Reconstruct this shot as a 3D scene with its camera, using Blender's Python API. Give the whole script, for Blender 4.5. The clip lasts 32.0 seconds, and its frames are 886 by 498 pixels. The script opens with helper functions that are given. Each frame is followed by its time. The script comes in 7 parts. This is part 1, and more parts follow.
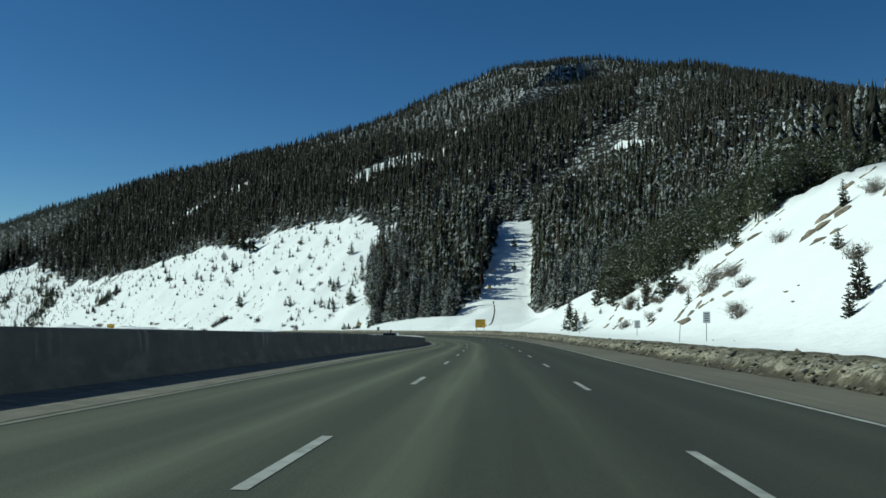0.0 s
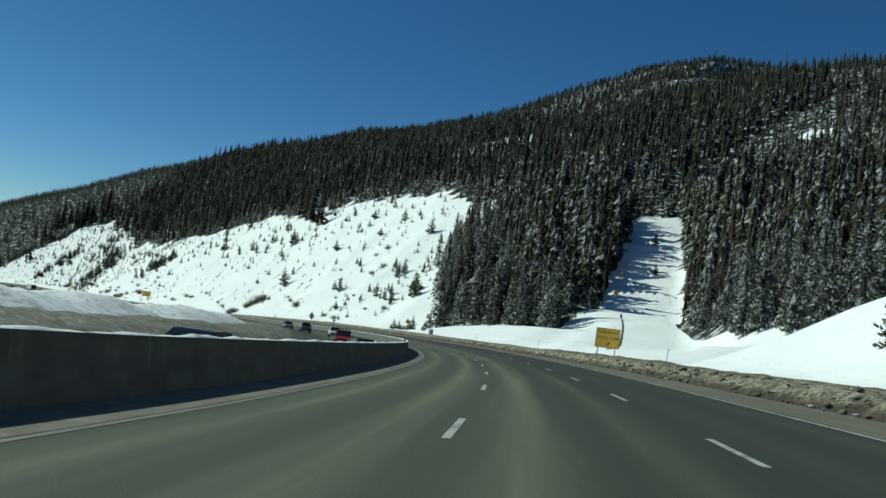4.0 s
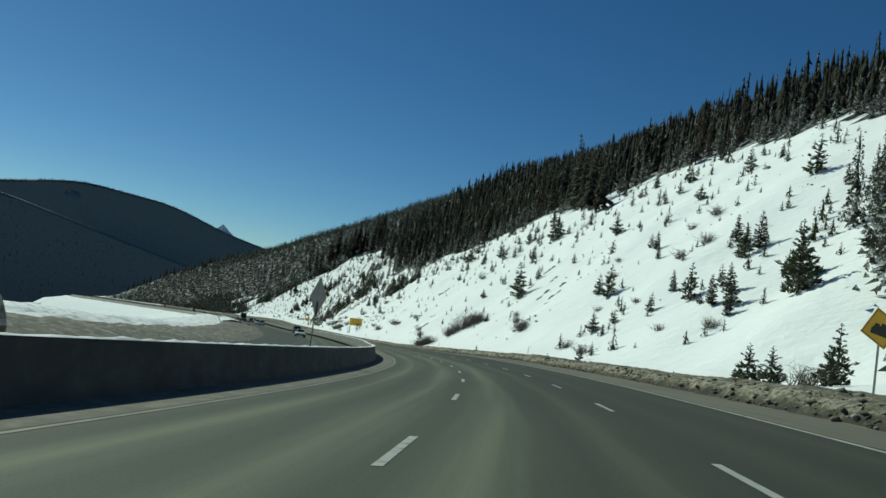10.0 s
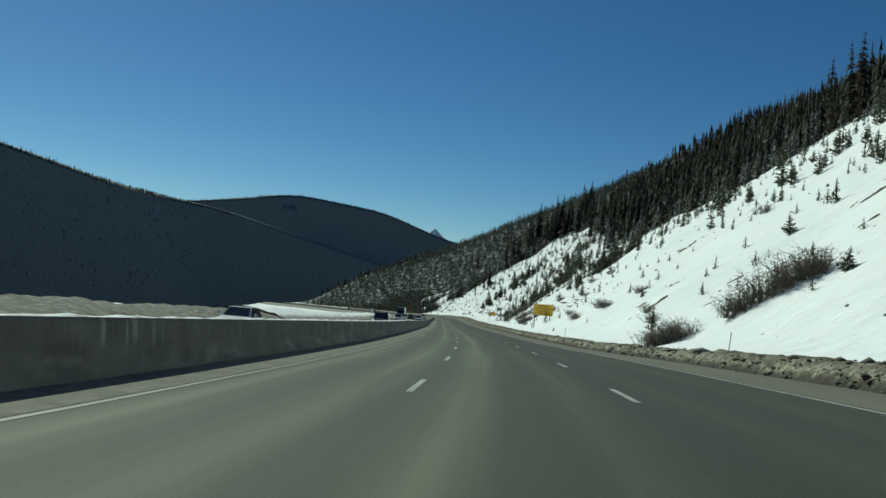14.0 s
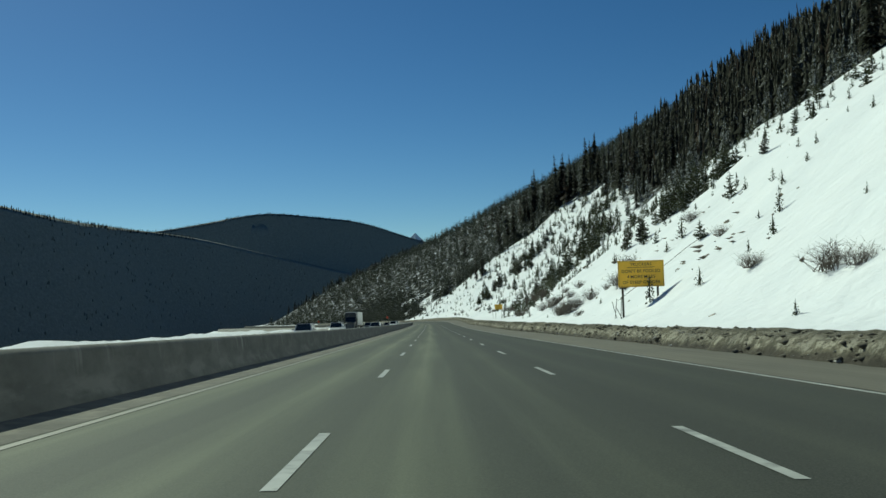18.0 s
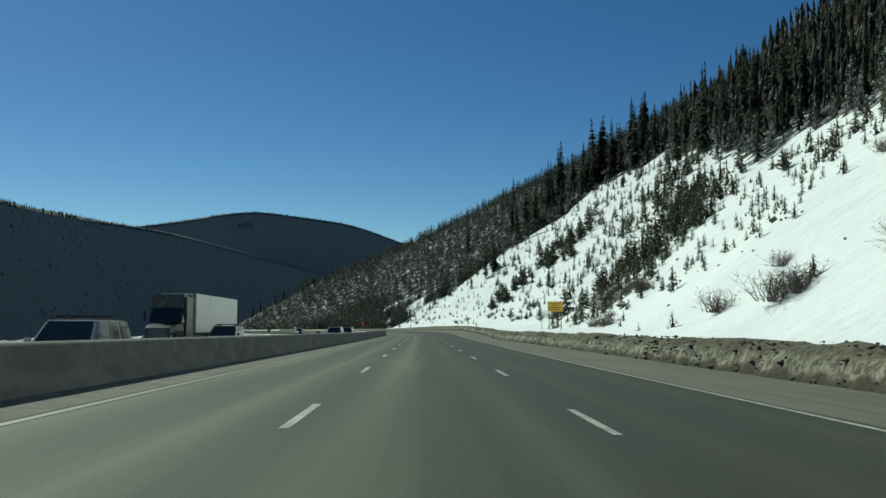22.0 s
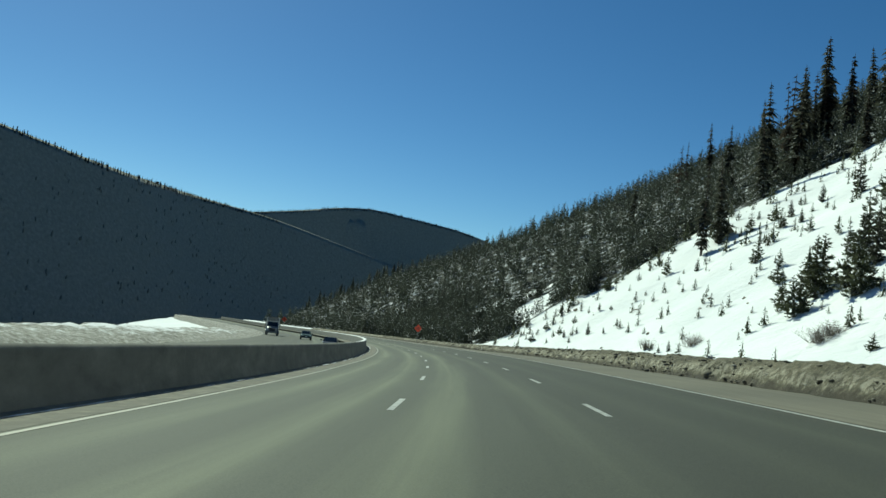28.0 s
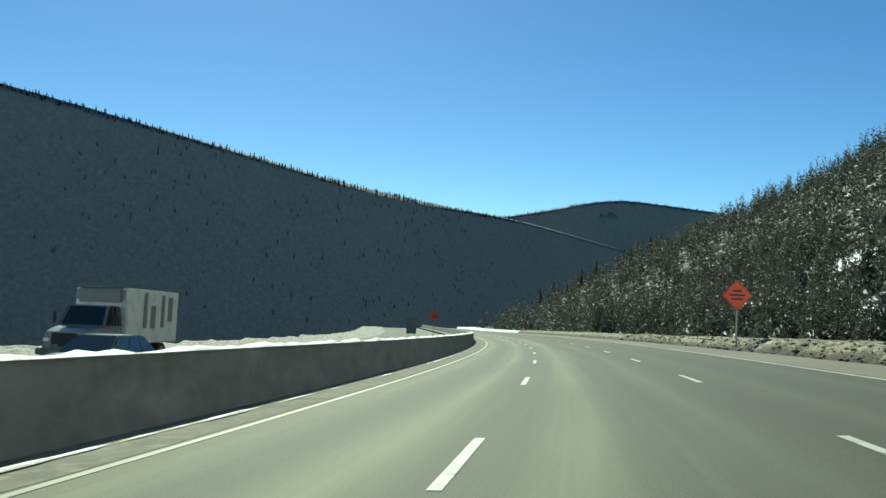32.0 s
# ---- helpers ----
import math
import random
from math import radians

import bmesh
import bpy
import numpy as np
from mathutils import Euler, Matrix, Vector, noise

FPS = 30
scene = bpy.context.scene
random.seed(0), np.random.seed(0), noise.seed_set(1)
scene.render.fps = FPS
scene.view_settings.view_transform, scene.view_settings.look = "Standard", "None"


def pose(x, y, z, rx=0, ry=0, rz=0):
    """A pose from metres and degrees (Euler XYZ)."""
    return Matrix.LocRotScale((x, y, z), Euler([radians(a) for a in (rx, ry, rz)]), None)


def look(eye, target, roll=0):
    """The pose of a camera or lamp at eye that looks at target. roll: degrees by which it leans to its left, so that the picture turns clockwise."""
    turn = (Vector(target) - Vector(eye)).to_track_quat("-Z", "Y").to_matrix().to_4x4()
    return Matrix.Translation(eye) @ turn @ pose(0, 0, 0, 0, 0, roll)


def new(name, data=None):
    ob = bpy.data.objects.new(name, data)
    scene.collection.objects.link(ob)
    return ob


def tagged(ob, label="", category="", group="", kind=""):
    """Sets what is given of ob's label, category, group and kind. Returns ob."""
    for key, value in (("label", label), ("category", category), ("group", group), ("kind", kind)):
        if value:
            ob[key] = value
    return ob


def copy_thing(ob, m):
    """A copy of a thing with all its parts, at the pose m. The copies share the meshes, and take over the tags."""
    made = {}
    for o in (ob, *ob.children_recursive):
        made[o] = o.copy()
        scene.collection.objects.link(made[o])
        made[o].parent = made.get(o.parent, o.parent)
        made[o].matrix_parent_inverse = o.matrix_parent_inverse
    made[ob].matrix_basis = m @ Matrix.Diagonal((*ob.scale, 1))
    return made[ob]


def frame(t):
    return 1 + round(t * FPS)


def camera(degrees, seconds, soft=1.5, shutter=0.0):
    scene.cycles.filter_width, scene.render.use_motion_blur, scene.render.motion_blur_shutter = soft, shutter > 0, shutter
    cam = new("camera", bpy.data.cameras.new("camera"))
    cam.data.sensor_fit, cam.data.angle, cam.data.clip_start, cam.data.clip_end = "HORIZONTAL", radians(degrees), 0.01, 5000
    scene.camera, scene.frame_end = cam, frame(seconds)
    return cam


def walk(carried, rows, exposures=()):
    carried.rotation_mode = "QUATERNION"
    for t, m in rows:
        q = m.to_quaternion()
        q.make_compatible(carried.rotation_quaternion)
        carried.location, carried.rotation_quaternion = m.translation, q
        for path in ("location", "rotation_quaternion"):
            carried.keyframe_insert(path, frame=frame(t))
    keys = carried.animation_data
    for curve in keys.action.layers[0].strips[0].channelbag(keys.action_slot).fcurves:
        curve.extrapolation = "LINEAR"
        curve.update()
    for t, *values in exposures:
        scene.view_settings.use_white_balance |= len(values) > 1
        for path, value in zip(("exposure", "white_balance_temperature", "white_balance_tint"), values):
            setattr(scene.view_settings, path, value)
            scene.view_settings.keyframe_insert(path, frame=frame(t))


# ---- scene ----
# ---- the camera and its drive ----
cam = camera(55.8, 32.0, soft=1.5)
ROWS = (
    (0.0, -0.07, 0.25, 1.11, -0.02, 2.70, -0.50),
    (0.5, 0.75, 15.07, 0.32, 0.20, 2.51, -0.96),
    (1.0, 1.50, 29.83, -0.47, 0.67, 3.25, -1.06),
    (1.5, 2.15, 44.50, -1.26, 1.19, 4.30, -1.32),
    (2.0, 2.73, 59.07, -2.05, 1.56, 4.45, -2.29),
    (2.5, 3.22, 73.60, -2.84, 2.57, 4.76, -4.27),
    (3.0, 3.60, 88.15, -3.63, 4.52, 4.00, -6.04),
    (3.5, 3.78, 102.66, -4.41, 6.09, 3.21, -6.81),
    (5.5, 1.27, 160.88, -7.43, 13.11, 3.60, -9.25),
    (6.0, -0.42, 175.17, -8.15, 14.68, 3.60, -8.99),
    (6.5, -2.61, 189.27, -8.88, 16.34, 3.15, -8.67),
    (7.0, -5.21, 203.21, -9.59, 18.26, 3.49, -8.92),
    (7.5, -8.17, 216.98, -10.30, 20.03, 2.67, -8.15),
    (8.0, -11.51, 230.66, -11.00, 22.24, 2.32, -7.65),
    (8.5, -15.32, 244.36, -11.70, 24.45, 3.24, -8.08),
    (9.0, -19.69, 258.06, -12.41, 26.16, 4.12, -8.18),
    (9.5, -24.62, 271.79, -13.14, 27.76, 3.95, -8.06),
    (10.0, -30.02, 285.47, -13.86, 29.71, 3.76, -8.03),
    (10.5, -35.81, 299.01, -14.58, 31.64, 3.76, -7.91),
    (11.0, -42.13, 312.31, -15.30, 33.72, 3.80, -7.75),
    (11.5, -49.01, 325.18, -16.03, 36.06, 3.26, -7.88),
    (12.0, -56.48, 337.57, -16.77, 37.99, 3.37, -8.10),
    (12.5, -64.40, 349.50, -17.51, 39.82, 2.90, -7.65),
    (13.0, -72.69, 361.15, -18.26, 42.00, 2.26, -7.08),
    (13.5, -81.34, 372.68, -19.01, 44.31, 2.27, -6.60),
    (14.0, -90.37, 384.20, -19.76, 44.61, 2.02, -4.95),
    (14.5, -99.78, 395.62, -20.52, 44.77, 0.84, -3.07),
    (15.0, -109.54, 406.80, -21.29, 45.45, 0.88, -2.34),
    (15.5, -119.55, 417.71, -22.07, 45.43, 1.30, -1.20),
    (17.5, -160.49, 459.58, -25.02, 44.15, 2.19, 1.97),
    (18.0, -170.82, 469.95, -25.73, 43.70, 2.39, 1.83),
    (18.5, -181.17, 480.39, -26.43, 43.99, 1.98, 3.31),
    (19.0, -191.53, 490.89, -27.12, 43.73, 2.52, 3.64),
    (19.5, -201.88, 501.44, -27.80, 42.88, 3.71, 1.53),
    (20.0, -212.16, 512.00, -28.47, 43.58, 3.01, 0.11),
    (20.5, -222.40, 522.60, -29.13, 43.90, 2.75, -0.71),
    (21.0, -232.67, 533.21, -29.79, 43.61, 3.21, -1.08),
    (21.5, -243.09, 543.88, -30.44, 43.38, 3.38, -0.68),
    (22.0, -253.63, 554.54, -31.09, 43.22, 3.12, -0.24),
    (22.5, -264.20, 565.12, -31.72, 43.20, 3.32, 0.07),
    (23.0, -274.83, 575.71, -32.34, 43.71, 3.62, 0.50),
    (23.5, -285.46, 586.30, -32.96, 44.07, 3.25, -0.06),
    (24.0, -296.04, 596.86, -33.57, 43.93, 2.80, -1.02),
    (24.5, -306.51, 607.30, -34.16, 43.45, 3.55, -1.41),
    (26.5, -348.41, 648.69, -36.59, 44.24, 4.73, -5.37),
    (27.0, -358.84, 659.06, -37.22, 45.69, 5.58, -6.46),
    (27.5, -369.24, 669.43, -37.83, 48.19, 5.03, -7.22),
    (28.0, -379.84, 679.70, -38.43, 50.94, 4.00, -6.67),
    (28.5, -390.83, 689.68, -39.03, 53.37, 3.83, -6.51),
    (29.0, -402.15, 699.21, -39.65, 55.85, 2.95, -6.81),
    (29.5, -413.68, 708.33, -40.26, 57.38, 2.81, -6.44),
    (30.0, -425.42, 717.17, -40.87, 58.76, 2.69, -6.21),
    (30.5, -437.42, 725.80, -41.49, 60.34, 2.31, -6.29),
    (31.0, -449.64, 734.12, -42.10, 62.21, 2.80, -5.88),
    (31.5, -462.03, 742.03, -42.71, 65.33, 3.16, -4.16),
    (32.0, -474.58, 749.54, -43.32, 68.75, 2.99, -1.87),
)
EXPOSURES = ((0.0, -0.10, 6000, -15), (6.0, 0.0, 6150, -17), (9.0, -0.10, 6200, -18), (11.0, -0.24, 6280, -18), (13.0, -0.20, 6300, -18), (19.0, -0.13, 6350, -18), (21.0, -0.10, 6350, -18), (22.0, -0.06, 6350, -18), (23.0, -0.13, 6380, -19), (24.0, 0.14, 6400, -19), (27.0, 0.26, 6450, -20), (29.0, 0.32, 6450, -21), (30.0, 0.68, 6500, -22), (31.0, 0.82, 6700, -21), (32.0, 0.88, 6800, -21))
walk(cam, [(t, pose(x, y, z, 90 + pitch, roll, yaw)) for t, x, y, z, yaw, pitch, roll in ROWS], EXPOSURES)

# ---- sky and sun ----
SUN_LEFT, SUN_HIGH = 82.0, 41.0  # degrees to the left of +y, and over the horizon
world = bpy.data.worlds.new("sky")
scene.world = world
world.use_nodes = True
wn, wl = world.node_tree.nodes, world.node_tree.links
sky = wn.new("ShaderNodeTexSky")
sky.sky_type, sky.sun_disc = "NISHITA", False
sky.sun_elevation, sky.sun_rotation = radians(SUN_HIGH), radians(-SUN_LEFT)
sky.altitude, sky.air_density, sky.dust_density, sky.ozone_density = 3300, 1.0, 2.0, 3.0
wn["Background"].inputs["Strength"].default_value = 0.062
deep = wn.new("ShaderNodeHueSaturation")  # thin, dry mountain air: a deeper blue
deep.inputs["Hue"].default_value, deep.inputs["Saturation"].default_value, deep.inputs["Value"].default_value = 0.507, 1.22, 1.17
wl.new(sky.outputs[0], deep.inputs["Color"])
wl.new(deep.outputs[0], wn["Background"].inputs["Color"])
sun = new("sun", bpy.data.lights.new("sun", "SUN"))
sun.data.energy, sun.data.angle, sun.data.color = 4.0, radians(0.5), (1.0, 0.95, 0.87)
to_sun = Vector((-math.sin(radians(SUN_LEFT)) * math.cos(radians(SUN_HIGH)), math.cos(radians(SUN_LEFT)) * math.cos(radians(SUN_HIGH)), math.sin(radians(SUN_HIGH))))
sun.matrix_world = look(to_sun * 900, (0, 0, 0))

# ---- materials ----
def blank(name):
    m = bpy.data.materials.new(name)
    m.use_nodes = True
    return m, m.node_tree.nodes, m.node_tree.links, m.node_tree.nodes["Principled BSDF"]


def texture(nodes, links, scale, detail=4.0, coords=None, rough=0.55):
    n = nodes.new("ShaderNodeTexNoise")
    n.inputs["Scale"].default_value, n.inputs["Detail"].default_value, n.inputs["Roughness"].default_value = scale, detail, rough
    if coords is None:
        coords = nodes.new("ShaderNodeNewGeometry").outputs["Position"]
    links.new(coords, n.inputs["Vector"])
    return n.outputs["Fac"]


def ramp(nodes, links, fac, *stops):
    n = nodes.new("ShaderNodeValToRGB")
    while len(n.color_ramp.elements) < len(stops):
        n.color_ramp.elements.new(0.5)
    for e, (p, c) in zip(n.color_ramp.elements, stops):
        e.position, e.color = p, (*c, 1) if len(c) == 3 else c
    links.new(fac, n.inputs["Fac"])
    return n.outputs["Color"]


def blend(nodes, links, fac, a, b, mode="MIX"):
    n = nodes.new("ShaderNodeMix")
    n.data_type, n.blend_type = "RGBA", mode
    for value, socket in ((fac, n.inputs[0]), (a, n.inputs[6]), (b, n.inputs[7])):
        if isinstance(value, (int, float)):
            socket.default_value = value
        elif isinstance(value, tuple):
            socket.default_value = (*value, 1)
        else:
            links.new(value, socket)
    return n.outputs[2]


def sums(nodes, links, op, a, b=0.5, clamp=False):
    n = nodes.new("ShaderNodeMath")
    n.operation, n.use_clamp = op, clamp
    for value, socket in ((a, n.inputs[0]), (b, n.inputs[1])):
        if isinstance(value, (int, float)):
            socket.default_value = value
        else:
            links.new(value, socket)
    return n.outputs[0]


def bump(nodes, links, bsdf, height, strength=0.3, distance=0.05):
    n = nodes.new("ShaderNodeBump")
    n.inputs["Strength"].default_value, n.inputs["Distance"].default_value = strength, distance
    links.new(height, n.inputs["Height"])
    links.new(n.outputs[0], bsdf.inputs["Normal"])


def plain(name, colour, rough=0.6, metal=0.0, vary=0.15, scale=3.0, fine=40.0, dirt=None, bumpy=0.0):
    """A painted, metal or other small surface: its colour with wear at two scales."""
    m, nodes, links, bsdf = blank(name)
    big, small = texture(nodes, links, scale), texture(nodes, links, fine, 3.0)
    dark = tuple(c * (1 - vary) for c in colour)
    light = tuple(min(1, c * (1 + vary)) for c in colour)
    c = ramp(nodes, links, big, (0.3, dark), (0.7, light))
    c = blend(nodes, links, sums(nodes, links, "MULTIPLY", small, 0.25), c, tuple(x * 0.75 for x in colour))
    if dirt:
        c = blend(nodes, links, ramp(nodes, links, texture(nodes, links, scale * 2.3, 6), (0.5, (0, 0, 0)), (0.72, (1, 1, 1))), c, dirt)
    links.new(c, bsdf.inputs["Base Color"])
    bsdf.inputs["Roughness"].default_value, bsdf.inputs["Metallic"].default_value = rough, metal
    if bumpy:
        bump(nodes, links, bsdf, small, bumpy, 0.02)
    return m


def ground_material():
    """Snow, with the forest's litter where trees stand, and bare soil showing through in flecks."""
    m, nodes, links, bsdf = blank("snow")
    cover = nodes.new("ShaderNodeAttribute")
    cover.attribute_name = "cover"
    snow = ramp(nodes, links, texture(nodes, links, 0.08, 6), (0.3, (0.79, 0.805, 0.82)), (0.7, (0.86, 0.865, 0.87)))
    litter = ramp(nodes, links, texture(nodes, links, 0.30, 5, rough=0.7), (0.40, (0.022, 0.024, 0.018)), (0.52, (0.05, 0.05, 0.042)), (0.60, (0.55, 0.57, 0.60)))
    hazed_canopy = ramp(nodes, links, texture(nodes, links, 0.20, 6, rough=0.75), (0.36, (0.172, 0.180, 0.165)), (0.54, (0.215, 0.222, 0.204)), (0.72, (0.275, 0.280, 0.260)))  # closed wood with snow between the crowns, distance haze mixed into the colour
    litter = blend(nodes, links, ramp(nodes, links, sums(nodes, links, "MULTIPLY", cover.outputs["Fac"], 0.5), (0.55, (0, 0, 0)), (0.7, (1, 1, 1))), litter, hazed_canopy)
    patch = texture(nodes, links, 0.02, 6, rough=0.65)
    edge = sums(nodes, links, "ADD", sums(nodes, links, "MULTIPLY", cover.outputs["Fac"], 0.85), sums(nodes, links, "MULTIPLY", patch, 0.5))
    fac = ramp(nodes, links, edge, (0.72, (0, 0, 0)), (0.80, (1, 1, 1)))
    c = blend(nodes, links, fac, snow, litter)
    links.new(c, bsdf.inputs["Base Color"])
    bsdf.inputs["Roughness"].default_value, bsdf.inputs["Specular IOR Level"].default_value = 0.9, 0.1
    lie = sums(nodes, links, "ADD", texture(nodes, links, 0.9, 7, rough=0.6), sums(nodes, links, "MULTIPLY", texture(nodes, links, 0.16, 4), 3.0))
    creep = nodes.new("ShaderNodeMapping")  # creep and runnels slant down the slope
    creep.inputs["Rotation"].default_value, creep.inputs["Scale"].default_value = (0, 0, radians(-20)), (0.08, 0.42, 0.2)
    links.new(nodes.new("ShaderNodeNewGeometry").outputs["Position"], creep.inputs[0])
    runnel = ramp(nodes, links, texture(nodes, links, 1.0, 5, creep.outputs[0], 0.6), (0.40, (0, 0, 0)), (0.50, (0.5, 0.5, 0.5)), (0.53, (1, 1, 1)), (0.7, (0.8, 0.8, 0.8)))
    lie = sums(nodes, links, "ADD", lie, sums(nodes, links, "MULTIPLY", runnel, 0.22))
    bump(nodes, links, bsdf, lie, 0.45, 0.45)
    return m


def asphalt_material():
    """Worn grey asphalt: pale wheel tracks along each lane, darker oil between, grit and cracks."""
    m, nodes, links, bsdf = blank("asphalt")
    uv = nodes.new("ShaderNodeUVMap")
    uv.uv_map = "lane"
    split = nodes.new("ShaderNodeSeparateXYZ")
    links.new(uv.outputs[0], split.inputs[0])
    side = split.outputs["X"]
    lane = sums(nodes, links, "ADD", sums(nodes, links, "DIVIDE", side, 3.66), 100.5)
    lane = sums(nodes, links, "FRACT", lane)  # 0 and 1 on the lane lines, 0.5 in the middle
    off = sums(nodes, links, "ABSOLUTE", sums(nodes, links, "SUBTRACT", lane, 0.5))
    wave = sums(nodes, links, "ABSOLUTE", sums(nodes, links, "SUBTRACT", off, 0.25))
    stretch = nodes.new("ShaderNodeMapping")
    stretch.inputs["Scale"].default_value = (2.0, 0.05, 1)
    links.new(uv.outputs[0], stretch.inputs[0])
    streak = texture(nodes, links, 1.0, 5, stretch.outputs[0])
    track = sums(nodes, links, "ADD", sums(nodes, links, "MULTIPLY", wave, 2.2), sums(nodes, links, "MULTIPLY", streak, 0.75))
    c = ramp(nodes, links, track, (0.30, (0.100, 0.107, 0.070)), (0.52, (0.060, 0.065, 0.043)), (0.80, (0.031, 0.034, 0.024)))
    patch = ramp(nodes, links, texture(nodes, links, 0.05, 5), (0.35, (0.82, 0.82, 0.82)), (0.65, (1.12, 1.12, 1.10)))
    c = blend(nodes, links, 1.0, c, patch, "MULTIPLY")
    dusty = sums(nodes, links, "ADD", sums(nodes, links, "ABSOLUTE", sums(nodes, links, "ADD", side, 0.15)), streak)
    c = blend(nodes, links, ramp(nodes, links, sums(nodes, links, "MULTIPLY", dusty, 0.1), (0.585, (0, 0, 0)), (0.66, (0.9, 0.9, 0.9))), c, (0.088, 0.077, 0.056))
    worn = ramp(nodes, links, sums(nodes, links, "ADD", sums(nodes, links, "MULTIPLY", side, 0.08), sums(nodes, links, "MULTIPLY", streak, 0.1)), (0.0, (1.56, 1.56, 1.53)), (0.08, (0.66, 0.66, 0.66)), (0.22, (0.29, 0.29, 0.29)), (0.50, (0.36, 0.36, 0.36)))
    c = blend(nodes, links, 1.0, c, worn, "MULTIPLY")  # the inner lanes are paler than the truck lane
    grit = texture(nodes, links, 55.0, 2)
    c = blend(nodes, links, 0.35, c, ramp(nodes, links, grit, (0.3, (0.030, 0.033, 0.025)), (0.7, (0.125, 0.131, 0.095))))
    links.new(c, bsdf.inputs["Base Color"])
    bsdf.inputs["Roughness"].default_value, bsdf.inputs["Specular IOR Level"].default_value = 0.78, 0.3
    bump(nodes, links, bsdf, grit, 0.25, 0.01)
    return m


def conifer_material(name, dark, light, snow, fleck=2.8, thin=0.35, single=0.22):
    """Needles, each bough a little different, some with snow lying on them; single: how far each spray differs from its neighbours."""
    m, nodes, links, bsdf = blank(name)
    geo = nodes.new("ShaderNodeNewGeometry")
    isle = geo.outputs["Random Per Island"]
    c = ramp(nodes, links, isle, (0.0, dark), (1.0, light))
    grain = texture(nodes, links, 1.6, 5)
    c = blend(nodes, links, sums(nodes, links, "MULTIPLY", grain, 0.6), c, tuple(x * 0.5 for x in dark))
    if snow:
        clump = texture(nodes, links, fleck, 3, rough=0.7)
        lying = sums(nodes, links, "ADD", sums(nodes, links, "MULTIPLY", isle, single), sums(nodes, links, "MULTIPLY", clump, 0.9))
        c = blend(nodes, links, ramp(nodes, links, lying, (snow, (0, 0, 0)), (snow + 0.05, (1, 1, 1))), c, (0.72, 0.74, 0.76))
    links.new(c, bsdf.inputs["Base Color"])
    bsdf.inputs["Roughness"].default_value, bsdf.inputs["Specular IOR Level"].default_value = 0.9, 0.1
    through_ = nodes.new("ShaderNodeBsdfTranslucent")  # thin sprays let some light through
    links.new(c, through_.inputs["Color"])
    mix = nodes.new("ShaderNodeMixShader")
    mix.inputs[0].default_value = thin
    links.new(bsdf.outputs[0], mix.inputs[1])
    links.new(through_.outputs[0], mix.inputs[2])
    links.new(mix.outputs[0], nodes["Material Output"].inputs["Surface"])
    return m


def gravel_material():
    """The plowed ridge: olive dirt on top, a pale ragged crust along its face, darker towards the foot."""
    m, nodes, links, bsdf = blank("gravel")
    rise = nodes.new("ShaderNodeAttribute")
    rise.attribute_name = "rise"
    fine = texture(nodes, links, 4.5, 8, rough=0.72)
    c = ramp(nodes, links, fine, (0.36, (0.070, 0.063, 0.043)), (0.50, (0.130, 0.118, 0.083)), (0.66, (0.235, 0.212, 0.152)))
    level = sums(nodes, links, "ADD", rise.outputs["Fac"], sums(nodes, links, "MULTIPLY", sums(nodes, links, "SUBTRACT", texture(nodes, links, 0.9, 5, rough=0.7), 0.5), 0.9))
    crust = ramp(nodes, links, level, (0.22, (0, 0, 0)), (0.34, (1, 1, 1)), (0.58, (0.8, 0.8, 0.8)), (0.74, (0, 0, 0)))
    lumps = ramp(nodes, links, texture(nodes, links, 3.2, 8, rough=0.8), (0.47, (0, 0, 0)), (0.55, (1, 1, 1)))
    c = blend(nodes, links, blend(nodes, links, 1.0, crust, lumps, "MULTIPLY"), c, (0.40, 0.375, 0.305))
    c = blend(nodes, links, ramp(nodes, links, level, (0.10, (0.85, 0.85, 0.85)), (0.27, (0, 0, 0))), c, (0.050, 0.042, 0.031))
    c = blend(nodes, links, 1.0, c, ramp(nodes, links, texture(nodes, links, 0.35, 5), (0.3, (0.65, 0.65, 0.63)), (0.7, (1.25, 1.23, 1.16))), "MULTIPLY")
    links.new(c, bsdf.inputs["Base Color"])
    bsdf.inputs["Roughness"].default_value = 0.95
    bump(nodes, links, bsdf, texture(nodes, links, 6.0, 8, rough=0.75), 0.8, 0.16)
    return m


def shoulder_material():
    """Paved shoulder under tan dust, swept into long streaks."""
    m, nodes, links, bsdf = blank("dusty_shoulder")
    uv = nodes.new("ShaderNodeUVMap")
    uv.uv_map = "lane"
    stretch = nodes.new("ShaderNodeMapping")
    stretch.inputs["Scale"].default_value = (3.2, 0.06, 1)
    links.new(uv.outputs[0], stretch.inputs[0])
    c = ramp(nodes, links, texture(nodes, links, 1.0, 6, stretch.outputs[0], 0.65), (0.32, (0.082, 0.076, 0.057)), (0.5, (0.122, 0.113, 0.085)), (0.68, (0.158, 0.146, 0.110)))
    c = blend(nodes, links, 0.4, c, ramp(nodes, links, texture(nodes, links, 38.0, 3), (0.3, (0.07, 0.066, 0.05)), (0.7, (0.19, 0.178, 0.138))))
    c = blend(nodes, links, 1.0, c, ramp(nodes, links, texture(nodes, links, 0.12, 4), (0.3, (0.82, 0.82, 0.82)), (0.7, (1.12, 1.1, 1.06))), "MULTIPLY")
    links.new(c, bsdf.inputs["Base Color"])
    bsdf.inputs["Roughness"].default_value = 0.9
    return m


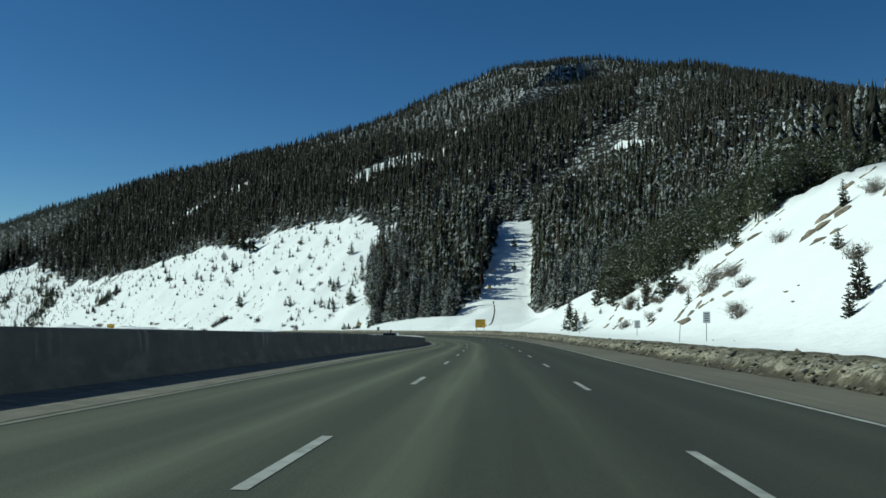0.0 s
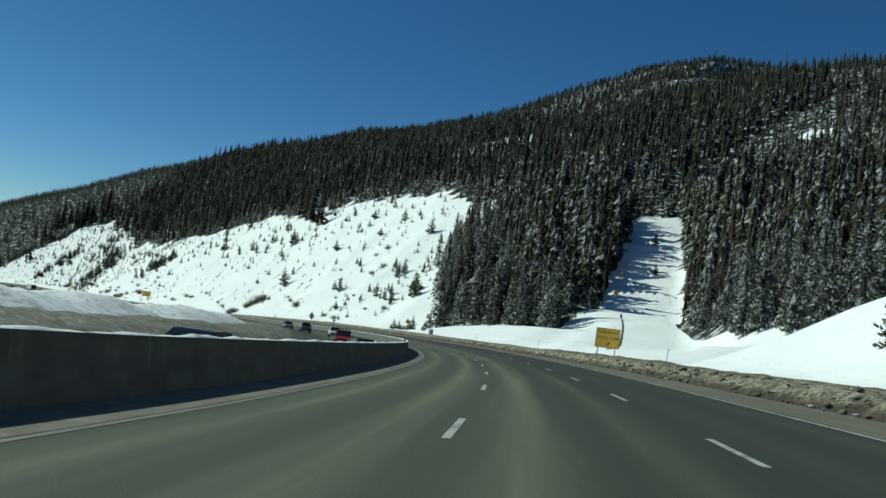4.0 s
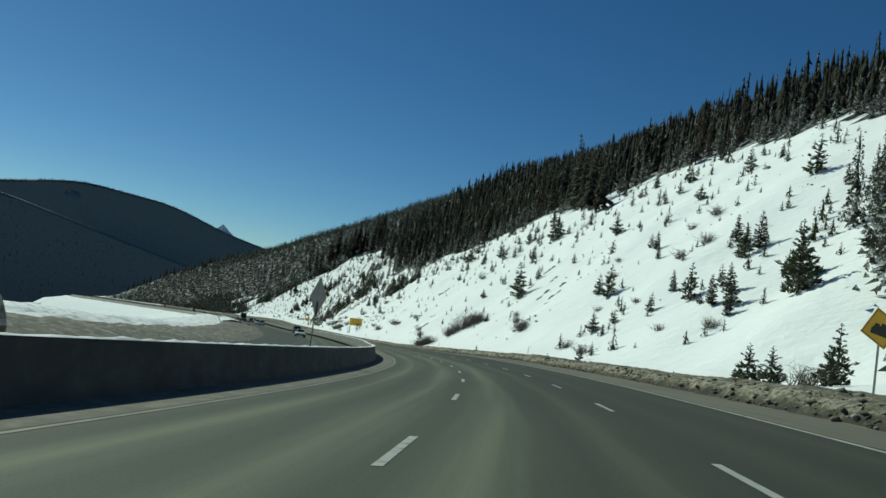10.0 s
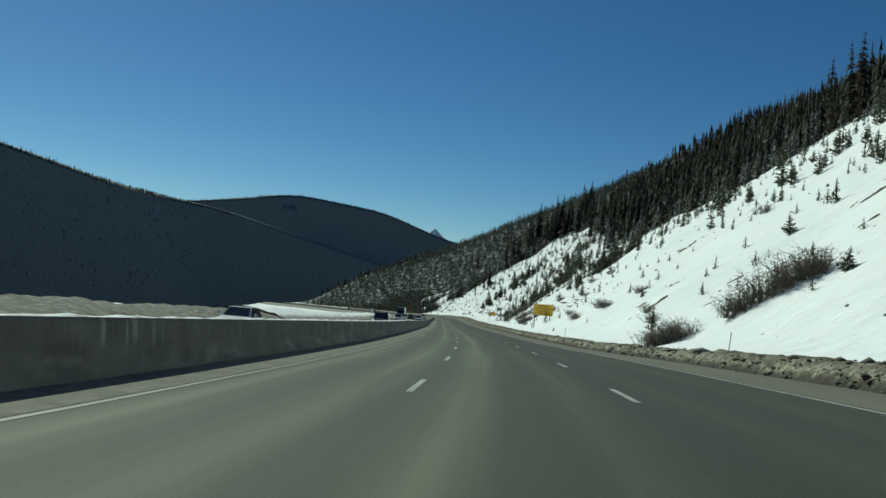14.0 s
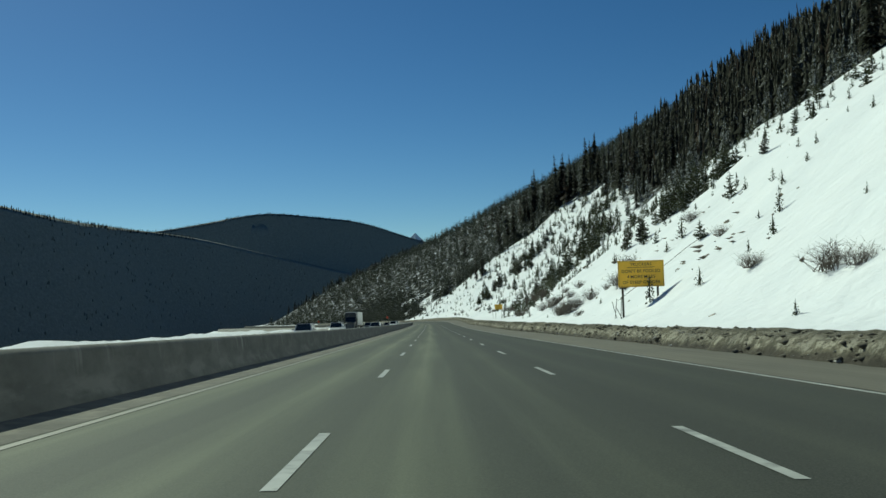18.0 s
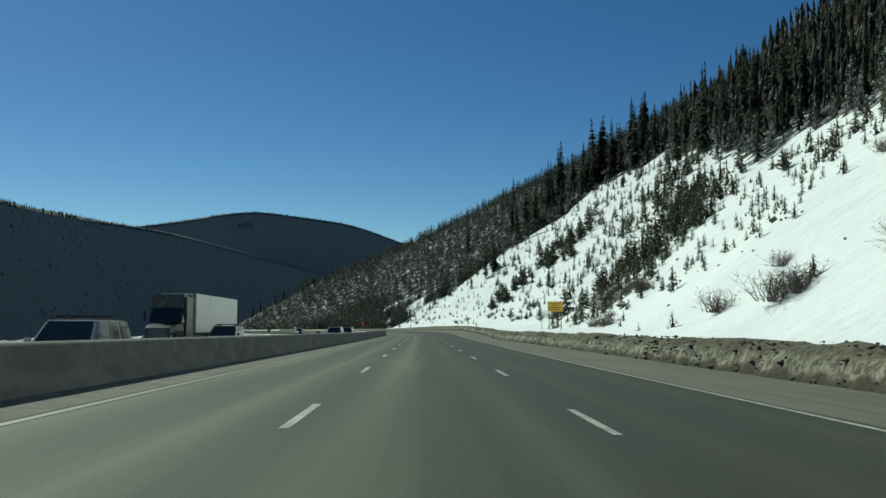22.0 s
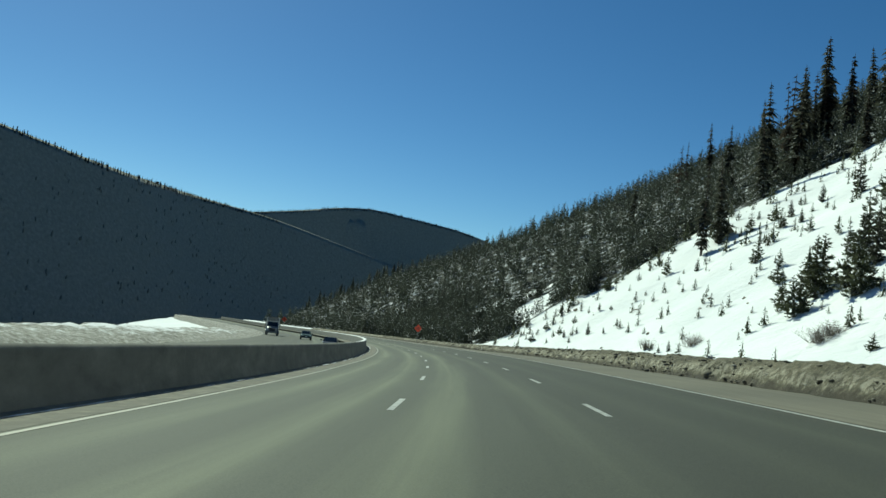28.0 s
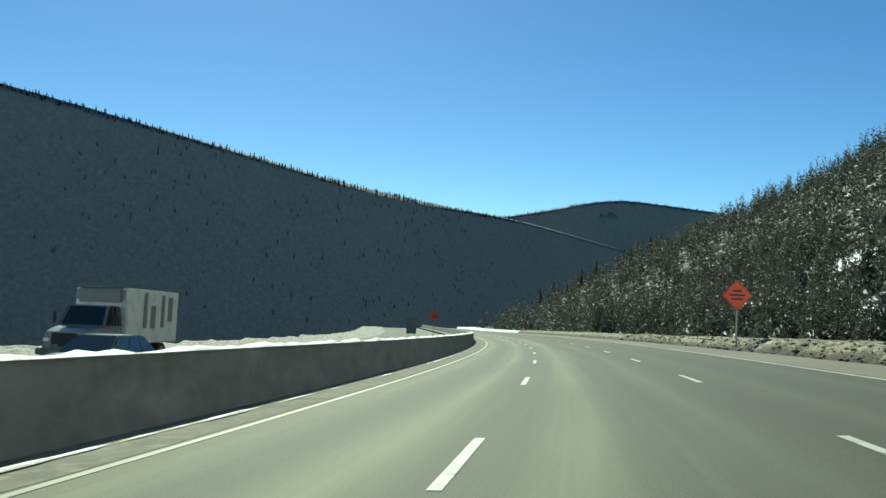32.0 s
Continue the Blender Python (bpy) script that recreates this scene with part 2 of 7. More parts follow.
def concrete_material():
    """Grey cast concrete: pale drips from its top, splashed pale patches lower down, dirt all over."""
    m, nodes, links, bsdf = blank("concrete")
    uv = nodes.new("ShaderNodeUVMap")
    uv.uv_map = "lane"
    rise = nodes.new("ShaderNodeAttribute")
    rise.attribute_name = "rise"
    split = nodes.new("ShaderNodeSeparateXYZ")
    links.new(uv.outputs[0], split.inputs[0])

    def field(along_, up_, detail, rough=0.6):
        v = nodes.new("ShaderNodeCombineXYZ")
        links.new(sums(nodes, links, "MULTIPLY", split.outputs["Y"], along_), v.inputs[0])
        links.new(sums(nodes, links, "MULTIPLY", rise.outputs["Fac"], up_), v.inputs[1])
        return texture(nodes, links, 1.0, detail, v.outputs[0], rough)

    c = ramp(nodes, links, field(0.9, 1.6, 6, 0.65), (0.35, (0.112, 0.112, 0.100)), (0.52, (0.160, 0.159, 0.142)), (0.70, (0.215, 0.213, 0.192)))
    c = blend(nodes, links, ramp(nodes, links, texture(nodes, links, 0.5, 5), (0.45, (0, 0, 0)), (0.7, (0.8, 0.8, 0.8))), c, (0.128, 0.128, 0.118))
    high = ramp(nodes, links, sums(nodes, links, "ADD", rise.outputs["Fac"], sums(nodes, links, "MULTIPLY", field(1.3, 0.1, 3), 0.7)), (0.78, (0, 0, 0)), (1.0, (1, 1, 1)))
    wear = nodes.new("ShaderNodeAttribute")  # long stretches are clean, others streaked
    wear.attribute_name = "wear"
    groups = blend(nodes, links, 1.0, ramp(nodes, links, field(0.22, 0.0, 3), (0.48, (0, 0, 0)), (0.60, (1, 1, 1))), wear.outputs["Color"], "MULTIPLY")
    drip = ramp(nodes, links, field(5.5, 0.35, 3, 0.5), (0.55, (0, 0, 0)), (0.62, (1, 1, 1)))
    c = blend(nodes, links, blend(nodes, links, 1.0, blend(nodes, links, 1.0, high, groups, "MULTIPLY"), drip, "MULTIPLY"), c, (0.31, 0.307, 0.28))
    band = ramp(nodes, links, rise.outputs["Fac"], (0.05, (0, 0, 0)), (0.16, (1, 1, 1)), (0.36, (0.8, 0.8, 0.8)), (0.55, (0, 0, 0)))
    splash = ramp(nodes, links, field(0.75, 2.2, 5, 0.55), (0.49, (0, 0, 0)), (0.62, (0.8, 0.8, 0.8)))
    splash = blend(nodes, links, 1.0, splash, wear.outputs["Color"], "MULTIPLY")
    c = blend(nodes, links, blend(nodes, links, 1.0, band, splash, "MULTIPLY"), c, (0.26, 0.256, 0.23))
    wall_shade = nodes.new("ShaderNodeAttribute")  # shade put into the wall's colour, by lengths
    wall_shade.attribute_name = "wall_shade"
    c = blend(nodes, links, wall_shade.outputs["Fac"], c, blend(nodes, links, 1.0, c, (0.40, 0.40, 0.38), "MULTIPLY"))
    links.new(c, bsdf.inputs["Base Color"])
    bsdf.inputs["Roughness"].default_value = 0.9
    bump(nodes, links, bsdf, texture(nodes, links, 6.0, 6), 0.3, 0.03)
    return m


SNOW, ASPHALT, GRAVEL, CONCRETE, SHOULDER = ground_material(), asphalt_material(), gravel_material(), concrete_material(), shoulder_material()
BANK_SNOW = plain("plowed_snow", (0.78, 0.79, 0.80), 0.7, vary=0.08, scale=0.6, fine=6.0, dirt=(0.30, 0.27, 0.22), bumpy=0.5)
SPRUCE = conifer_material("spruce_needles", (0.052, 0.056, 0.043), (0.095, 0.093, 0.070), 0.71, 3.6, 0.45)
FAR_SPRUCE = conifer_material("far_spruce_needles", (0.044, 0.048, 0.038), (0.074, 0.070, 0.056), 0.74)
STAND_SPRUCE = conifer_material("stand_spruce_needles", (0.060, 0.066, 0.049), (0.136, 0.136, 0.100), 0.715, 6.0, 0.45, 0.35)
RAMP_SPRUCE = conifer_material("ramp_spruce_needles", (0.040, 0.045, 0.029), (0.096, 0.096, 0.064), 0.645, 5.0)
PINE_WOOD = conifer_material("pine_wood_needles", (0.046, 0.055, 0.043), (0.092, 0.098, 0.078), 0.70, 3.2, 0.5)
# crest trees painted darker, so the sun's rim sinks to the flank's tone
CREST_SPRUCE = conifer_material("dimmed_crest_needles", (0.030, 0.033, 0.028), (0.046, 0.048, 0.040), 0.0, thin=0.1)
# far flank needles, paled and greyed to stand in for distance haze
HAZED_SPRUCE = conifer_material("hazed_spruce_needles", (0.215, 0.222, 0.200), (0.250, 0.258, 0.232), 0.0, thin=0.3)
PINE = conifer_material("young_pine_needles", (0.060, 0.069, 0.042), (0.134, 0.141, 0.080), 0.675)
DEAD = conifer_material("dead_needles", (0.050, 0.040, 0.030), (0.105, 0.085, 0.065), 0.76)
BARK = plain("bark", (0.09, 0.07, 0.055), 0.9, scale=4, fine=30)
TWIG = plain("twigs", (0.125, 0.104, 0.083), 0.9, scale=2, fine=20)
ROCK = plain("rock", (0.23, 0.19, 0.14), 0.9, vary=0.5, scale=1.1, fine=7.0, dirt=(0.065, 0.055, 0.042), bumpy=1.0)
WHITE_PAINT = plain("white_line_paint", (0.38, 0.385, 0.35), 0.6, vary=0.25, scale=1.5, fine=20, dirt=(0.15, 0.15, 0.135))
YELLOW_PAINT = plain("yellow_line_paint", (0.19, 0.183, 0.14), 0.6, vary=0.2, scale=1.5, fine=20, dirt=(0.17, 0.16, 0.13))
PEAK_SNOW = plain("peak_snow", (0.80, 0.82, 0.85), 0.9, vary=0.05, scale=0.01, fine=0.1, dirt=(0.22, 0.21, 0.21))
GUTTER = plain("gutter_grit", (0.135, 0.128, 0.105), 0.95, vary=0.25, scale=1.2, fine=12.0, dirt=(0.21, 0.195, 0.155), bumpy=0.6)
GREY_DIRT = plain("grey_dirt", (0.115, 0.108, 0.085), 0.95, vary=0.35, scale=0.8, fine=6.0, dirt=(0.30, 0.29, 0.26), bumpy=0.7)


def crusted_material():
    """Old plowed snow: grey with grit on its face, whiter in patches along the top."""
    m, nodes, links, bsdf = blank("crusted_snow")
    rise = nodes.new("ShaderNodeAttribute")
    rise.attribute_name = "rise"
    c = ramp(nodes, links, texture(nodes, links, 2.6, 8, rough=0.75), (0.36, (0.11, 0.10, 0.08)), (0.50, (0.25, 0.24, 0.21)), (0.64, (0.46, 0.45, 0.42)))
    level = sums(nodes, links, "ADD", rise.outputs["Fac"], sums(nodes, links, "MULTIPLY", sums(nodes, links, "SUBTRACT", texture(nodes, links, 0.8, 6, rough=0.7), 0.5), 1.5))
    c = blend(nodes, links, ramp(nodes, links, level, (0.02, (0, 0, 0)), (0.22, (1, 1, 1))), c, (0.74, 0.75, 0.76))
    links.new(c, bsdf.inputs["Base Color"])
    bsdf.inputs["Roughness"].default_value = 0.9
    bump(nodes, links, bsdf, texture(nodes, links, 3.0, 8, rough=0.7), 0.9, 0.15)
    return m


CRUSTED = crusted_material()


def stone_material():
    """Clods and stones, each its own shade of brown, grey or dirty ice."""
    m, nodes, links, bsdf = blank("berm_stone")
    c = ramp(nodes, links, nodes.new("ShaderNodeNewGeometry").outputs["Random Per Island"], (0.0, (0.085, 0.076, 0.056)), (0.55, (0.135, 0.121, 0.088)), (0.85, (0.20, 0.185, 0.145)), (1.0, (0.50, 0.49, 0.46)))
    c = blend(nodes, links, sums(nodes, links, "MULTIPLY", texture(nodes, links, 14.0, 4), 0.5), c, (0.075, 0.068, 0.052))
    links.new(c, bsdf.inputs["Base Color"])
    bsdf.inputs["Roughness"].default_value = 0.95
    return m


BERM_STONE = stone_material()
# ---- the road's alignment: metres along it, heading to the left of +y in degrees ----
HEADINGS = ((-300, -3.8), (0, -3.8), (30, -3.2), (60, -2.7), (90, -1.5), (130, 1.9), (163, 5.8), (178, 7.9), (208, 11.8), (238, 15.8),
            (268, 20.1), (298, 24.1), (327, 28.3), (357, 33.0), (387, 37.3), (417, 40.6), (448, 42.9), (490, 44.4), (724, 44.8),
            (785, 45.4), (816, 47.0), (847, 50.2), (877, 53.3), (907, 56.2), (935, 58.8), (982, 63.0), (1052, 69.0), (1162, 73.0), (1400, 73.0))
S = np.arange(-300.0, 1321.0, 1.0)
HEAD = np.radians(np.interp(S, *zip(*HEADINGS)))
HEAD = np.convolve(np.pad(HEAD, 15, "edge"), np.ones(31) / 31, "valid")
RX = np.concatenate([[0], np.cumsum(-np.sin((HEAD[1:] + HEAD[:-1]) / 2))])
RY = np.concatenate([[0], np.cumsum(np.cos((HEAD[1:] + HEAD[:-1]) / 2))])
RX, RY = RX - np.interp(0, S, RX), RY - np.interp(0, S, RY)
RZ = np.concatenate([[0], np.cumsum(np.interp((S[1:] + S[:-1]) / 2, (0, 90, 150, 330, 380, 450, 560, 700, 900, 1100, 1500), (-0.0535, -0.0535, -0.0500, -0.0500, -0.0520, -0.0525, -0.0460, -0.0405, -0.0415, -0.04, -0.02)))])
RZ = RZ - np.interp(0, S, RZ)
BANK = np.interp(S, (0, 40, 130, 380, 480, 755, 826, 882, 952, 1110, 1210), (-0.025, -0.01, 0.073, 0.086, -0.016, -0.026, 0.090, 0.085, 0.060, 0.04, 0.0))


# lines, berm and wall beside it: metres along, and metres to the right or up
EDGE_LINE = ((0, 100, 150, 220, 275, 335, 365, 392, 450, 560, 595, 625, 684, 716, 790, 805, 834, 864, 895, 925, 957, 1100), (5.42, 5.35, 5.2, 5.1, 5.15, 5.45, 5.55, 5.88, 5.93, 5.93, 5.66, 5.5, 5.53, 5.85, 6.35, 6.25, 5.85, 5.9, 6.15, 6.15, 5.6, 5.5))
INNER_LINE = ((0, 40, 180, 240, 270, 300, 345, 388, 416, 446, 533, 711, 790, 815, 831, 860, 888, 917, 945), (-5.2, -5.45, -5.6, -5.95, -5.85, -5.82, -5.75, -5.9, -5.25, -4.95, -4.82, -4.75, -4.76, -5.22, -5.65, -5.72, -5.4, -5.05, -5.0))
BERM_FOOT = ((0, 50, 78, 108, 195, 222, 253, 281, 309, 339, 368, 399, 430, 456, 543, 603, 630, 660, 692, 760, 812, 841, 902, 930, 963, 1100), (8.48, 8.4, 7.75, 7.5, 7.1, 6.8, 7.4, 7.6, 7.5, 8.0, 8.3, 9.0, 8.8, 9.1, 9.4, 9.9, 9.4, 9.6, 10.1, 10.3, 10.4, 9.3, 9.4, 8.4, 7.8, 7.8))
BERM_TALL = ((0, 50, 85, 110, 195, 222, 280, 310, 340, 370, 540, 603, 630, 690, 735, 812, 872, 902, 930, 963, 1100), (0.80, 0.70, 0.52, 0.52, 0.75, 0.56, 0.57, 0.67, 0.61, 0.70, 0.70, 0.84, 0.96, 1.05, 1.08, 0.86, 0.97, 0.85, 0.68, 0.53, 0.5))


def at(s, d, up=0.0):
    """World places at s metres along the road and d metres to its right, up metres over its (tilted) surface."""
    s, d = np.asarray(s, float), np.asarray(d, float)
    h = np.interp(s, S, HEAD)
    return np.stack([np.interp(s, S, RX) + np.cos(h) * d, np.interp(s, S, RY) + np.sin(h) * d,
                     np.interp(s, S, RZ) + np.interp(s, S, BANK) * np.clip(d, -9, 10) + up + 0 * s], -1)


def along(x, y):
    """The road's s and d nearest to places x, y (flat arrays)."""
    k = np.arange(0, len(S), 6)
    best, where = np.full(x.shape, 1e18), np.zeros(x.shape, int)
    for i in k:
        e = (x - RX[i]) ** 2 + (y - RY[i]) ** 2
        m = e < best
        best[m], where[m] = e[m], i
    h, s = HEAD[where], S[where]
    s = s + (x - RX[where]) * -np.sin(h) + (y - RY[where]) * np.cos(h)
    h = np.interp(s, S, HEAD)
    d = (x - np.interp(s, S, RX)) * np.cos(h) + (y - np.interp(s, S, RY)) * np.sin(h)
    return s, d

# ---- helpers for meshes ----
def mesh_of(name, verts, faces, material=None, smooth=False):
    """A mesh from arrays: verts (n, 3); faces (m, 3) or (m, 4)."""
    me = bpy.data.meshes.new(name)
    verts, faces = np.asarray(verts, np.float32), np.asarray(faces, np.int32)
    n, k = faces.shape
    me.vertices.add(len(verts))
    me.vertices.foreach_set("co", verts.ravel())
    me.loops.add(n * k)
    me.loops.foreach_set("vertex_index", faces.ravel())
    me.polygons.add(n)
    me.polygons.foreach_set("loop_start", np.arange(0, n * k, k, dtype=np.int32))
    if smooth:
        me.polygons.foreach_set("use_smooth", np.ones(n, bool))
    me.update(calc_edges=True)
    if material:
        me.materials.append(material)
    return me


def sheet_faces(rows, cols, wrap=False):
    i, j = np.meshgrid(np.arange(rows - 1), np.arange(cols if wrap else cols - 1), indexing="ij")
    a, b = i * cols + j, i * cols + (j + 1) % cols
    return np.stack([a, b, b + cols, a + cols], -1).reshape(-1, 4)


def strip(name, s, d, up, material, smooth=True, parent=None):
    """A sheet along the road: arrays s (n), d (n, k) and up (n, k), with a UV map of metres across and along."""
    n, k = d.shape
    v = at(np.repeat(s, k), d.ravel(), up.ravel())
    me = mesh_of(name, v, sheet_faces(n, k), material, smooth)
    idx = np.empty(len(me.loops), np.int32)
    me.loops.foreach_get("vertex_index", idx)
    uv = me.uv_layers.new(name="lane")
    across = np.concatenate([np.zeros((n, 1)), np.cumsum(np.hypot(np.diff(d, axis=1), np.diff(up, axis=1)), axis=1)], axis=1) + d[:, :1]
    uv.data.foreach_set("uv", np.stack([across.ravel()[idx], np.repeat(s, k)[idx]], -1).astype(np.float32).ravel())
    me.attributes.new("rise", "FLOAT", "POINT").data.foreach_set("value", np.asarray(up + 0 * d, np.float32).ravel())
    ob = new(name, me)
    ob.parent = parent
    return ob


def part(name, bm, material, parent, label=""):
    me = bpy.data.meshes.new(name)
    bm.to_mesh(me)
    bm.free()
    me.materials.append(material)
    ob = new(name, me)
    ob.parent = parent
    return tagged(ob, label)


RNG = np.random.default_rng(7)


def wobble(x, y, size, seed=0):
    """Smooth noise in -1..1 on flat arrays, from a few turned sine waves."""
    r = np.random.default_rng(seed)
    v = 0
    for o in range(6):
        a, p, f = r.uniform(0, 6.28), r.uniform(0, 6.28, 2), (1.0 + 0.55 * o) * 2 * np.pi / size
        u, w = x * np.cos(a) + y * np.sin(a), y * np.cos(a) - x * np.sin(a)
        v = v + np.sin(u * f + p[0] + 0.8 * np.sin(w * f * 0.7 + p[1])) / (1 + 0.6 * o)
    return v / 2.6


def near_line(x, y, pts):
    """Distance from places to a bent line of (x, y, height), and the line's height there."""
    best, high = np.full(x.shape, 1e9), np.zeros(x.shape)
    for (ax, ay, az), (bx, by, bz) in zip(pts[:-1], pts[1:]):
        ll = (bx - ax) ** 2 + (by - ay) ** 2
        u = np.clip(((x - ax) * (bx - ax) + (y - ay) * (by - ay)) / ll, 0, 1)
        e = np.hypot(x - ax - u * (bx - ax), y - ay - u * (by - ay))
        m = e < best
        best[m], high[m] = e[m], (az + u * (bz - az))[m]
    return best, high


# ---- the land ----
RIDGE = ((1500, 600, 140), (563, 1060, 252), (400, 1140, 302), (265, 1308, 364), (74, 1280, 336), (-118, 1243, 242), (-450, 1186, 143), (-765, 1131, 25), (-1300, 1250, -70))
LEFT_RIDGE = ((-900, -1500, 240), (-1250, -300, 254), (-1420, 250, 219), (-1470, 630, 164), (-1500, 800, 135), (-1620, 1050, 104), (-1860, 1277, 111), (-1950, 1480, 104), (-2010, 1700, 72), (-2040, 1950, 30), (-2060, 2250, -20), (-2060, 2600, -90))
BACK_RIDGE = ((-2750, 1280, 110), (-2450, 1560, 138), (-2330, 1730, 166), (-2215, 1850, 199), (-2300, 2300, 193), (-2330, 2620, 132), (-2300, 3300, 40))  # the next one behind it
PEAK = ((-2950, 3400, -60), (-3020, 3270, 20), (-3350, 3150, -60))
RAMP_A, RAMP_B = np.array((11.0, 215.0, -10.6)), np.array((44.0, 484.0, 41.5))
TOE = ((-300, 17), (60, 17), (105, 20), (135, 22), (160, 18.5), (198, 17.0), (212, 36), (225, 46), (290, 50), (320, 46), (345, 30), (372, 20), (420, 15), (500, 14), (610, 15), (735, 18), (819, 25), (880, 20), (972, 20), (1052, 23), (1300, 22))
STEEP = ((-300, 0.55), (40, 0.60), (80, 0.78), (112, 0.92), (135, 0.86), (160, 0.62), (190, 0.54), (250, 0.42), (300, 0.48), (340, 0.60), (370, 0.60), (400, 0.66), (430, 0.75), (460, 0.77), (500, 0.76), (620, 0.75), (700, 0.73), (910, 0.74), (972, 0.72), (1062, 0.64), (1300, 0.5))
WOOD = ((-300, 50), (20, 60), (90, 74), (112, 58), (122, 48), (138, 41), (148, 36), (160, 33), (172, 34), (186, 40), (202, 50), (214, 48), (230, 50), (290, 50), (300, 45), (309, 38), (321, 31), (336, 25), (344, 26), (358, 33), (376, 42), (400, 56), (412, 66), (422, 86), (440, 94), (470, 103), (525, 104), (600, 99), (640, 97), (680, 92), (704, 86), (768, 76),
        (810, 80), (835, 77), (860, 82), (882, 98), (942, 106), (962, 100), (972, 62), (980, 38), (988, 26), (1000, 15), (1052, 14), (1300, 14))

GLADES = (((-66, 622), (-30, 672), 21), ((-170, 795), (-236, 780), 20), ((4, 752), (14, 758), 16), ((112, 530), (124, 490), 5), ((176, 404), (168, 410), 5), ((-20, 640), (4, 690), 11))

RAMP_RISE = ((0.1, 0.23, 0.34, 0.46, 0.63, 0.78, 1.0), (-10.6, -10.4, -8.4, -4.3, 8.6, 21.8, 41.0))  # height along it


def ramp_place(x, y):
    """How far along (0..1) and beside the runaway-truck ramp places lie."""
    way = (RAMP_B - RAMP_A)[:2]
    size = np.hypot(*way)
    u = ((x - RAMP_A[0]) * way[0] + (y - RAMP_A[1]) * way[1]) / size ** 2
    w = ((x - RAMP_A[0]) * way[1] - (y - RAMP_A[1]) * way[0]) / size
    return u, w


def land(x, y, s=None, d=None):
    """The height of the ground at places (flat arrays), and how wooded they are (0..1)."""
    if s is None:
        s, d = along(x, y)
    zr = np.interp(s, S, RZ)
    bank = np.interp(s, S, BANK)
    toe, steep, wood = (np.interp(s, *zip(*t)) for t in (TOE, STEEP, WOOD))
    lump = wobble(x, y, 60, 3) * 1.2 + wobble(x, y, 17, 4) * 0.35
    # the right-hand slope, up to the mountain's ridge; it draws back where the road bends out of sight
    d = d - 0.7 * np.clip(s - 1290, 0, None)
    rise = np.clip(d - toe, 0, None)
    soft = np.where(rise < 8, rise ** 2 / 16, rise - 4)
    soft = soft - 0.45 * np.clip(soft - 120, 0, None) * np.interp(s, (340, 420, 560, 640), (0, 1, 1, 0))
    soft = soft * steep
    right = zr + bank * 10 + 0.25 + 0.02 * np.clip(d - 11, 0, 40) + soft + lump * np.clip(rise / 14, 0, 1)
    # the smooth apron of snow between the shoulder and the wood beside the ramp
    mound = 0.19 * np.clip(d - 15.5, 0, 24) * np.interp(s, (212, 240, 335, 358), (0, 1, 1, 0)) + 2.0 * np.exp(-((d - 28) / 7.0) ** 2 - ((s - 256) / 16) ** 2) + 0.9 * np.exp(-((d - 18) / 4.0) ** 2) * np.interp(s, (725, 745, 790, 810), (0, 1, 1, 0))
    right = right + mound
    far, top = near_line(x, y, RIDGE)
    tent = top - 0.232 * far + wobble(x, y, 420, 5) * np.clip(far / 25, 0, 5) + wobble(x, y, 130, 6) * 3
    k = 5.0
    hill = -k * np.logaddexp(-right / k, -tent / k)
    hill = np.where(d < toe + 30, right, hill)
    hill = hill - 30 * np.exp(-((x - 45) ** 2 + (y - 490) ** 2) / (2 * 62.0 ** 2)) * np.clip((d - 115) / 40, 0, 1)
    u, w = ramp_place(x, y)
    # level at first, then climbing in low steps of plowed snow, and falling off at both sides
    step = np.sin(u * 140 + 0.05 * w) + 0.35 * np.sin(u * 310 + 0.2 * w)
    deck = np.interp(u, *RAMP_RISE) + 0.95 * step * np.clip(u * 7 - 2.8, 0, 1) - 0.30 * np.clip(np.abs(w + 1) - 8.0, 0, 8)
    inside = np.clip((np.interp(u, (0.1, 0.4, 1.0), (9.0, 12.0, 13.5)) - np.abs(w - np.interp(u, (0.1, 0.5), (2.0, -1.0)))) / 3, 0, 1) * np.clip((u - 0.06) * 9, 0, 1) * np.clip((1.0 - u) * 25, 0, 1)
    inside = inside * inside * (3 - 2 * inside)
    # the wood's ground comes down to the ramp's level on both sides
    near_ = np.clip((np.where(w < 0, 26, 22) - np.abs(w)) / 15, 0, 1) * np.clip((u - 0.08) * 9, 0, 1) * np.clip((1.02 - u) * 12, 0, 1)
    near_ = near_ * near_ * (3 - 2 * near_)
    hill = np.where((d > 13) & (d < 260), hill + (np.minimum(hill, deck + 0.5) - hill) * near_, hill)
    flank = deck - 2.5 - np.clip(w - 12, 0, None) * 0.6 - np.clip(-w - 12, 0, None) * 0.45 - 70 * np.clip(0.46 - u, 0, 1) - 60 * np.clip(u - 1.0, 0, 1)
    hill = np.where((d > 13) & (d < 260) & (np.abs(w) < 60) & (u > 0.2) & (u < 1.3), np.maximum(hill, flank), hill)
    hill = np.where((d > 13) & (d < 260), hill * (1 - inside) + deck * inside, hill)
    # the left-hand side: the other carriageway, its bank, and the drop to the valley
    fall = np.clip(-d - np.where(s > 1300, -9.6, 34), 0, None)
    zr = zr - 45 * np.clip((s - 1270) / 80, 0, 1)  # the far bend drops out of sight
    left = np.where((d < -30) | (s > 1300), zr - 0.2 - 30 * bank * np.interp(s, (700, 790, 1000, 1150), (0, 1, 1, 0)) - np.interp(s, (850, 940), (0, 2.8)) - np.minimum(fall, 12) * 0.25 - np.clip(fall - 12, 0, None) * 0.55, zr - 1.9)
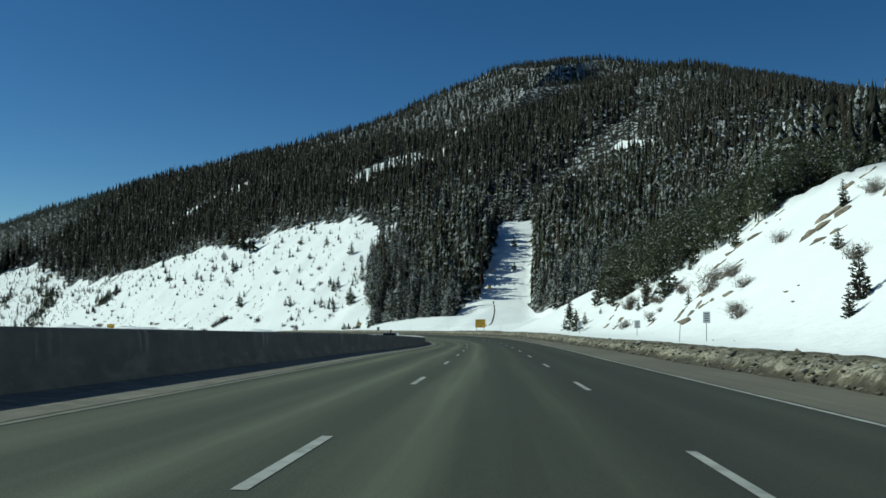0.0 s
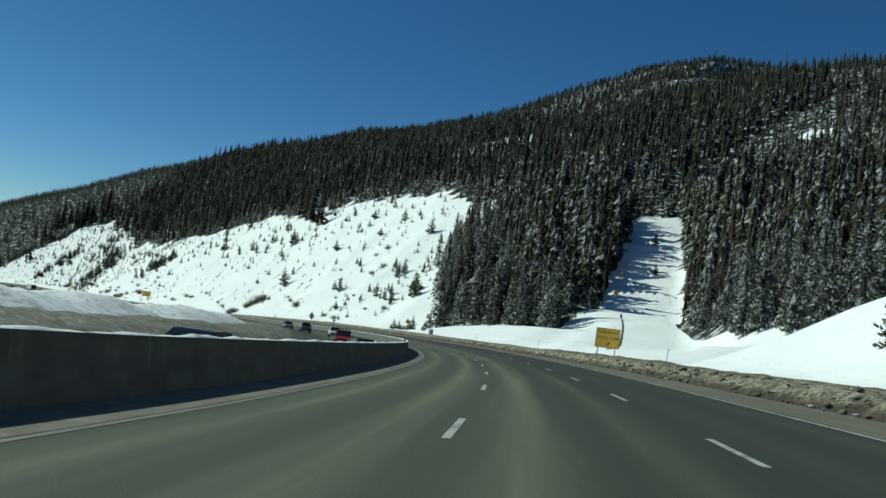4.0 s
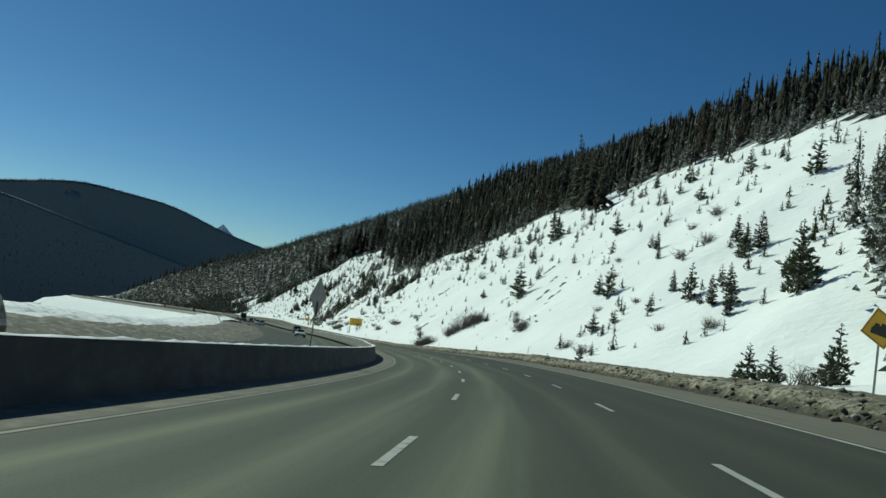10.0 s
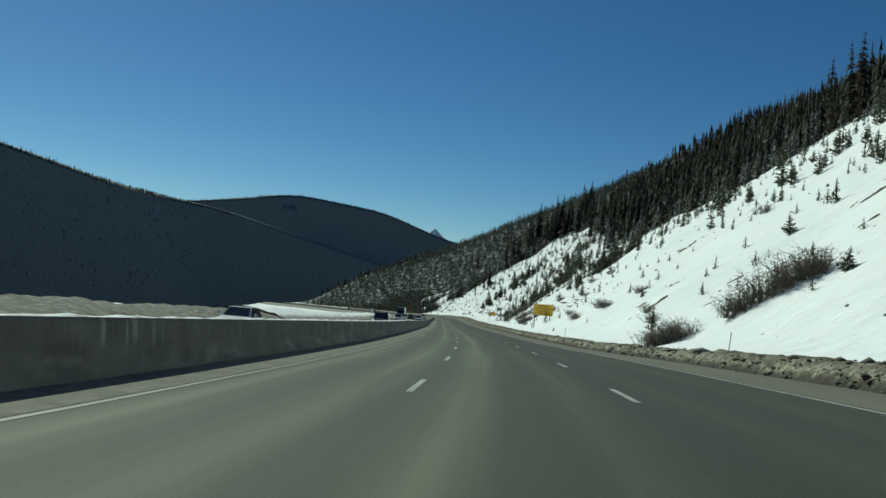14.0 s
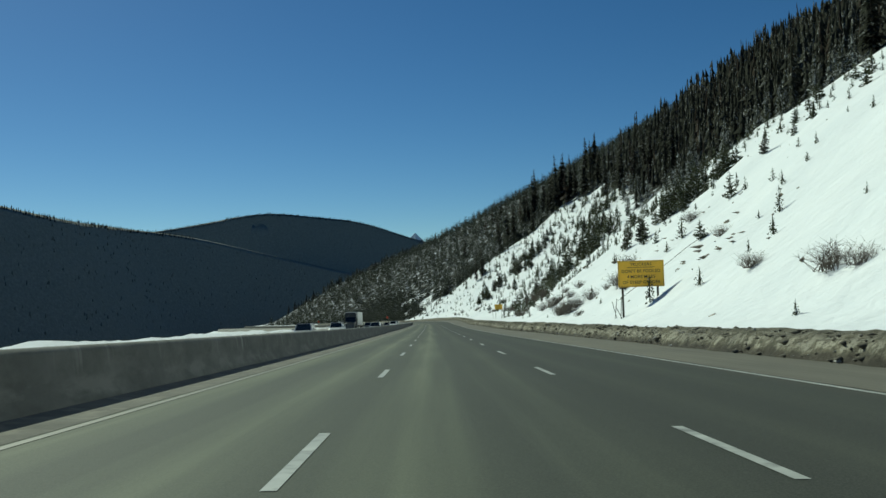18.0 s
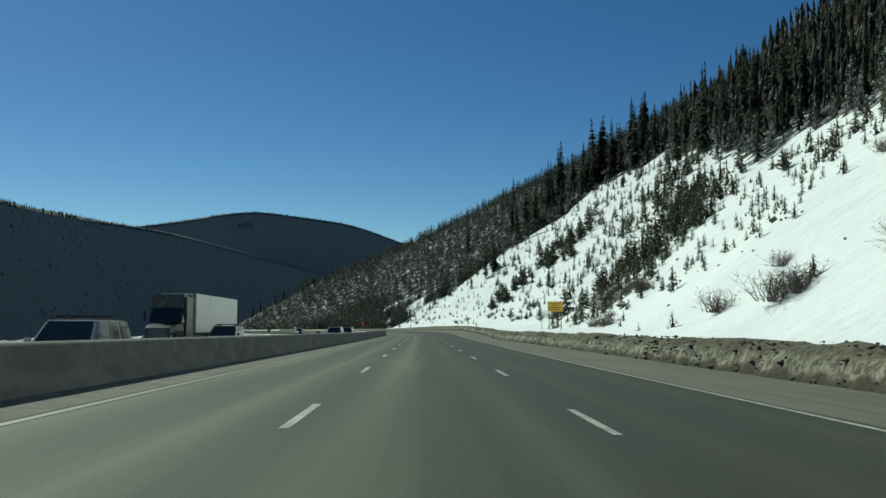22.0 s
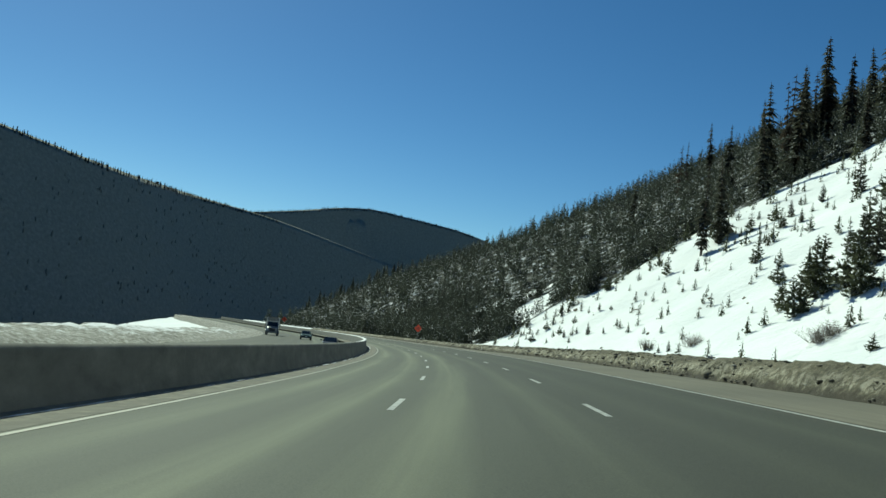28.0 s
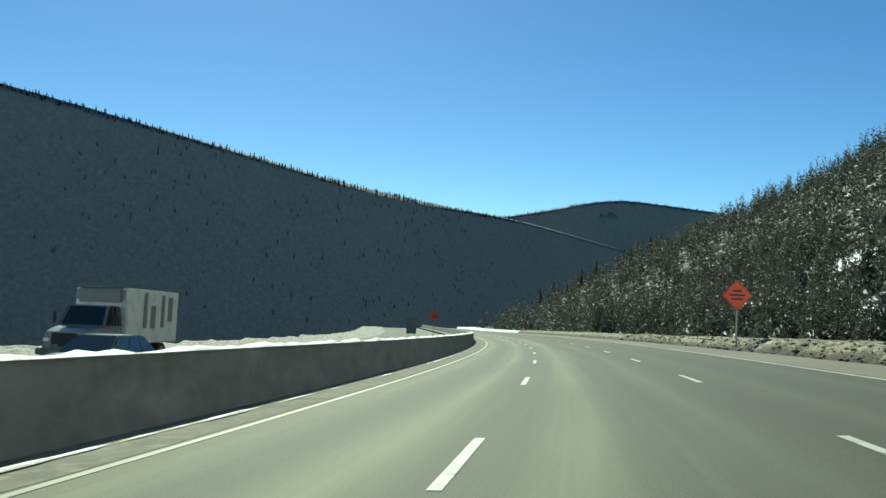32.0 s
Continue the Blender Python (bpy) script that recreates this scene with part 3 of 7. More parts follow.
    far2, top2 = near_line(x, y, LEFT_RIDGE)
    far3, top3 = near_line(x, y, PEAK)
    far4, top4 = near_line(x, y, BACK_RIDGE)
    ranges = np.maximum(np.maximum(top2 - 30 - 1.9 * far2, top4 - 30 - 1.9 * far4), top3 - 0.8 * far3 + wobble(x, y, 300, 10) * np.clip(far3 / 20, 0, 12))
    beyond = s > 1300
    z = np.where(d > np.maximum(9.6, np.interp(s, *BERM_FOOT) + 1.3), hill, np.where((d < -30) | beyond, left, zr + bank * np.clip(d, -9, 10) - np.where(d < -5, 1.9, 0.9)))
    z = np.maximum(z, np.maximum(ranges, -165 - 0.015 * np.clip(s, 0, 1300)))
    # woods
    jag = wobble(x, y, 38, 11) * 9 + wobble(x, y, 11, 12) * 4
    woods = np.clip((d - wood + jag * np.clip((wood - 30) / 40, 0.2, 1)) / 5, 0, 1)
    glade = np.minimum(((s - 1006) / 13) ** 2 + ((d - 39 - 0.2 * (s - 1006)) / 5) ** 2, np.minimum(((s - 1019) / 6) ** 2 + ((d - 30) / 6) ** 2, ((s - 983) / 9) ** 2 + ((d - 26) / 6) ** 2))
    for s0, d0, long_, wide in ((1034, 46, 15, 5.5), (1006, 47, 8, 4.5), (985, 37, 8, 4)):
        glade = np.minimum(glade, ((s - s0) / long_) ** 2 + ((d - d0 + 0.35 * (s - s0)) / wide) ** 2)
    woods = woods * np.clip((glade - 0.6) * 2, 0, 1)
    woods = woods * np.where((np.abs(w + 1.0) < np.interp(u, (0.4, 0.55, 0.95), (9.0, 11.4, 9.6))) & (u > -0.1) & (u < 0.985), 0, 1)
    for (ax, ay), (bx, by), r in GLADES:
        g, _ = near_line(x, y, ((ax, ay, 0), (bx, by, 0)))
        woods = woods * np.clip((g / r + 0.35 * wobble(x, y, 16, 15) - 0.7) * 2, 0.12, 1)
    # open snow in the hollow beside the ramp's foot
    woods = woods * np.where((w > 0) & (w < 40) & (u > -0.2) & (u < np.interp(w, (6, 10, 14, 25, 40), (0.44, 0.38, 0.28, 0.14, 0.0))), 0, 1)
    # and the bare bank on its other side
    woods = woods * np.where((w < -6) & (w > -30) & (u > -0.2) & (u < np.interp(w, (-30, -23, -21, -18.5, -14), (0.2, 0.29, 0.35, 0.44, 0.48))), 0, 1)
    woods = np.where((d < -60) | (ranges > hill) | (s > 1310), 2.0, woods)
    woods = np.where(far3 < 330, 0.0, woods)
    return z, woods


def spaced(low, fine_low, fine_high, high, step, grow):
    mid = np.arange(fine_low, fine_high, step)
    out, a, g = [], fine_high, step
    while a < high:
        out.append(a)
        g *= grow
        a += g
    back, a, g = [], fine_low, step
    while a > low:
        g *= grow
        a -= g
        back.append(a)
    return np.concatenate([back[::-1], mid, out, [high]])


gx, gy = spaced(-4700, -640, 130, 3000, 3.0, 1.07), spaced(-2200, -60, 960, 4700, 3.0, 1.07)
# finer again where the far ridge stands
gx = np.concatenate([gx[(gx < -2420) | (gx > -1180)], np.arange(-2410, -1185, 14.0)])
gy = np.concatenate([gy[(gy < 1000) | (gy > 2700)], np.arange(1010, 2690, 18.0)])
gx, gy = np.sort(gx), np.sort(gy)
X, Y = np.meshgrid(gx, gy, indexing="xy")
xs, ys = X.ravel(), Y.ravel()
ss, ds = along(xs, ys)
zs, cover = land(xs, ys, ss, ds)
# snow still lies under the outer trees of the wood beside the ramp
cover = np.where((ss > 85) & (ss < 425) & (ds > 12), np.minimum(cover, np.clip((ds - np.interp(ss, *zip(*WOOD)) - 9) / 8, 0, 1)), cover)
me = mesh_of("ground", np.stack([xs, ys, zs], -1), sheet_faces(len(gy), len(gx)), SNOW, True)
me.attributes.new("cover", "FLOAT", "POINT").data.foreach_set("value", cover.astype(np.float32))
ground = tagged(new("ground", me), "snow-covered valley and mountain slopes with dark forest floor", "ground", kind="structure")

# the dark wooded range across the valley, with a true crest
def crest_line(ridge, step=14.0):
    """Places along a far ridge, rounded at its bends, and the way down its near side."""
    pts = np.array(ridge, float)
    run = np.concatenate([[0], np.cumsum(np.hypot(*np.diff(pts[:, :2], axis=0).T))])
    u = np.arange(0, run[-1], step)
    line = np.stack([np.interp(u, run, pts[:, k]) for k in range(3)], -1)
    w = int(220 / step) | 1
    for k in range(3):
        line[:, k] = np.convolve(np.pad(line[:, k], w // 2, "edge"), np.ones(w) / w, "valid")
    way = np.gradient(line[:, :2], axis=0)
    way = way / np.hypot(way[:, 0], way[:, 1])[:, None]
    return line, np.stack([way[:, 1], -way[:, 0]], -1)


def flank_height(line, off, x, y):
    return line - 1.9 * np.abs(off) + wobble(x, y, 300, 8) * np.clip((off - 10) / 30, 0, 6)


CRESTS = [crest_line(LEFT_RIDGE), crest_line(BACK_RIDGE)]
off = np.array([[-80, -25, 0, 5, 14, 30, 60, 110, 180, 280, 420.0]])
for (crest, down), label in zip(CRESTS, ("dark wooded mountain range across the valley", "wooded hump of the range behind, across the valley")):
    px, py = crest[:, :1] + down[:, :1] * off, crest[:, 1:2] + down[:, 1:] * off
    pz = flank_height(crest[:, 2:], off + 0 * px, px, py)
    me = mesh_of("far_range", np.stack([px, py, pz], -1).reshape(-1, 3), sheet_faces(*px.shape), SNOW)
    # cover 2 picks the wood colour that has the haze in it
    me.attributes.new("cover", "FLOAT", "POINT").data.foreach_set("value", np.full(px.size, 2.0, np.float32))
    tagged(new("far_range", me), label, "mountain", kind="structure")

# the one white summit that shows beyond the dark ridge
r = np.random.default_rng(91)
ring, turn = np.linspace(0, 1, 22)[:, None], np.linspace(0, 2 * np.pi, 64, endpoint=False)[None, :]
spur_ = 0.16 * np.sin(3 * turn + 0.7) + 0.10 * np.sin(7 * turn + 2.0) + 0.05 * np.sin(13 * turn)
reach = 620 * ring * (1 + spur_)
pz = 222 - 400 * ring ** 0.82 * (1 - 0.25 * spur_) + r.normal(0, 5, (22, 64)) * ring * 2
px, py = -3020 + reach * np.cos(turn), 3270 + reach * np.sin(turn)
tagged(new("snow_peak", mesh_of("snow_peak", np.stack([px, py, pz + 0 * px], -1).reshape(-1, 3), sheet_faces(22, 64, True), PEAK_SNOW)), "distant white summit with rocky ribs", "mountain", kind="structure")

# ---- the road and what runs beside it ----



def wall_face(s):
    return np.interp(s, (0, 40, 96, 183, 211, 240, 299, 359, 388, 416, 446, 533, 562, 623, 682, 711, 780, 800, 831, 860, 888, 917, 945, 1100), (-6.9, -7.0, -7.0, -6.75, -6.9, -7.2, -7.2, -7.3, -7.4, -6.6, -6.2, -5.8, -5.85, -6.0, -5.7, -5.5, -5.5, -5.9, -6.8, -6.75, -6.45, -6.15, -6.05, -6.2))


s = np.concatenate([np.arange(-60, 1250, 2.0)])
one = np.ones((len(s), 1))
d = one * np.array([[-8.0, -5.4, -3.7, -1.83, 0, 1.83, 3.66, 5.5, 7.2, 9.2]])
road = tagged(strip("road", s, d, 0 * d, ASPHALT), "worn grey three-lane asphalt highway with pale wheel tracks", "road", kind="structure")


def line_mesh(name, s0, s1, at_d, wide, material, parent, step=2.0):
    ss = np.linspace(s0, s1, max(2, int((s1 - s0) / step) + 1))
    dd = (at_d(ss) if callable(at_d) else at_d + 0 * ss)[:, None] + np.array([[-wide / 2, wide / 2]])
    ob = strip(name, ss, dd, 0 * dd + 0.006, material, parent=parent)
    return ob


line_mesh("edge_line", -60, 1240, lambda q: np.interp(q, *EDGE_LINE), 0.13, WHITE_PAINT, road)
line_mesh("median_line", -60, 1240, lambda q: np.interp(q, *INNER_LINE), 0.12, YELLOW_PAINT, road)
for k in range(-4, 96):
    for side in (-1.83, 1.83):
        a = 5.9 + 12.19 * k
        if side > 0:  # the outer line's marks run a little behind the inner ones in the bend
            a += float(np.interp(a, (60, 105, 190, 250, 272, 300, 335), (0, -0.4, -0.5, -1.2, -1.9, -0.6, 0.1)))
        line_mesh("lane_dash", a, a + 3.05, side if side < 0 else 1.89, 0.12, WHITE_PAINT, road)

# the dusty shoulder between the edge line and the berm
s = np.arange(-60, 1240, 2.0)
a, b = np.interp(s, *EDGE_LINE)[:, None] + 0.14, np.interp(s, *BERM_FOOT)[:, None] + 0.6
d = a + (b - a) * np.array([[0, 0.35, 0.7, 1.0]]) + 0.06 * wobble(s, 0 * s, 11, 20)[:, None] * np.array([[1, 0, 0, 0]])
tagged(strip("shoulder", s, d, 0 * d + 0.005, SHOULDER), "tan dusty paved shoulder outside the white edge line", "road shoulder", kind="structure")

# the berm of gravel and dirty snow along the right-hand shoulder
s = np.arange(-60, 1120, 0.30)
n = len(s)
q = np.array([[0, 0.02, 0.045, 0.07, 0.10, 0.13, 0.165, 0.20, 0.25, 0.32, 0.42, 0.55, 0.70, 0.86, 1.0]])
foot = np.interp(s, *BERM_FOOT)[:, None] + 0.16 * wobble(s, 0 * s, 7, 21)[:, None] + 0.07 * wobble(s, 0 * s, 1.7, 29)[:, None]
d = foot + (np.maximum(12.9, foot + 3.2) - foot) * q
P = at(np.repeat(s, 15), d.ravel())
rough = (wobble(P[:, 0], P[:, 1], 2.2, 22) * 0.10 + np.abs(wobble(P[:, 0], P[:, 1], 0.9, 23)) * 0.13 + RNG.normal(0, 0.022, len(P))).reshape(n, 15)
shape = np.interp(q[0], (0, 0.03, 0.08, 0.14, 0.22, 0.42, 0.75, 0.9, 1), (0.0, 0.08, 0.42, 0.72, 0.90, 1.0, 0.95, 0.8, 0.0))[None, :]
tall = np.interp(s, *BERM_TALL)[:, None] * (1 + 0.12 * wobble(s, 0 * s, 14, 24)[:, None] + 0.08 * wobble(s, 0 * s, 4.2, 25)[:, None]) - 0.04
up = shape * tall + rough * np.clip(shape * 2.5, 0, 1) * np.interp(q[0], (0, 0.2, 0.4, 1), (1, 1, 0.6, 0.4))
up[:, 0], up[:, -1] = -0.05, -0.5
berm = tagged(strip("gravel_berm", s, d, up, GRAVEL), "ridge of brown gravel and dirty plowed snow beside the shoulder", "berm", kind="structure")

# the median wall
s = np.arange(-60, 1250, 2.0)
WALL_S, WALL_H = (0, 300, 390, 430, 460, 500, 554, 670, 690, 715, 745, 810), (1.0, 1.0, 1.06, 0.99, 0.92, 0.90, 0.87, 0.78, 0.76, 0.70, 0.75, 0.98)
high = np.interp(s, WALL_S, WALL_H)[:, None]
d = wall_face(s)[:, None] + np.ones((len(s), 1)) * np.array([[0.02, 0.0, -0.12, -0.16, -0.20, -0.46, -0.50, -0.6]])
up = high * np.array([[0, 0.08, 0.35, 0.9, 1.0, 1.0, 0.9, 0]]) + np.array([[-0.1, 0, 0, 0, 0, 0, 0, -1.3]])
wall = tagged(strip("median_barrier", s, d, up, CONCRETE, smooth=False), "grey streaked concrete median wall along the inner shoulder", "barrier", kind="structure")
wear = np.repeat(np.interp(s, (0, 110, 170, 300, 345, 520, 640, 760, 830, 950), (1, 0.9, 0.12, 0.12, 1, 1, 0.5, 0.35, 0.15, 0.1)), 8)
wall.data.attributes.new("wear", "FLOAT", "POINT").data.foreach_set("value", wear.astype(np.float32))
# painted shade along the wall, deepest near 140 m and gone by 480
wall_shade = np.repeat(np.interp(s, (0, 60, 140, 230, 330, 400, 480, 560), (0.55, 0.7, 0.85, 0.5, 0.25, 0.08, 0.0, 0)), 8)
wall.data.attributes.new("wall_shade", "FLOAT", "POINT").data.foreach_set("value", wall_shade.astype(np.float32))

# the gritty strip along the wall's foot, with old snow caught in it further on
s = np.arange(-60, 1250, 1.0)
line = np.interp(s, *INNER_LINE)[:, None] - 0.14
d = wall_face(s)[:, None] * np.array([[1, 0.5, 0]]) + line * np.array([[0, 0.5, 1]]) + 0.05 * wobble(s, 0 * s, 7, 26)[:, None] * np.array([[0, 0, 1]])
tagged(strip("gutter", s, d, 0 * d + np.array([[0.05, 0.012, 0.004]]), GUTTER), "dark gritty gutter along the foot of the median wall", "gutter", kind="structure")
s = np.arange(800, 1020, 0.5)
puff = np.clip(0.6 + 0.5 * wobble(s, 0 * s, 9, 27) + 0.3 * wobble(s, 0 * s, 1.6, 28), 0, 1)[:, None] * np.interp(s, (800, 840, 990, 1020), (0, 1, 1, 0))[:, None]
puff = np.clip(puff * 1.5 - 0.75, 0, 1)
d = wall_face(s)[:, None] + 0.30 + puff * np.array([[0.0, 0.03, 0.07, 0.10]])
tagged(strip("gutter_snow", s, d, puff * np.array([[0.01, 0.04, 0.03, 0.0]]) + 0.035, BANK_SNOW), "thin line of old snow along the wall's foot", "snow", kind="structure")

# the other carriageway, a little higher, and the dirty snow bank beyond it
s = np.arange(-60, 1250, 2.0)
OTHER_LIFT = ((0, 90, 200, 280, 420, 560, 700, 800, 950), (-0.2, -0.25, -0.5, -0.25, -0.3, -0.4, -0.65, -0.65, -0.4))
lift = np.interp(s, *OTHER_LIFT)[:, None]
d = np.ones((len(s), 1)) * np.array([[-6.0, -8.4, -11.8, -15.3, -19.0, -21.2]])
d[:, 0] = wall_face(s) - 0.5
up = lift + 0 * d
other = tagged(strip("other_carriageway", s, d, up, ASPHALT), "pale dry asphalt of the opposite carriageway", "road", kind="structure")


def verge(name, d0, d1, tall, crown, material, label, seed, ends, s0=-60, s1=1250):
    """A ridge of thrown-up dirt or snow beyond the other carriageway."""
    s = np.arange(s0, s1, 1.0)
    q = np.linspace(0, 1, 13)[None, :]
    d = d0 + (d1 - d0) * q + 0 * s[:, None]
    P = at(np.repeat(s, 13), d.ravel())
    rough = (wobble(P[:, 0], P[:, 1], 9, seed) * 0.25 + wobble(P[:, 0], P[:, 1], 2.7, seed + 1) * 0.12 + wobble(P[:, 0], P[:, 1], 1.1, seed + 2) * 0.06).reshape(len(s), 13)
    high = np.interp(s, *tall)[:, None] * (1 + 0.4 * wobble(s, 0 * s, 55, seed + 3)[:, None] + 0.2 * wobble(s, 0 * s, 14, seed + 4)[:, None])
    shape = np.interp(q[0], (0, 0.12, 0.35, 0.6, 1), crown)[None, :]
    up = np.interp(s, *OTHER_LIFT)[:, None] + high * shape + rough * np.clip(shape * 3, 0, 1)
    up[:, 0], up[:, -1] = np.interp(s, *OTHER_LIFT) + ends[0], ends[1] - np.interp(s, (850, 940), (0, 3.5))
    return tagged(strip(name, s, d, up, material), label, "snow bank", kind="structure")


verge("dirt_verge", -20.4, -29.0, ((0, 150, 260, 340, 480, 700, 1000), (0.8, 0.9, 0.6, 0.45, 0.8, 0.75, 0.75)), (0.0, 0.4, 0.8, 1.0, 0.7), GREY_DIRT, "low verge of grey dirt and old snow beside the carriageway", 31, (-0.1, -0.6), -60, 500)
verge("crusted_verge", -20.4, -29.0, ((500, 700, 830, 930, 1000), (0.95, 0.75, 0.62, 0.5, 0.1)), (0.0, 0.4, 0.8, 1.0, 0.7), CRUSTED, "verge of lumpy old snow speckled with grit beside the carriageway", 33, (-0.1, -0.6), 500, 1250)
verge("snow_bank", -27.5, -40.0, ((0, 150, 260, 350, 430, 520, 700, 1000), (1.2, 1.9, 1.8, 0.9, 0.3, 0.2, 0.3, 0.3)), (0.0, 0.35, 0.9, 1.0, 0.2), BANK_SNOW, "long bank of plowed snow streaked with road dirt", 41, (-0.2, -2.5), -60, 800)

# the ragged lines of snow left lying on the wall's top
for s0, s1, lie in ((60, 520, 1.0), (880, 1040, 1.6)):
    s = np.arange(s0, s1, 0.4)
    high = np.interp(s, WALL_S, WALL_H)[:, None]
    puff = np.clip(0.5 + 0.5 * wobble(s, 0 * s, 2.3, 51) + 0.35 * wobble(s, 0 * s, 0.9, 52), 0, None)[:, None] * np.interp(s, (s0, s0 + 40, s1 - 30, s1), (0, 1, 1, 0))[:, None]
    d = wall_face(s)[:, None] - 0.17 - np.array([[0.0, 0.05, 0.16, 0.27, 0.31]])
    up = high - 0.008 + lie * puff * np.array([[0.0, 0.055, 0.075, 0.045, 0.0]])
    up = up - 0.02 * np.interp(s, (290, 340, 860), (0, 1, 1))[:, None] * puff * np.array([[0, 0.6, 1, 0.6, 0]])
    cap = strip("snow_cap", s, d, up, BANK_SNOW, parent=wall)
    cap["label"] = "ragged crust of snow on the wall"

# ---- the forest ----
def conifer_shape(seed, layers, boughs, slim, ragged):
    """Unit-high spruce: drooping boughs in whorls round a thin trunk, each a fan of three narrow sprays. Verts and triangles."""
    r = np.random.default_rng(seed)
    v, f = [], []
    for k in range(3):
        a = k * 2.094
        v.append((0.012 * np.cos(a), 0.012 * np.sin(a), -0.03))
    v.append((0, 0, 1.0))
    f += [(0, 1, 3), (1, 2, 3), (2, 0, 3)]
    for i in range(layers):
        u = (i + r.uniform(0, 0.6)) / layers
        z = 0.07 + 0.90 * u
        reach = (slim * (1 - u) ** 0.8 * (1 + 0.22 * r.normal()) + 0.014) * np.interp(u, (0, 0.12), (0.75, 1))
        n = max(4, int(boughs * (1 - 0.4 * u)))
        a0 = r.uniform(0, 6.28)
        for b in range(n):
            a = a0 + 6.283 * b / n + r.normal() * 0.2
            L = reach * (1 + ragged * r.normal())
            if L < 0.012:
                continue
            drop = L * r.uniform(0.15, 0.6)
            for turn, part_of, wide in ((0.0, 1.0, 0.18), (0.42, 0.78, 0.13), (-0.42, 0.78, 0.13)):
                way = np.array((np.cos(a + turn), np.sin(a + turn), 0))
                side = np.array((-way[1], way[0], 0)) * (wide * L + 0.003)
                base = np.array((0, 0, z + 0.25 * L * r.uniform(0.3, 1)))
                end = way * L * part_of + np.array((0, 0, z - drop * part_of + r.normal() * 0.1 * L))
                half = base + (end - base) * 0.55 + np.array((0, 0, 0.05 * L))
                i0 = len(v)
                v += [tuple(base), tuple(half + side), tuple(end), tuple(half - side)]
                f += [(i0, i0 + 1, i0 + 2), (i0, i0 + 2, i0 + 3)]
    return np.array(v), np.array(f)


def skirt_shape(seed, rings, points, slim, ragged=0.3, gap=1.9):
    """Unit-high spruce of jagged skirts: each a star whose points droop, loosely stacked."""
    r = np.random.default_rng(seed)
    v, f = [], []
    for i in range(rings):
        u = i / rings
        z = 0.05 + 0.93 * u
        i0 = len(v)
        v.append((0, 0, min(1.0, z + gap / rings)))
        reach = slim * ((1 - u) ** 0.85 + 0.05) * (1 + ragged * 0.6 * r.normal())
        a0 = r.uniform(0, 6.28)
        for k in range(2 * points):
            a = a0 + 3.1416 * k / points + r.normal() * 0.12
            L = reach * (1 + ragged * r.normal()) if k % 2 == 0 else reach * r.uniform(0.25, 0.5)
            v.append((L * np.cos(a), L * np.sin(a), z - 0.25 * L * r.uniform(0, 2) + (0.3 / rings if k % 2 else 0)))
        f += [(i0, i0 + 1 + k, i0 + 1 + (k + 1) % (2 * points)) for k in range(2 * points)]
    return np.array(v), np.array(f)


def tuft_shape(seed, n, slim, low=0.10, size=0.15, pointed=0.75, lift=(-0.35, 0.55)):
    """Unit-high pine of loose sprays: small leaning triangles filling a ragged crown round a thin trunk."""
    r = np.random.default_rng(seed)
    v = [(0.012, 0, -0.03), (-0.006, 0.010, -0.03), (-0.006, -0.010, -0.03), (0, 0, 0.97)]
    f = [(0, 1, 3), (1, 2, 3), (2, 0, 3)]
    lobe = r.uniform(0, 6.28, 3)
    for i in range(n):
        u = (i + r.uniform(0, 1)) / n
        u = 1 - (1 - u) ** 0.62
        a = r.uniform(0, 6.283)
        reach = slim * ((1 - u) ** pointed + 0.05) * (1 + 0.25 * np.sin(3 * a + lobe[0] + 9 * u) + 0.15 * np.sin(17 * u + lobe[1]))
        q = reach * r.uniform(0.1, 1) ** 0.5
        way = np.array((np.cos(a), np.sin(a), 0))
        mid = way * q + np.array((0, 0, low + (0.97 - low) * u))
        big = size * r.uniform(0.6, 1.15) * (1 - 0.55 * u)
        tip = mid + (way * r.uniform(0.3, 1.0) + np.array((r.normal() * 0.3, r.normal() * 0.3, r.uniform(*lift)))) * big * 0.7
        side = np.cross(tip - mid, r.normal(size=3))
        side = side / (np.linalg.norm(side) + 1e-9) * big * 0.42
        k = len(v)
        v += [tuple(mid - side), tuple(mid + side), tuple(tip)]
        f.append((k, k + 1, k + 2))
    return np.array(v), np.array(f)


def far_shape(seed, rings, sides, slim):
    """Unit-high far spruce: a few ragged skirts."""
    r = np.random.default_rng(seed)
    v, f = [], []
    for i in range(rings):
        u = i / rings
        i0 = len(v)
        v.append((0, 0, min(1.0, u + 1.55 / rings)))
        for k in range(sides):
            a = 6.283 * k / sides + i
            L = slim * (1 - u) ** 0.8 * r.uniform(0.65, 1.3)
            v.append((L * np.cos(a), L * np.sin(a), u + 0.04 + r.uniform(-0.03, 0.03)))
        f += [(i0, i0 + 1 + k, i0 + 1 + (k + 1) % sides) for k in range(sides)]
    return np.array(v), np.array(f)


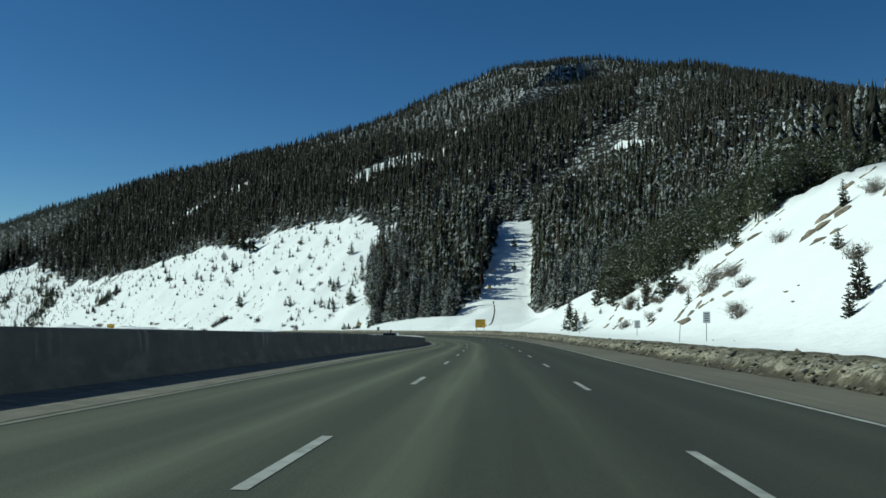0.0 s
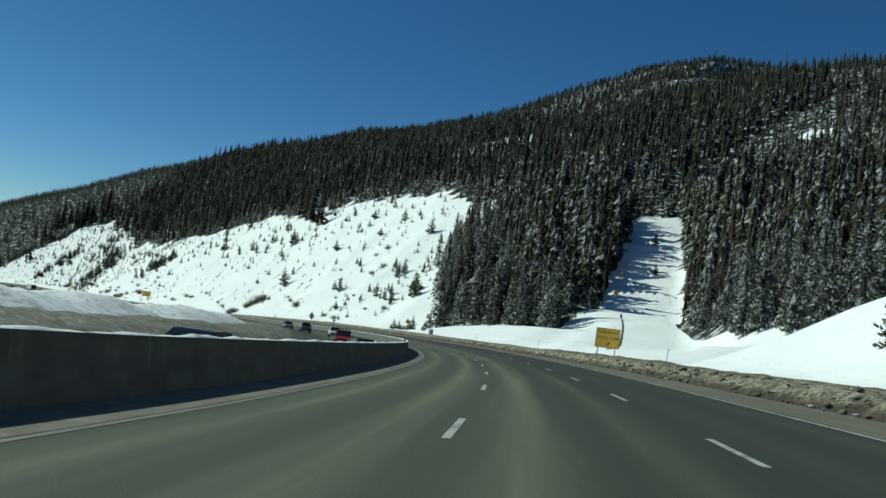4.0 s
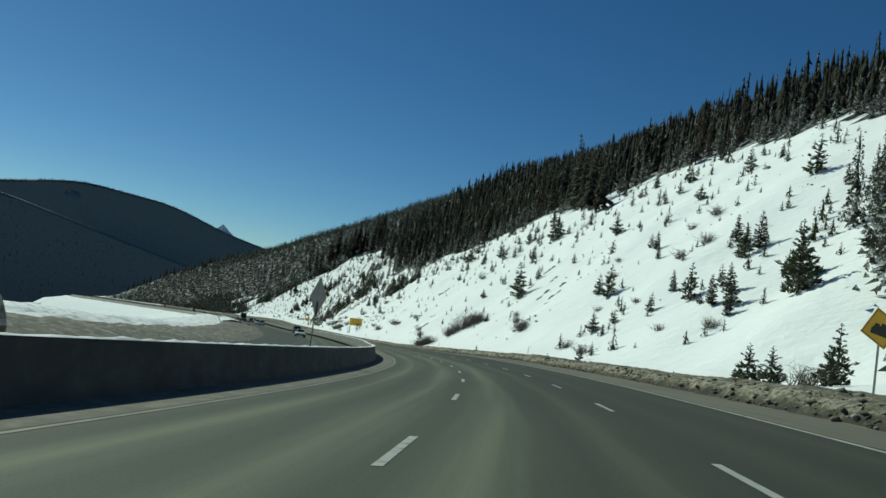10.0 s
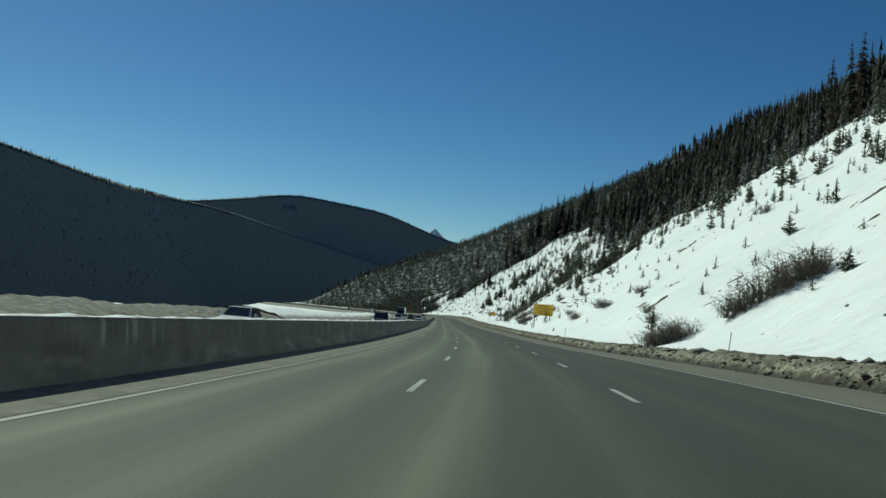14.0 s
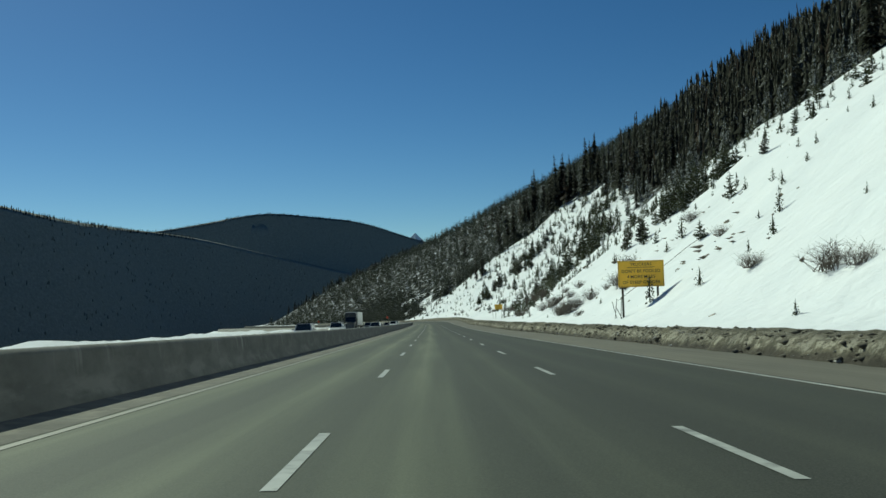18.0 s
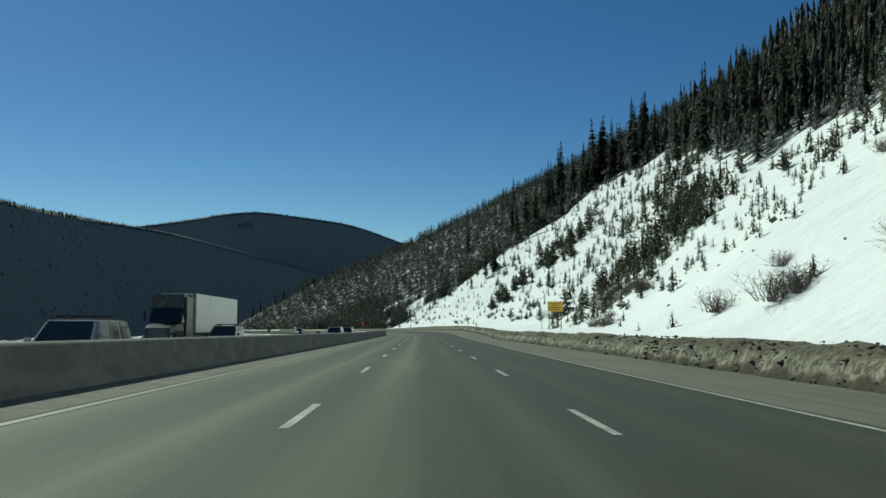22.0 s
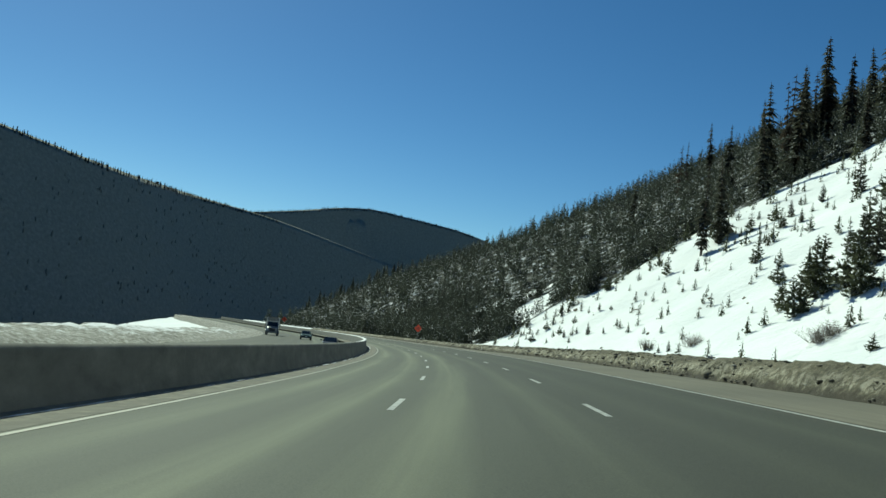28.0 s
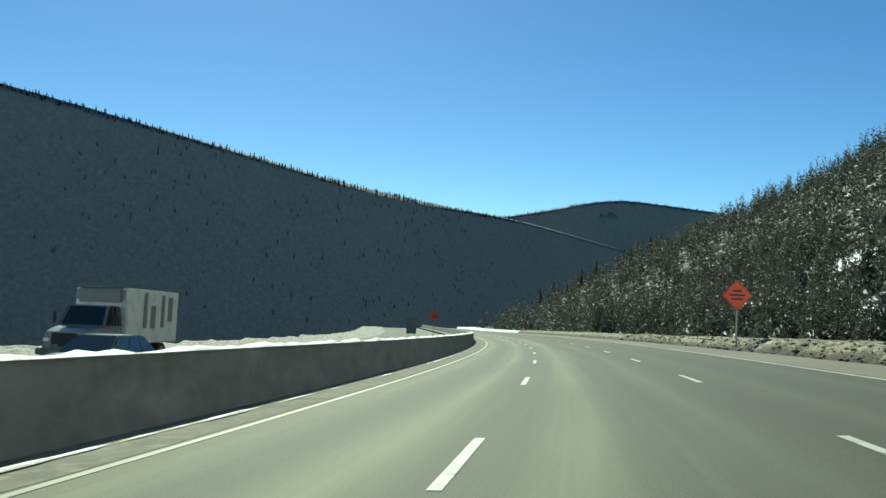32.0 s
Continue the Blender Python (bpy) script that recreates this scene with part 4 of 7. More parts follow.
def plant(name, shapes, places, tall, material, label, rng):
    """All the trees of one stand in one mesh: places (n, 3), heights (n)."""
    V, F, base = [], [], 0
    kind = rng.integers(0, len(shapes), len(places))
    for i, (sv, sf) in enumerate(shapes):
        m = kind == i
        n = m.sum()
        if not n:
            continue
        a, h = rng.uniform(0, 6.283, n), tall[m]
        fat = h * rng.uniform(0.8, 1.2, n)
        lean = rng.normal(0, 0.02, (n, 2))
        x = sv[None, :, 0] * np.cos(a)[:, None] - sv[None, :, 1] * np.sin(a)[:, None]
        y = sv[None, :, 0] * np.sin(a)[:, None] + sv[None, :, 1] * np.cos(a)[:, None]
        z = sv[None, :, 2] * h[:, None]
        p = np.stack([x * fat[:, None] + lean[:, :1] * z, y * fat[:, None] + lean[:, 1:] * z, z + 0 * x], -1) + places[m][:, None, :]
        V.append(p.reshape(-1, 3))
        F.append((sf[None] + (np.arange(n) * len(sv))[:, None, None] + base).reshape(-1, 3))
        base += n * len(sv)
    ob = new(name, mesh_of(name, np.concatenate(V), np.concatenate(F), material))
    return tagged(ob, label, "forest", kind="stuff")


def scatter(x0, x1, y0, y1, each, rng):
    """Places spread over a box, one for each so many square metres, jittered from a grid."""
    g = math.sqrt(each)
    x, y = np.meshgrid(np.arange(x0, x1, g), np.arange(y0, y1, g))
    return x.ravel() + rng.uniform(-0.5, 0.5, x.size) * g, y.ravel() + rng.uniform(-0.5, 0.5, x.size) * g


def cored(outer, inner):
    """Two shapes in one: sprays outside, a dense heart inside."""
    return np.concatenate([outer[0], inner[0]]), np.concatenate([outer[1], inner[1] + len(outer[0])])


rng = np.random.default_rng(21)
NEAR_SHAPES = [cored(tuft_shape(k, 620, 0.118 + 0.015 * (k % 3), 0.04, 0.062, 0.85, (-0.7, 0.1)), skirt_shape(5 + k, 14, 4, 0.055, 0.5)) for k in range(6)]
MID_SHAPES = [skirt_shape(10 + k, 8, 3, 0.100 + 0.015 * (k % 3), 0.38) for k in range(6)]
TALL_SHAPES = [skirt_shape(40 + k, 14, 4, 0.066 + 0.010 * (k % 3), 0.5, 1.6) for k in range(5)]
BARE_SHAPES = [skirt_shape(20 + k, 6, 3, 0.055, 0.6) for k in range(3)]
FAR_SHAPES = [skirt_shape(30 + k, 3, 3, 0.15) for k in range(6)]

x, y = scatter(-760, 420, -60, 1150, 20, rng)
s, d = along(x, y)
z, woods = land(x, y, s, d)
keep = (d > 12) & (d < 330) & (s > -40) & (s < 1330) & (woods > rng.uniform(0.15, 0.9, len(x)))
x, y, z, s, d = (a[keep] for a in (x, y, z, s, d))
wood = np.interp(s, *zip(*WOOD))
inside = d - wood
tall = (7.5 + np.clip(inside, 0, 30) * 0.27) * rng.uniform(0.5, 1.25, len(x))
tall = np.where((s > 195) & (s < 415), np.interp(s, (195, 290, 330, 375, 415), (15.5, 17, 20, 20, 11)) * rng.uniform(0.55, 1.2, len(x)) * np.interp(d, (130, 210), (1, 0.62)), tall)
spire = (rng.uniform(0, 1, len(x)) < 0.14) & (s > 415) & (inside < 45)  # slender ones that stand out above the rest
tall = np.where(spire, tall * rng.uniform(1.4, 2.0, len(x)), tall)
tall = np.minimum(tall, rng.uniform(17, 23, len(x)))
p = np.stack([x, y, z - 0.2], -1)
low = s > 955 + 12 * wobble(x, y, 60, 43)  # the younger, greener pines round the next bend
spire = spire & ~low
bare = (rng.uniform(0, 1, len(x)) < np.where(inside > 12, 0.12, 0.05)) & ~low & ~spire
green = (s > 92) & (s < 206) & (inside < 30)  # broad green pines above the rock cut
bare, spire = bare & ~green, spire & ~green
near = (inside < np.where((s > 230) & (s < 410), 26, np.where((s > 110) & (s < 230), 12, 9))) & ~bare & ~low & ~spire & ~green
mid = ~near & ~bare & ~low & ~spire & ~green
close = low & (inside < 14) & (s < 1110)
BROAD_SHAPES = [tuft_shape(50 + k, 64, 0.115 + 0.015 * (k % 3), 0.06, 0.15, 0.95) for k in range(6)]
plant("pine_edge", [tuft_shape(60 + k, 320, 0.15, 0.06, 0.085, 0.9) for k in range(4)], p[close], 7.2 * rng.uniform(0.45, 1.2, close.sum()), PINE_WOOD, "green pines at the edge of the younger wood", rng)
s2 = rng.uniform(966, 1110, 900)
d2 = np.interp(s2, *zip(*WOOD)) + rng.uniform(-1.5, 34, 900)
q = at(s2, d2)
q[:, 2], thick = land(q[:, 0], q[:, 1])
keep2 = thick > 0.3
plant("pine_edge", [tuft_shape(160 + k, 200, 0.16, 0.04, 0.105, 0.9) for k in range(4)], q[keep2] - (0, 0, 0.15), rng.uniform(3.2, 8.0, keep2.sum()), PINE_WOOD, "close-grown green pines along the edge of the younger wood", rng)
s2 = rng.uniform(126, 204, 420)
d2 = np.interp(s2, *zip(*WOOD)) + rng.uniform(-1, 24, 420)
q = at(s2, d2)
q[:, 2] = land(q[:, 0], q[:, 1])[0] - 0.2
cut = np.concatenate([p[green], q])
plant("cut_pines", [tuft_shape(90 + k, 210, 0.19 + 0.02 * (k % 3), 0.2, 0.12, 0.6) for k in range(5)], cut, rng.uniform(5, 11, len(cut)), PINE, "broad green pines standing above the rock cut", rng)
plant("pine_wood", BROAD_SHAPES, p[low & ~close], 7.4 * rng.uniform(0.5, 1.4, (low & ~close).sum()), PINE_WOOD, "younger green pine wood dusted with snow", rng)
plant("spruce_stand", NEAR_SHAPES, p[near], tall[near], STAND_SPRUCE, "dense dark spruce forest edge dusted with snow", rng)
by_ramp = mid & (s > 150) & (s < 430) & (d < 190)
plant("ramp_forest", [skirt_shape(70 + k, 15, 5, 0.105 + 0.012 * (k % 3), 0.45, 1.5) for k in range(6)], p[by_ramp], tall[by_ramp], RAMP_SPRUCE, "dense spruce forest flecked with snow round the truck ramp", rng)
mid = mid & ~by_ramp
plant("spruce_forest", MID_SHAPES, p[mid], tall[mid], SPRUCE, "dark spruce forest climbing the mountainside", rng)
plant("slender_spruces", TALL_SHAPES, p[spire], tall[spire], SPRUCE, "tall slender spruces standing out of the dark wood", rng)
plant("bare_trees", BARE_SHAPES, p[bare], tall[bare] * 1.1, DEAD, "grey-brown dead conifers among the spruces", rng)

x, y = scatter(-1500, 1300, 250, 1600, 74, rng)
s, d = along(x, y)
z, woods = land(x, y, s, d)
far, top = near_line(x, y, RIDGE)
keep = ((d > 325) | (x > 415)) & (d > 30) & ((far < 90) | (y < 1330)) & (wobble(x, y, 120, 41) < rng.uniform(0.35, 1.2, len(x)))
p = np.stack([x, y, z - 0.3], -1)[keep]
plant("mountain_forest", FAR_SHAPES, p, 9.5 * rng.uniform(0.6, 1.3, len(p)), FAR_SPRUCE, "far dark conifers covering the mountain", rng)

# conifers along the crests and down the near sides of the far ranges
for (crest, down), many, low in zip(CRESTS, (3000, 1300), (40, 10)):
    for name, k, off, material, label in (("crest_forest", np.arange(0, len(crest) - 1 if crest[0, 1] > 0 else np.argmax(crest[:, 1] > 1480), 0.11), None, CREST_SPRUCE, "conifers along the far crest, coloured dark against the sun's rim"),
                                          ("valley_forest", rng.uniform(low, len(crest) - 1, many), 4 + 300 * rng.uniform(0, 1, many) ** 1.3, HAZED_SPRUCE, "conifers across the valley, distance haze in their colour")):
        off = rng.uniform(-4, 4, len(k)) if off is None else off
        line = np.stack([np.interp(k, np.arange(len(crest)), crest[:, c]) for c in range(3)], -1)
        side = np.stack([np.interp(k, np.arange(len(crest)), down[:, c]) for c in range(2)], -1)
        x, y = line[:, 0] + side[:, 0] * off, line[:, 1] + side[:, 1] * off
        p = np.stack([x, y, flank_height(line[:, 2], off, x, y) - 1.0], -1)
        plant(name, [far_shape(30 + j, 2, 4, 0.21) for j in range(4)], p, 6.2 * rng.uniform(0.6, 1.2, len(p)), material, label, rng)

# the woods where the road bends out of sight
x, y = scatter(-1250, -650, 780, 1250, 70, rng)
s, d = along(x, y)
z, woods = land(x, y, s, d)
keep = (s > 1265) & (d - 0.7 * np.clip(s - 1290, 0, None) > 42) & (d < 340)
p = np.stack([x, y, z - 0.3], -1)[keep]
plant("bend_forest", FAR_SHAPES, p, 8 * rng.uniform(0.6, 1.25, len(p)), FAR_SPRUCE, "dark conifers round the road's last bend", rng)

# ---- small shapes ----
def box_bm(sx, sy, sz, at_=(0, 0, 0), bevel=0.0, bm=None, turn=None):
    """A box of that size, its middle at at_, its edges rounded; added to bm where given."""
    out = bm or bmesh.new()
    made = bmesh.ops.create_cube(out, size=1.0)["verts"]
    bmesh.ops.scale(out, vec=(sx, sy, sz), verts=made)
    if bevel:
        edges = list({e for v in made for e in v.link_edges})
        made = list({v for f in bmesh.ops.bevel(out, geom=edges, offset=bevel, segments=2, affect="EDGES")["faces"] for v in f.verts} | {v for v in made if v.is_valid})
    if turn is not None:
        bmesh.ops.rotate(out, verts=made, matrix=turn)
    bmesh.ops.translate(out, vec=at_, verts=made)
    return out


def rod_bm(radius, length, sides=8, at_=(0, 0, 0), along_="z", top=None, bm=None):
    out = bm or bmesh.new()
    made = bmesh.ops.create_cone(out, cap_ends=True, segments=sides, radius1=radius, radius2=radius if top is None else top, depth=length)["verts"]
    if along_ == "x":
        bmesh.ops.rotate(out, verts=made, matrix=Matrix.Rotation(radians(90), 3, "Y"))
    if along_ == "y":
        bmesh.ops.rotate(out, verts=made, matrix=Matrix.Rotation(radians(90), 3, "X"))
    bmesh.ops.translate(out, vec=at_, verts=made)
    return out


def outline_bm(points, thick, y=0.0):
    """A flat shape from its outline in x, z, thick metres deep towards -y."""
    bm = bmesh.new()
    face = bm.faces.new([bm.verts.new((x, y, z)) for x, z in points])
    made = bmesh.ops.extrude_face_region(bm, geom=[face])["geom"]
    bmesh.ops.translate(bm, vec=(0, -thick, 0), verts=[g for g in made if isinstance(g, bmesh.types.BMVert)])
    bmesh.ops.recalc_face_normals(bm, faces=bm.faces)
    return bm


def word_mesh(text, size):
    curve = bpy.data.curves.new("word", "FONT")
    curve.body, curve.size, curve.align_y, curve.extrude, curve.space_character, curve.offset = text, size, "CENTER", 0.002, 1.08, size * 0.012
    ob = bpy.data.objects.new("word", curve)
    me = bpy.data.meshes.new_from_object(ob)
    bpy.data.objects.remove(ob)
    bpy.data.curves.remove(curve)
    return me


def words(text, size, x, y, z, material, parent):
    """A line of raised words, its middle at x, z, facing -y; each word is a part."""
    made = [word_mesh(t, size) for t in text.split()]
    ends = [(min(v.co.x for v in me.vertices), max(v.co.x for v in me.vertices)) for me in made]
    wide = sum(b - a for a, b in ends) + 0.38 * size * (len(made) - 1)
    left = x - wide / 2
    for me, (a, b) in zip(made, ends):
        me.transform(Matrix.Translation((left - a, y, z)) @ Matrix.Rotation(radians(90), 4, "X"))
        left += b - a + 0.38 * size
        me.materials.append(material)
        out = new("lettering", me)
        out.parent = parent


def ground_at(s, d):
    p = at(s, d)
    z, _ = land(np.array([p[0]]), np.array([p[1]]))
    return Vector((p[0], p[1], float(z[0])))


def beside(s, d, turn=0.0, lift=0.0):
    """The pose of a thing standing on the ground at s, d: y ahead along the road, x to the right."""
    p = ground_at(s, d)
    return pose(p.x, p.y, p.z + lift, 0, 0, math.degrees(np.interp(s, S, HEAD)) + turn)


def hung(s, d, h, z, turn=0.0):
    """The pose of a sign whose middle, z up its own posts, is h metres over the road's level."""
    p = at(s, d, h - z)
    return pose(*p, 0, 0, math.degrees(np.interp(s, S, HEAD)) + turn)


def empty(name, m, label, category, group=""):
    ob = tagged(new(name), label, category, group)
    ob.matrix_world = m
    return ob


SIGN_YELLOW = plain("sign_yellow", (0.80, 0.47, 0.03), 0.45, vary=0.08, scale=1.2, fine=15)
SIGN_ORANGE = plain("sign_orange", (0.78, 0.075, 0.03), 0.5, vary=0.08, scale=1.2, fine=15)
SIGN_WHITE = plain("sign_white", (0.62, 0.63, 0.62), 0.5, vary=0.08, scale=1.2, fine=15)
SIGN_BLACK = plain("sign_black", (0.018, 0.018, 0.016), 0.5, scale=1.2, fine=15)
SIGN_BACK = plain("bare_aluminium", (0.17, 0.175, 0.175), 0.6, 0.3, vary=0.25)
POST_WOOD = plain("dark_post_wood", (0.055, 0.045, 0.036), 0.9, vary=0.3, scale=5)
STEEL = plain("galvanised_steel", (0.30, 0.31, 0.31), 0.5, 0.8, vary=0.2)


def sign_board(parent, wide, high, z, face, border=True, y=-0.06, bars=(), bar_material=None):
    """A sign's sheet with its rim, its middle z metres up, and bars in place of writing."""
    panel = part("panel", box_bm(wide, 0.02, high, (0, y, z), 0.006), face, parent)
    part("backing", box_bm(wide - 0.02, 0.012, high - 0.02, (0, y + 0.017, z)), SIGN_BACK, parent, "bare metal back")
    if border:
        bm = bmesh.new()
        m = 0.05 + 0.008 * wide
        for sx, sz, cx, cz in ((wide - 2 * m + 0.03, 0.03, 0, high / 2 - m), (wide - 2 * m + 0.03, 0.03, 0, m - high / 2), (0.03, high - 2 * m, wide / 2 - m, 0), (0.03, high - 2 * m, m - wide / 2, 0)):
            box_bm(sx, 0.004, sz, (cx, y - 0.012, z + cz), bm=bm)
        part("border", bm, SIGN_BLACK, parent, "thin black border")
    for bx, bz, bw, bh in bars:
        part("text_bar", box_bm(bw, 0.004, bh, (bx, y - 0.012, z + bz)), bar_material or SIGN_BLACK, parent)
    return panel


def diamond_board(parent, side, z, face, y=-0.05, lean=0.0):
    """A square sign standing on its corner."""
    turn = Matrix.Rotation(radians(45 + lean), 3, "Y")
    part("panel", box_bm(side, 0.012, side, (0, y, z), 0.004, turn=turn), face, parent)
    part("backing", box_bm(side - 0.03, 0.008, side - 0.03, (0, y + 0.012, z), turn=turn), SIGN_BACK, parent, "bare metal back")
    bm = bmesh.new()
    for k in range(4):
        made = box_bm(side - 0.08, 0.004, 0.022, (0, 0, 0), bm=None)
        bmesh.ops.translate(made, vec=(0, 0, side / 2 - 0.05), verts=made.verts)
        bmesh.ops.rotate(made, verts=made.verts, matrix=Matrix.Rotation(radians(45 + lean + 90 * k), 3, "Y"))
        bmesh.ops.translate(made, vec=(0, y - 0.009, z), verts=made.verts)
        me = bpy.data.meshes.new("tmp")
        made.to_mesh(me)
        made.free()
        bm.from_mesh(me)
        bpy.data.meshes.remove(me)
    part("border", bm, SIGN_BLACK, parent, "thin black border")


TRUCK_ON_GRADE = ((-0.40, -0.16), (-0.40, -0.20), (0.38, -0.38), (0.38, -0.02), (0.36, 0.12), (0.02, 0.20), (0.0, 0.08), (-0.05, 0.10), (-0.07, 0.16), (-0.22, 0.19), (-0.30, 0.06), (-0.36, 0.02))


def grade_sign(m, side, z, label, lean=0.0, post_top=None):
    ob = empty("grade_warning_sign", m, label, "road sign")
    part("post", box_bm(0.07, 0.05, z, (0, 0, z / 2 - 0.2), 0.006), STEEL, ob)
    diamond_board(ob, side, z, SIGN_YELLOW, lean=lean)
    k = side / 1.15
    part("truck_symbol", outline_bm([(x * k, zz * k + z) for x, zz in TRUCK_ON_GRADE], 0.004, -0.058), SIGN_BLACK, ob, "black truck rolling down a slope")
    return ob


# the big yellow board before the ramp
ob = empty("truck_ramp_sign", hung(200.5, 12.7, 2.45, 2.45, 6), "large yellow runaway truck ramp board on two posts in the snow", "road sign")
for x in (-1.0, 1.0):
    part("post", box_bm(0.10, 0.10, 4.4, (x * 0.9, 0.04, 1.05), 0.01), STEEL, ob)
sign_board(ob, 2.52, 1.95, 2.45, SIGN_YELLOW)
words("RUNAWAY", 0.39, 0, -0.071, 3.0, SIGN_BLACK, ob)
words("TRUCK RAMP", 0.36, 0, -0.071, 2.45, SIGN_BLACK, ob)
part("arrow", outline_bm([(x * 0.5 + 0.05, z * 0.5 + 1.82) for x, z in ((-0.5, -0.42), (-0.36, -0.5), (0.16, 0.1), (0.3, -0.06), (0.42, 0.42), (-0.1, 0.36), (0.04, 0.22))], 0.004, -0.068), SIGN_BLACK, ob, "black arrow pointing up to the ramp")

# the board that warns truckers
ob = empty("truckers_warning_sign", hung(611.4, 21.3, 5.75, 3.75, -3), "big yellow board with black warning words on two dark posts", "road sign")
for x in (-1.95, 1.7):
    part("post", box_bm(0.2, 0.16, 6.6, (x, 0.08, 1.5), 0.012), POST_WOOD, ob)
sign_board(ob, 4.78, 2.75, 3.75, SIGN_YELLOW)
words("TRUCKERS", 0.43, 0, -0.071, 4.72, SIGN_BLACK, ob)
part("underline", box_bm(2.9, 0.004, 0.05, (0, -0.072, 4.42)), SIGN_BLACK, ob)
for text, z in (("DON'T BE FOOLED", 4.01), ("4 MORE MILES", 3.43), ("OF STEEP GRADES", 2.85)):
    words(text, 0.445, 0, -0.071, z, SIGN_BLACK, ob)

# the smaller yellow board further on, whose words are too faint to read
ob = empty("yellow_notice_sign", hung(761, 18.9, 4.52, 3.2, -2), "yellow notice board with faint lines on two thin posts", "road sign")
for x in (-0.85, 0.85):
    part("post", box_bm(0.08, 0.08, 5.2, (x, 0.04, 1.35), 0.008), POST_WOOD, ob)
sign_board(ob, 2.15, 1.4, 3.2, SIGN_YELLOW, bars=[(0, 0.40, 1.4, 0.11), (0, 0.14, 0.9, 0.11), (0, -0.13, 1.7, 0.11), (0, -0.40, 1.6, 0.11)], bar_material=plain("faded_lettering", (0.20, 0.12, 0.02), 0.6))
grade_sign(hung(320.5, 12.4, 3.05, 3.0, 4), 1.06, 3.0, "leaning yellow diamond truck-grade sign in the snowy verge", lean=-14)
grade_sign(hung(330.5, -9.2, 3.35, 3.6, 123), 1.38, 3.6, "shaded diamond truck sign standing behind the median wall")

# white notices at the cut
for s_, d_, h_road, w_, h_ in ((72.4, 18.5, 2.53, 0.62, 0.98), (108.2, 20.3, 1.98, 0.75, 1.0), (140, 19.1, 2.02, 0.76, 1.05)):
    ob = empty("white_notice_sign", hung(s_, d_, h_road, 2.0, 4), "small white notice on a single steel post above the snow", "road sign", "white notices")
    part("post", rod_bm(0.035, 4.0, 8, (0, 0, 0.4)), STEEL, ob)
    sign_board(ob, w_, h_, 2.0, SIGN_WHITE, False, bars=[(0, h_ * k, w_ * 0.6, h_ * 0.07) for k in (0.32, 0.12, -0.08, -0.3)])
ob = empty("back_of_sign", hung(170.2, 24.8, 2.51, 2.4, 20), "bare metal back of a road sign among young pines", "road sign")
part("post", rod_bm(0.04, 4.2, 8, (0, 0, 0.7)), STEEL, ob)
part("panel", box_bm(1.5, 0.02, 0.95, (0, -0.05, 2.4), 0.006), SIGN_BACK, ob)
for s_, d_ in ((326, 73.0), (347, 91.0)):
    ob = empty("ramp_marker_sign", beside(s_, d_, 8), "small yellow marker board beside the snowy ramp", "road sign", "ramp markers")
    part("post", rod_bm(0.05, 3.0, 8, (0, 0, 1.0)), STEEL, ob)
    sign_board(ob, 1.5, 1.2, 2.1, SIGN_YELLOW, bars=[(0, 0.2, 0.9, 0.16), (0, -0.2, 0.7, 0.16)])

# orange road-works diamonds near the end
for s_, d_, lift in ((981.6, 8.1, 2.73), (1057.3, -11.2, 3.0)):
    ob = empty("road_works_sign", hung(s_, d_, lift, 3.0, 6 if d_ > 0 else 10), "bright orange road-works diamond with faint lines on a post", "road sign", "road-works signs")
    part("post", box_bm(0.07, 0.06, 4.0, (0, 0, 0.95), 0.006), STEEL, ob)
    diamond_board(ob, 1.08, 3.0, SIGN_ORANGE)
    for z, w_ in ((3.22, 0.45), (3.02, 0.8), (2.82, 0.6)):
        part("text_bar", box_bm(w_, 0.004, 0.10, (0, -0.062, z)), SIGN_BLACK, ob)
ob = empty("message_board", pose(*at(1058, -14.3, -0.4), 0, 0, math.degrees(np.interp(1058, S, HEAD)) + 8), "grey back of a tall board standing behind the median wall", "road sign")
for x in (-0.4, 0.4):
    part("post", box_bm(0.07, 0.06, 2.4, (x, 0, 1.1), 0.006), STEEL, ob)
part("panel", box_bm(1.4, 0.03, 2.3, (0, -0.05, 2.0), 0.008), SIGN_BACK, ob)

# the furrow that the last truck left along the ramp's edge
u = np.linspace(0, 1, 60)
ss, dd = np.interp(u, (0, 0.3, 0.6, 1), (234, 262, 288, 316)), np.interp(u, (0, 0.3, 0.6, 1), (23.5, 36.5, 51, 68)) + 0.10 * wobble(u * 50, 0 * u, 16, 81)
rows = []
for off, lift in ((-0.3, -0.02), (-0.2, 0.07), (0.0, 0.09), (0.2, 0.07), (0.3, -0.02)):
    q = at(ss, dd + off * np.interp(u, (0, 0.1, 1), (1.6, 1.2, 0.9)))
    q[:, 2] = land(q[:, 0], q[:, 1])[0] + lift
    rows.append(q)
tagged(new("ramp_furrow", mesh_of("ramp_furrow", np.stack(rows, 1).reshape(-1, 3), sheet_faces(60, 5), GRAVEL)), "dark ridge of gravel along the snowy ramp's edge", "furrow", kind="structure")

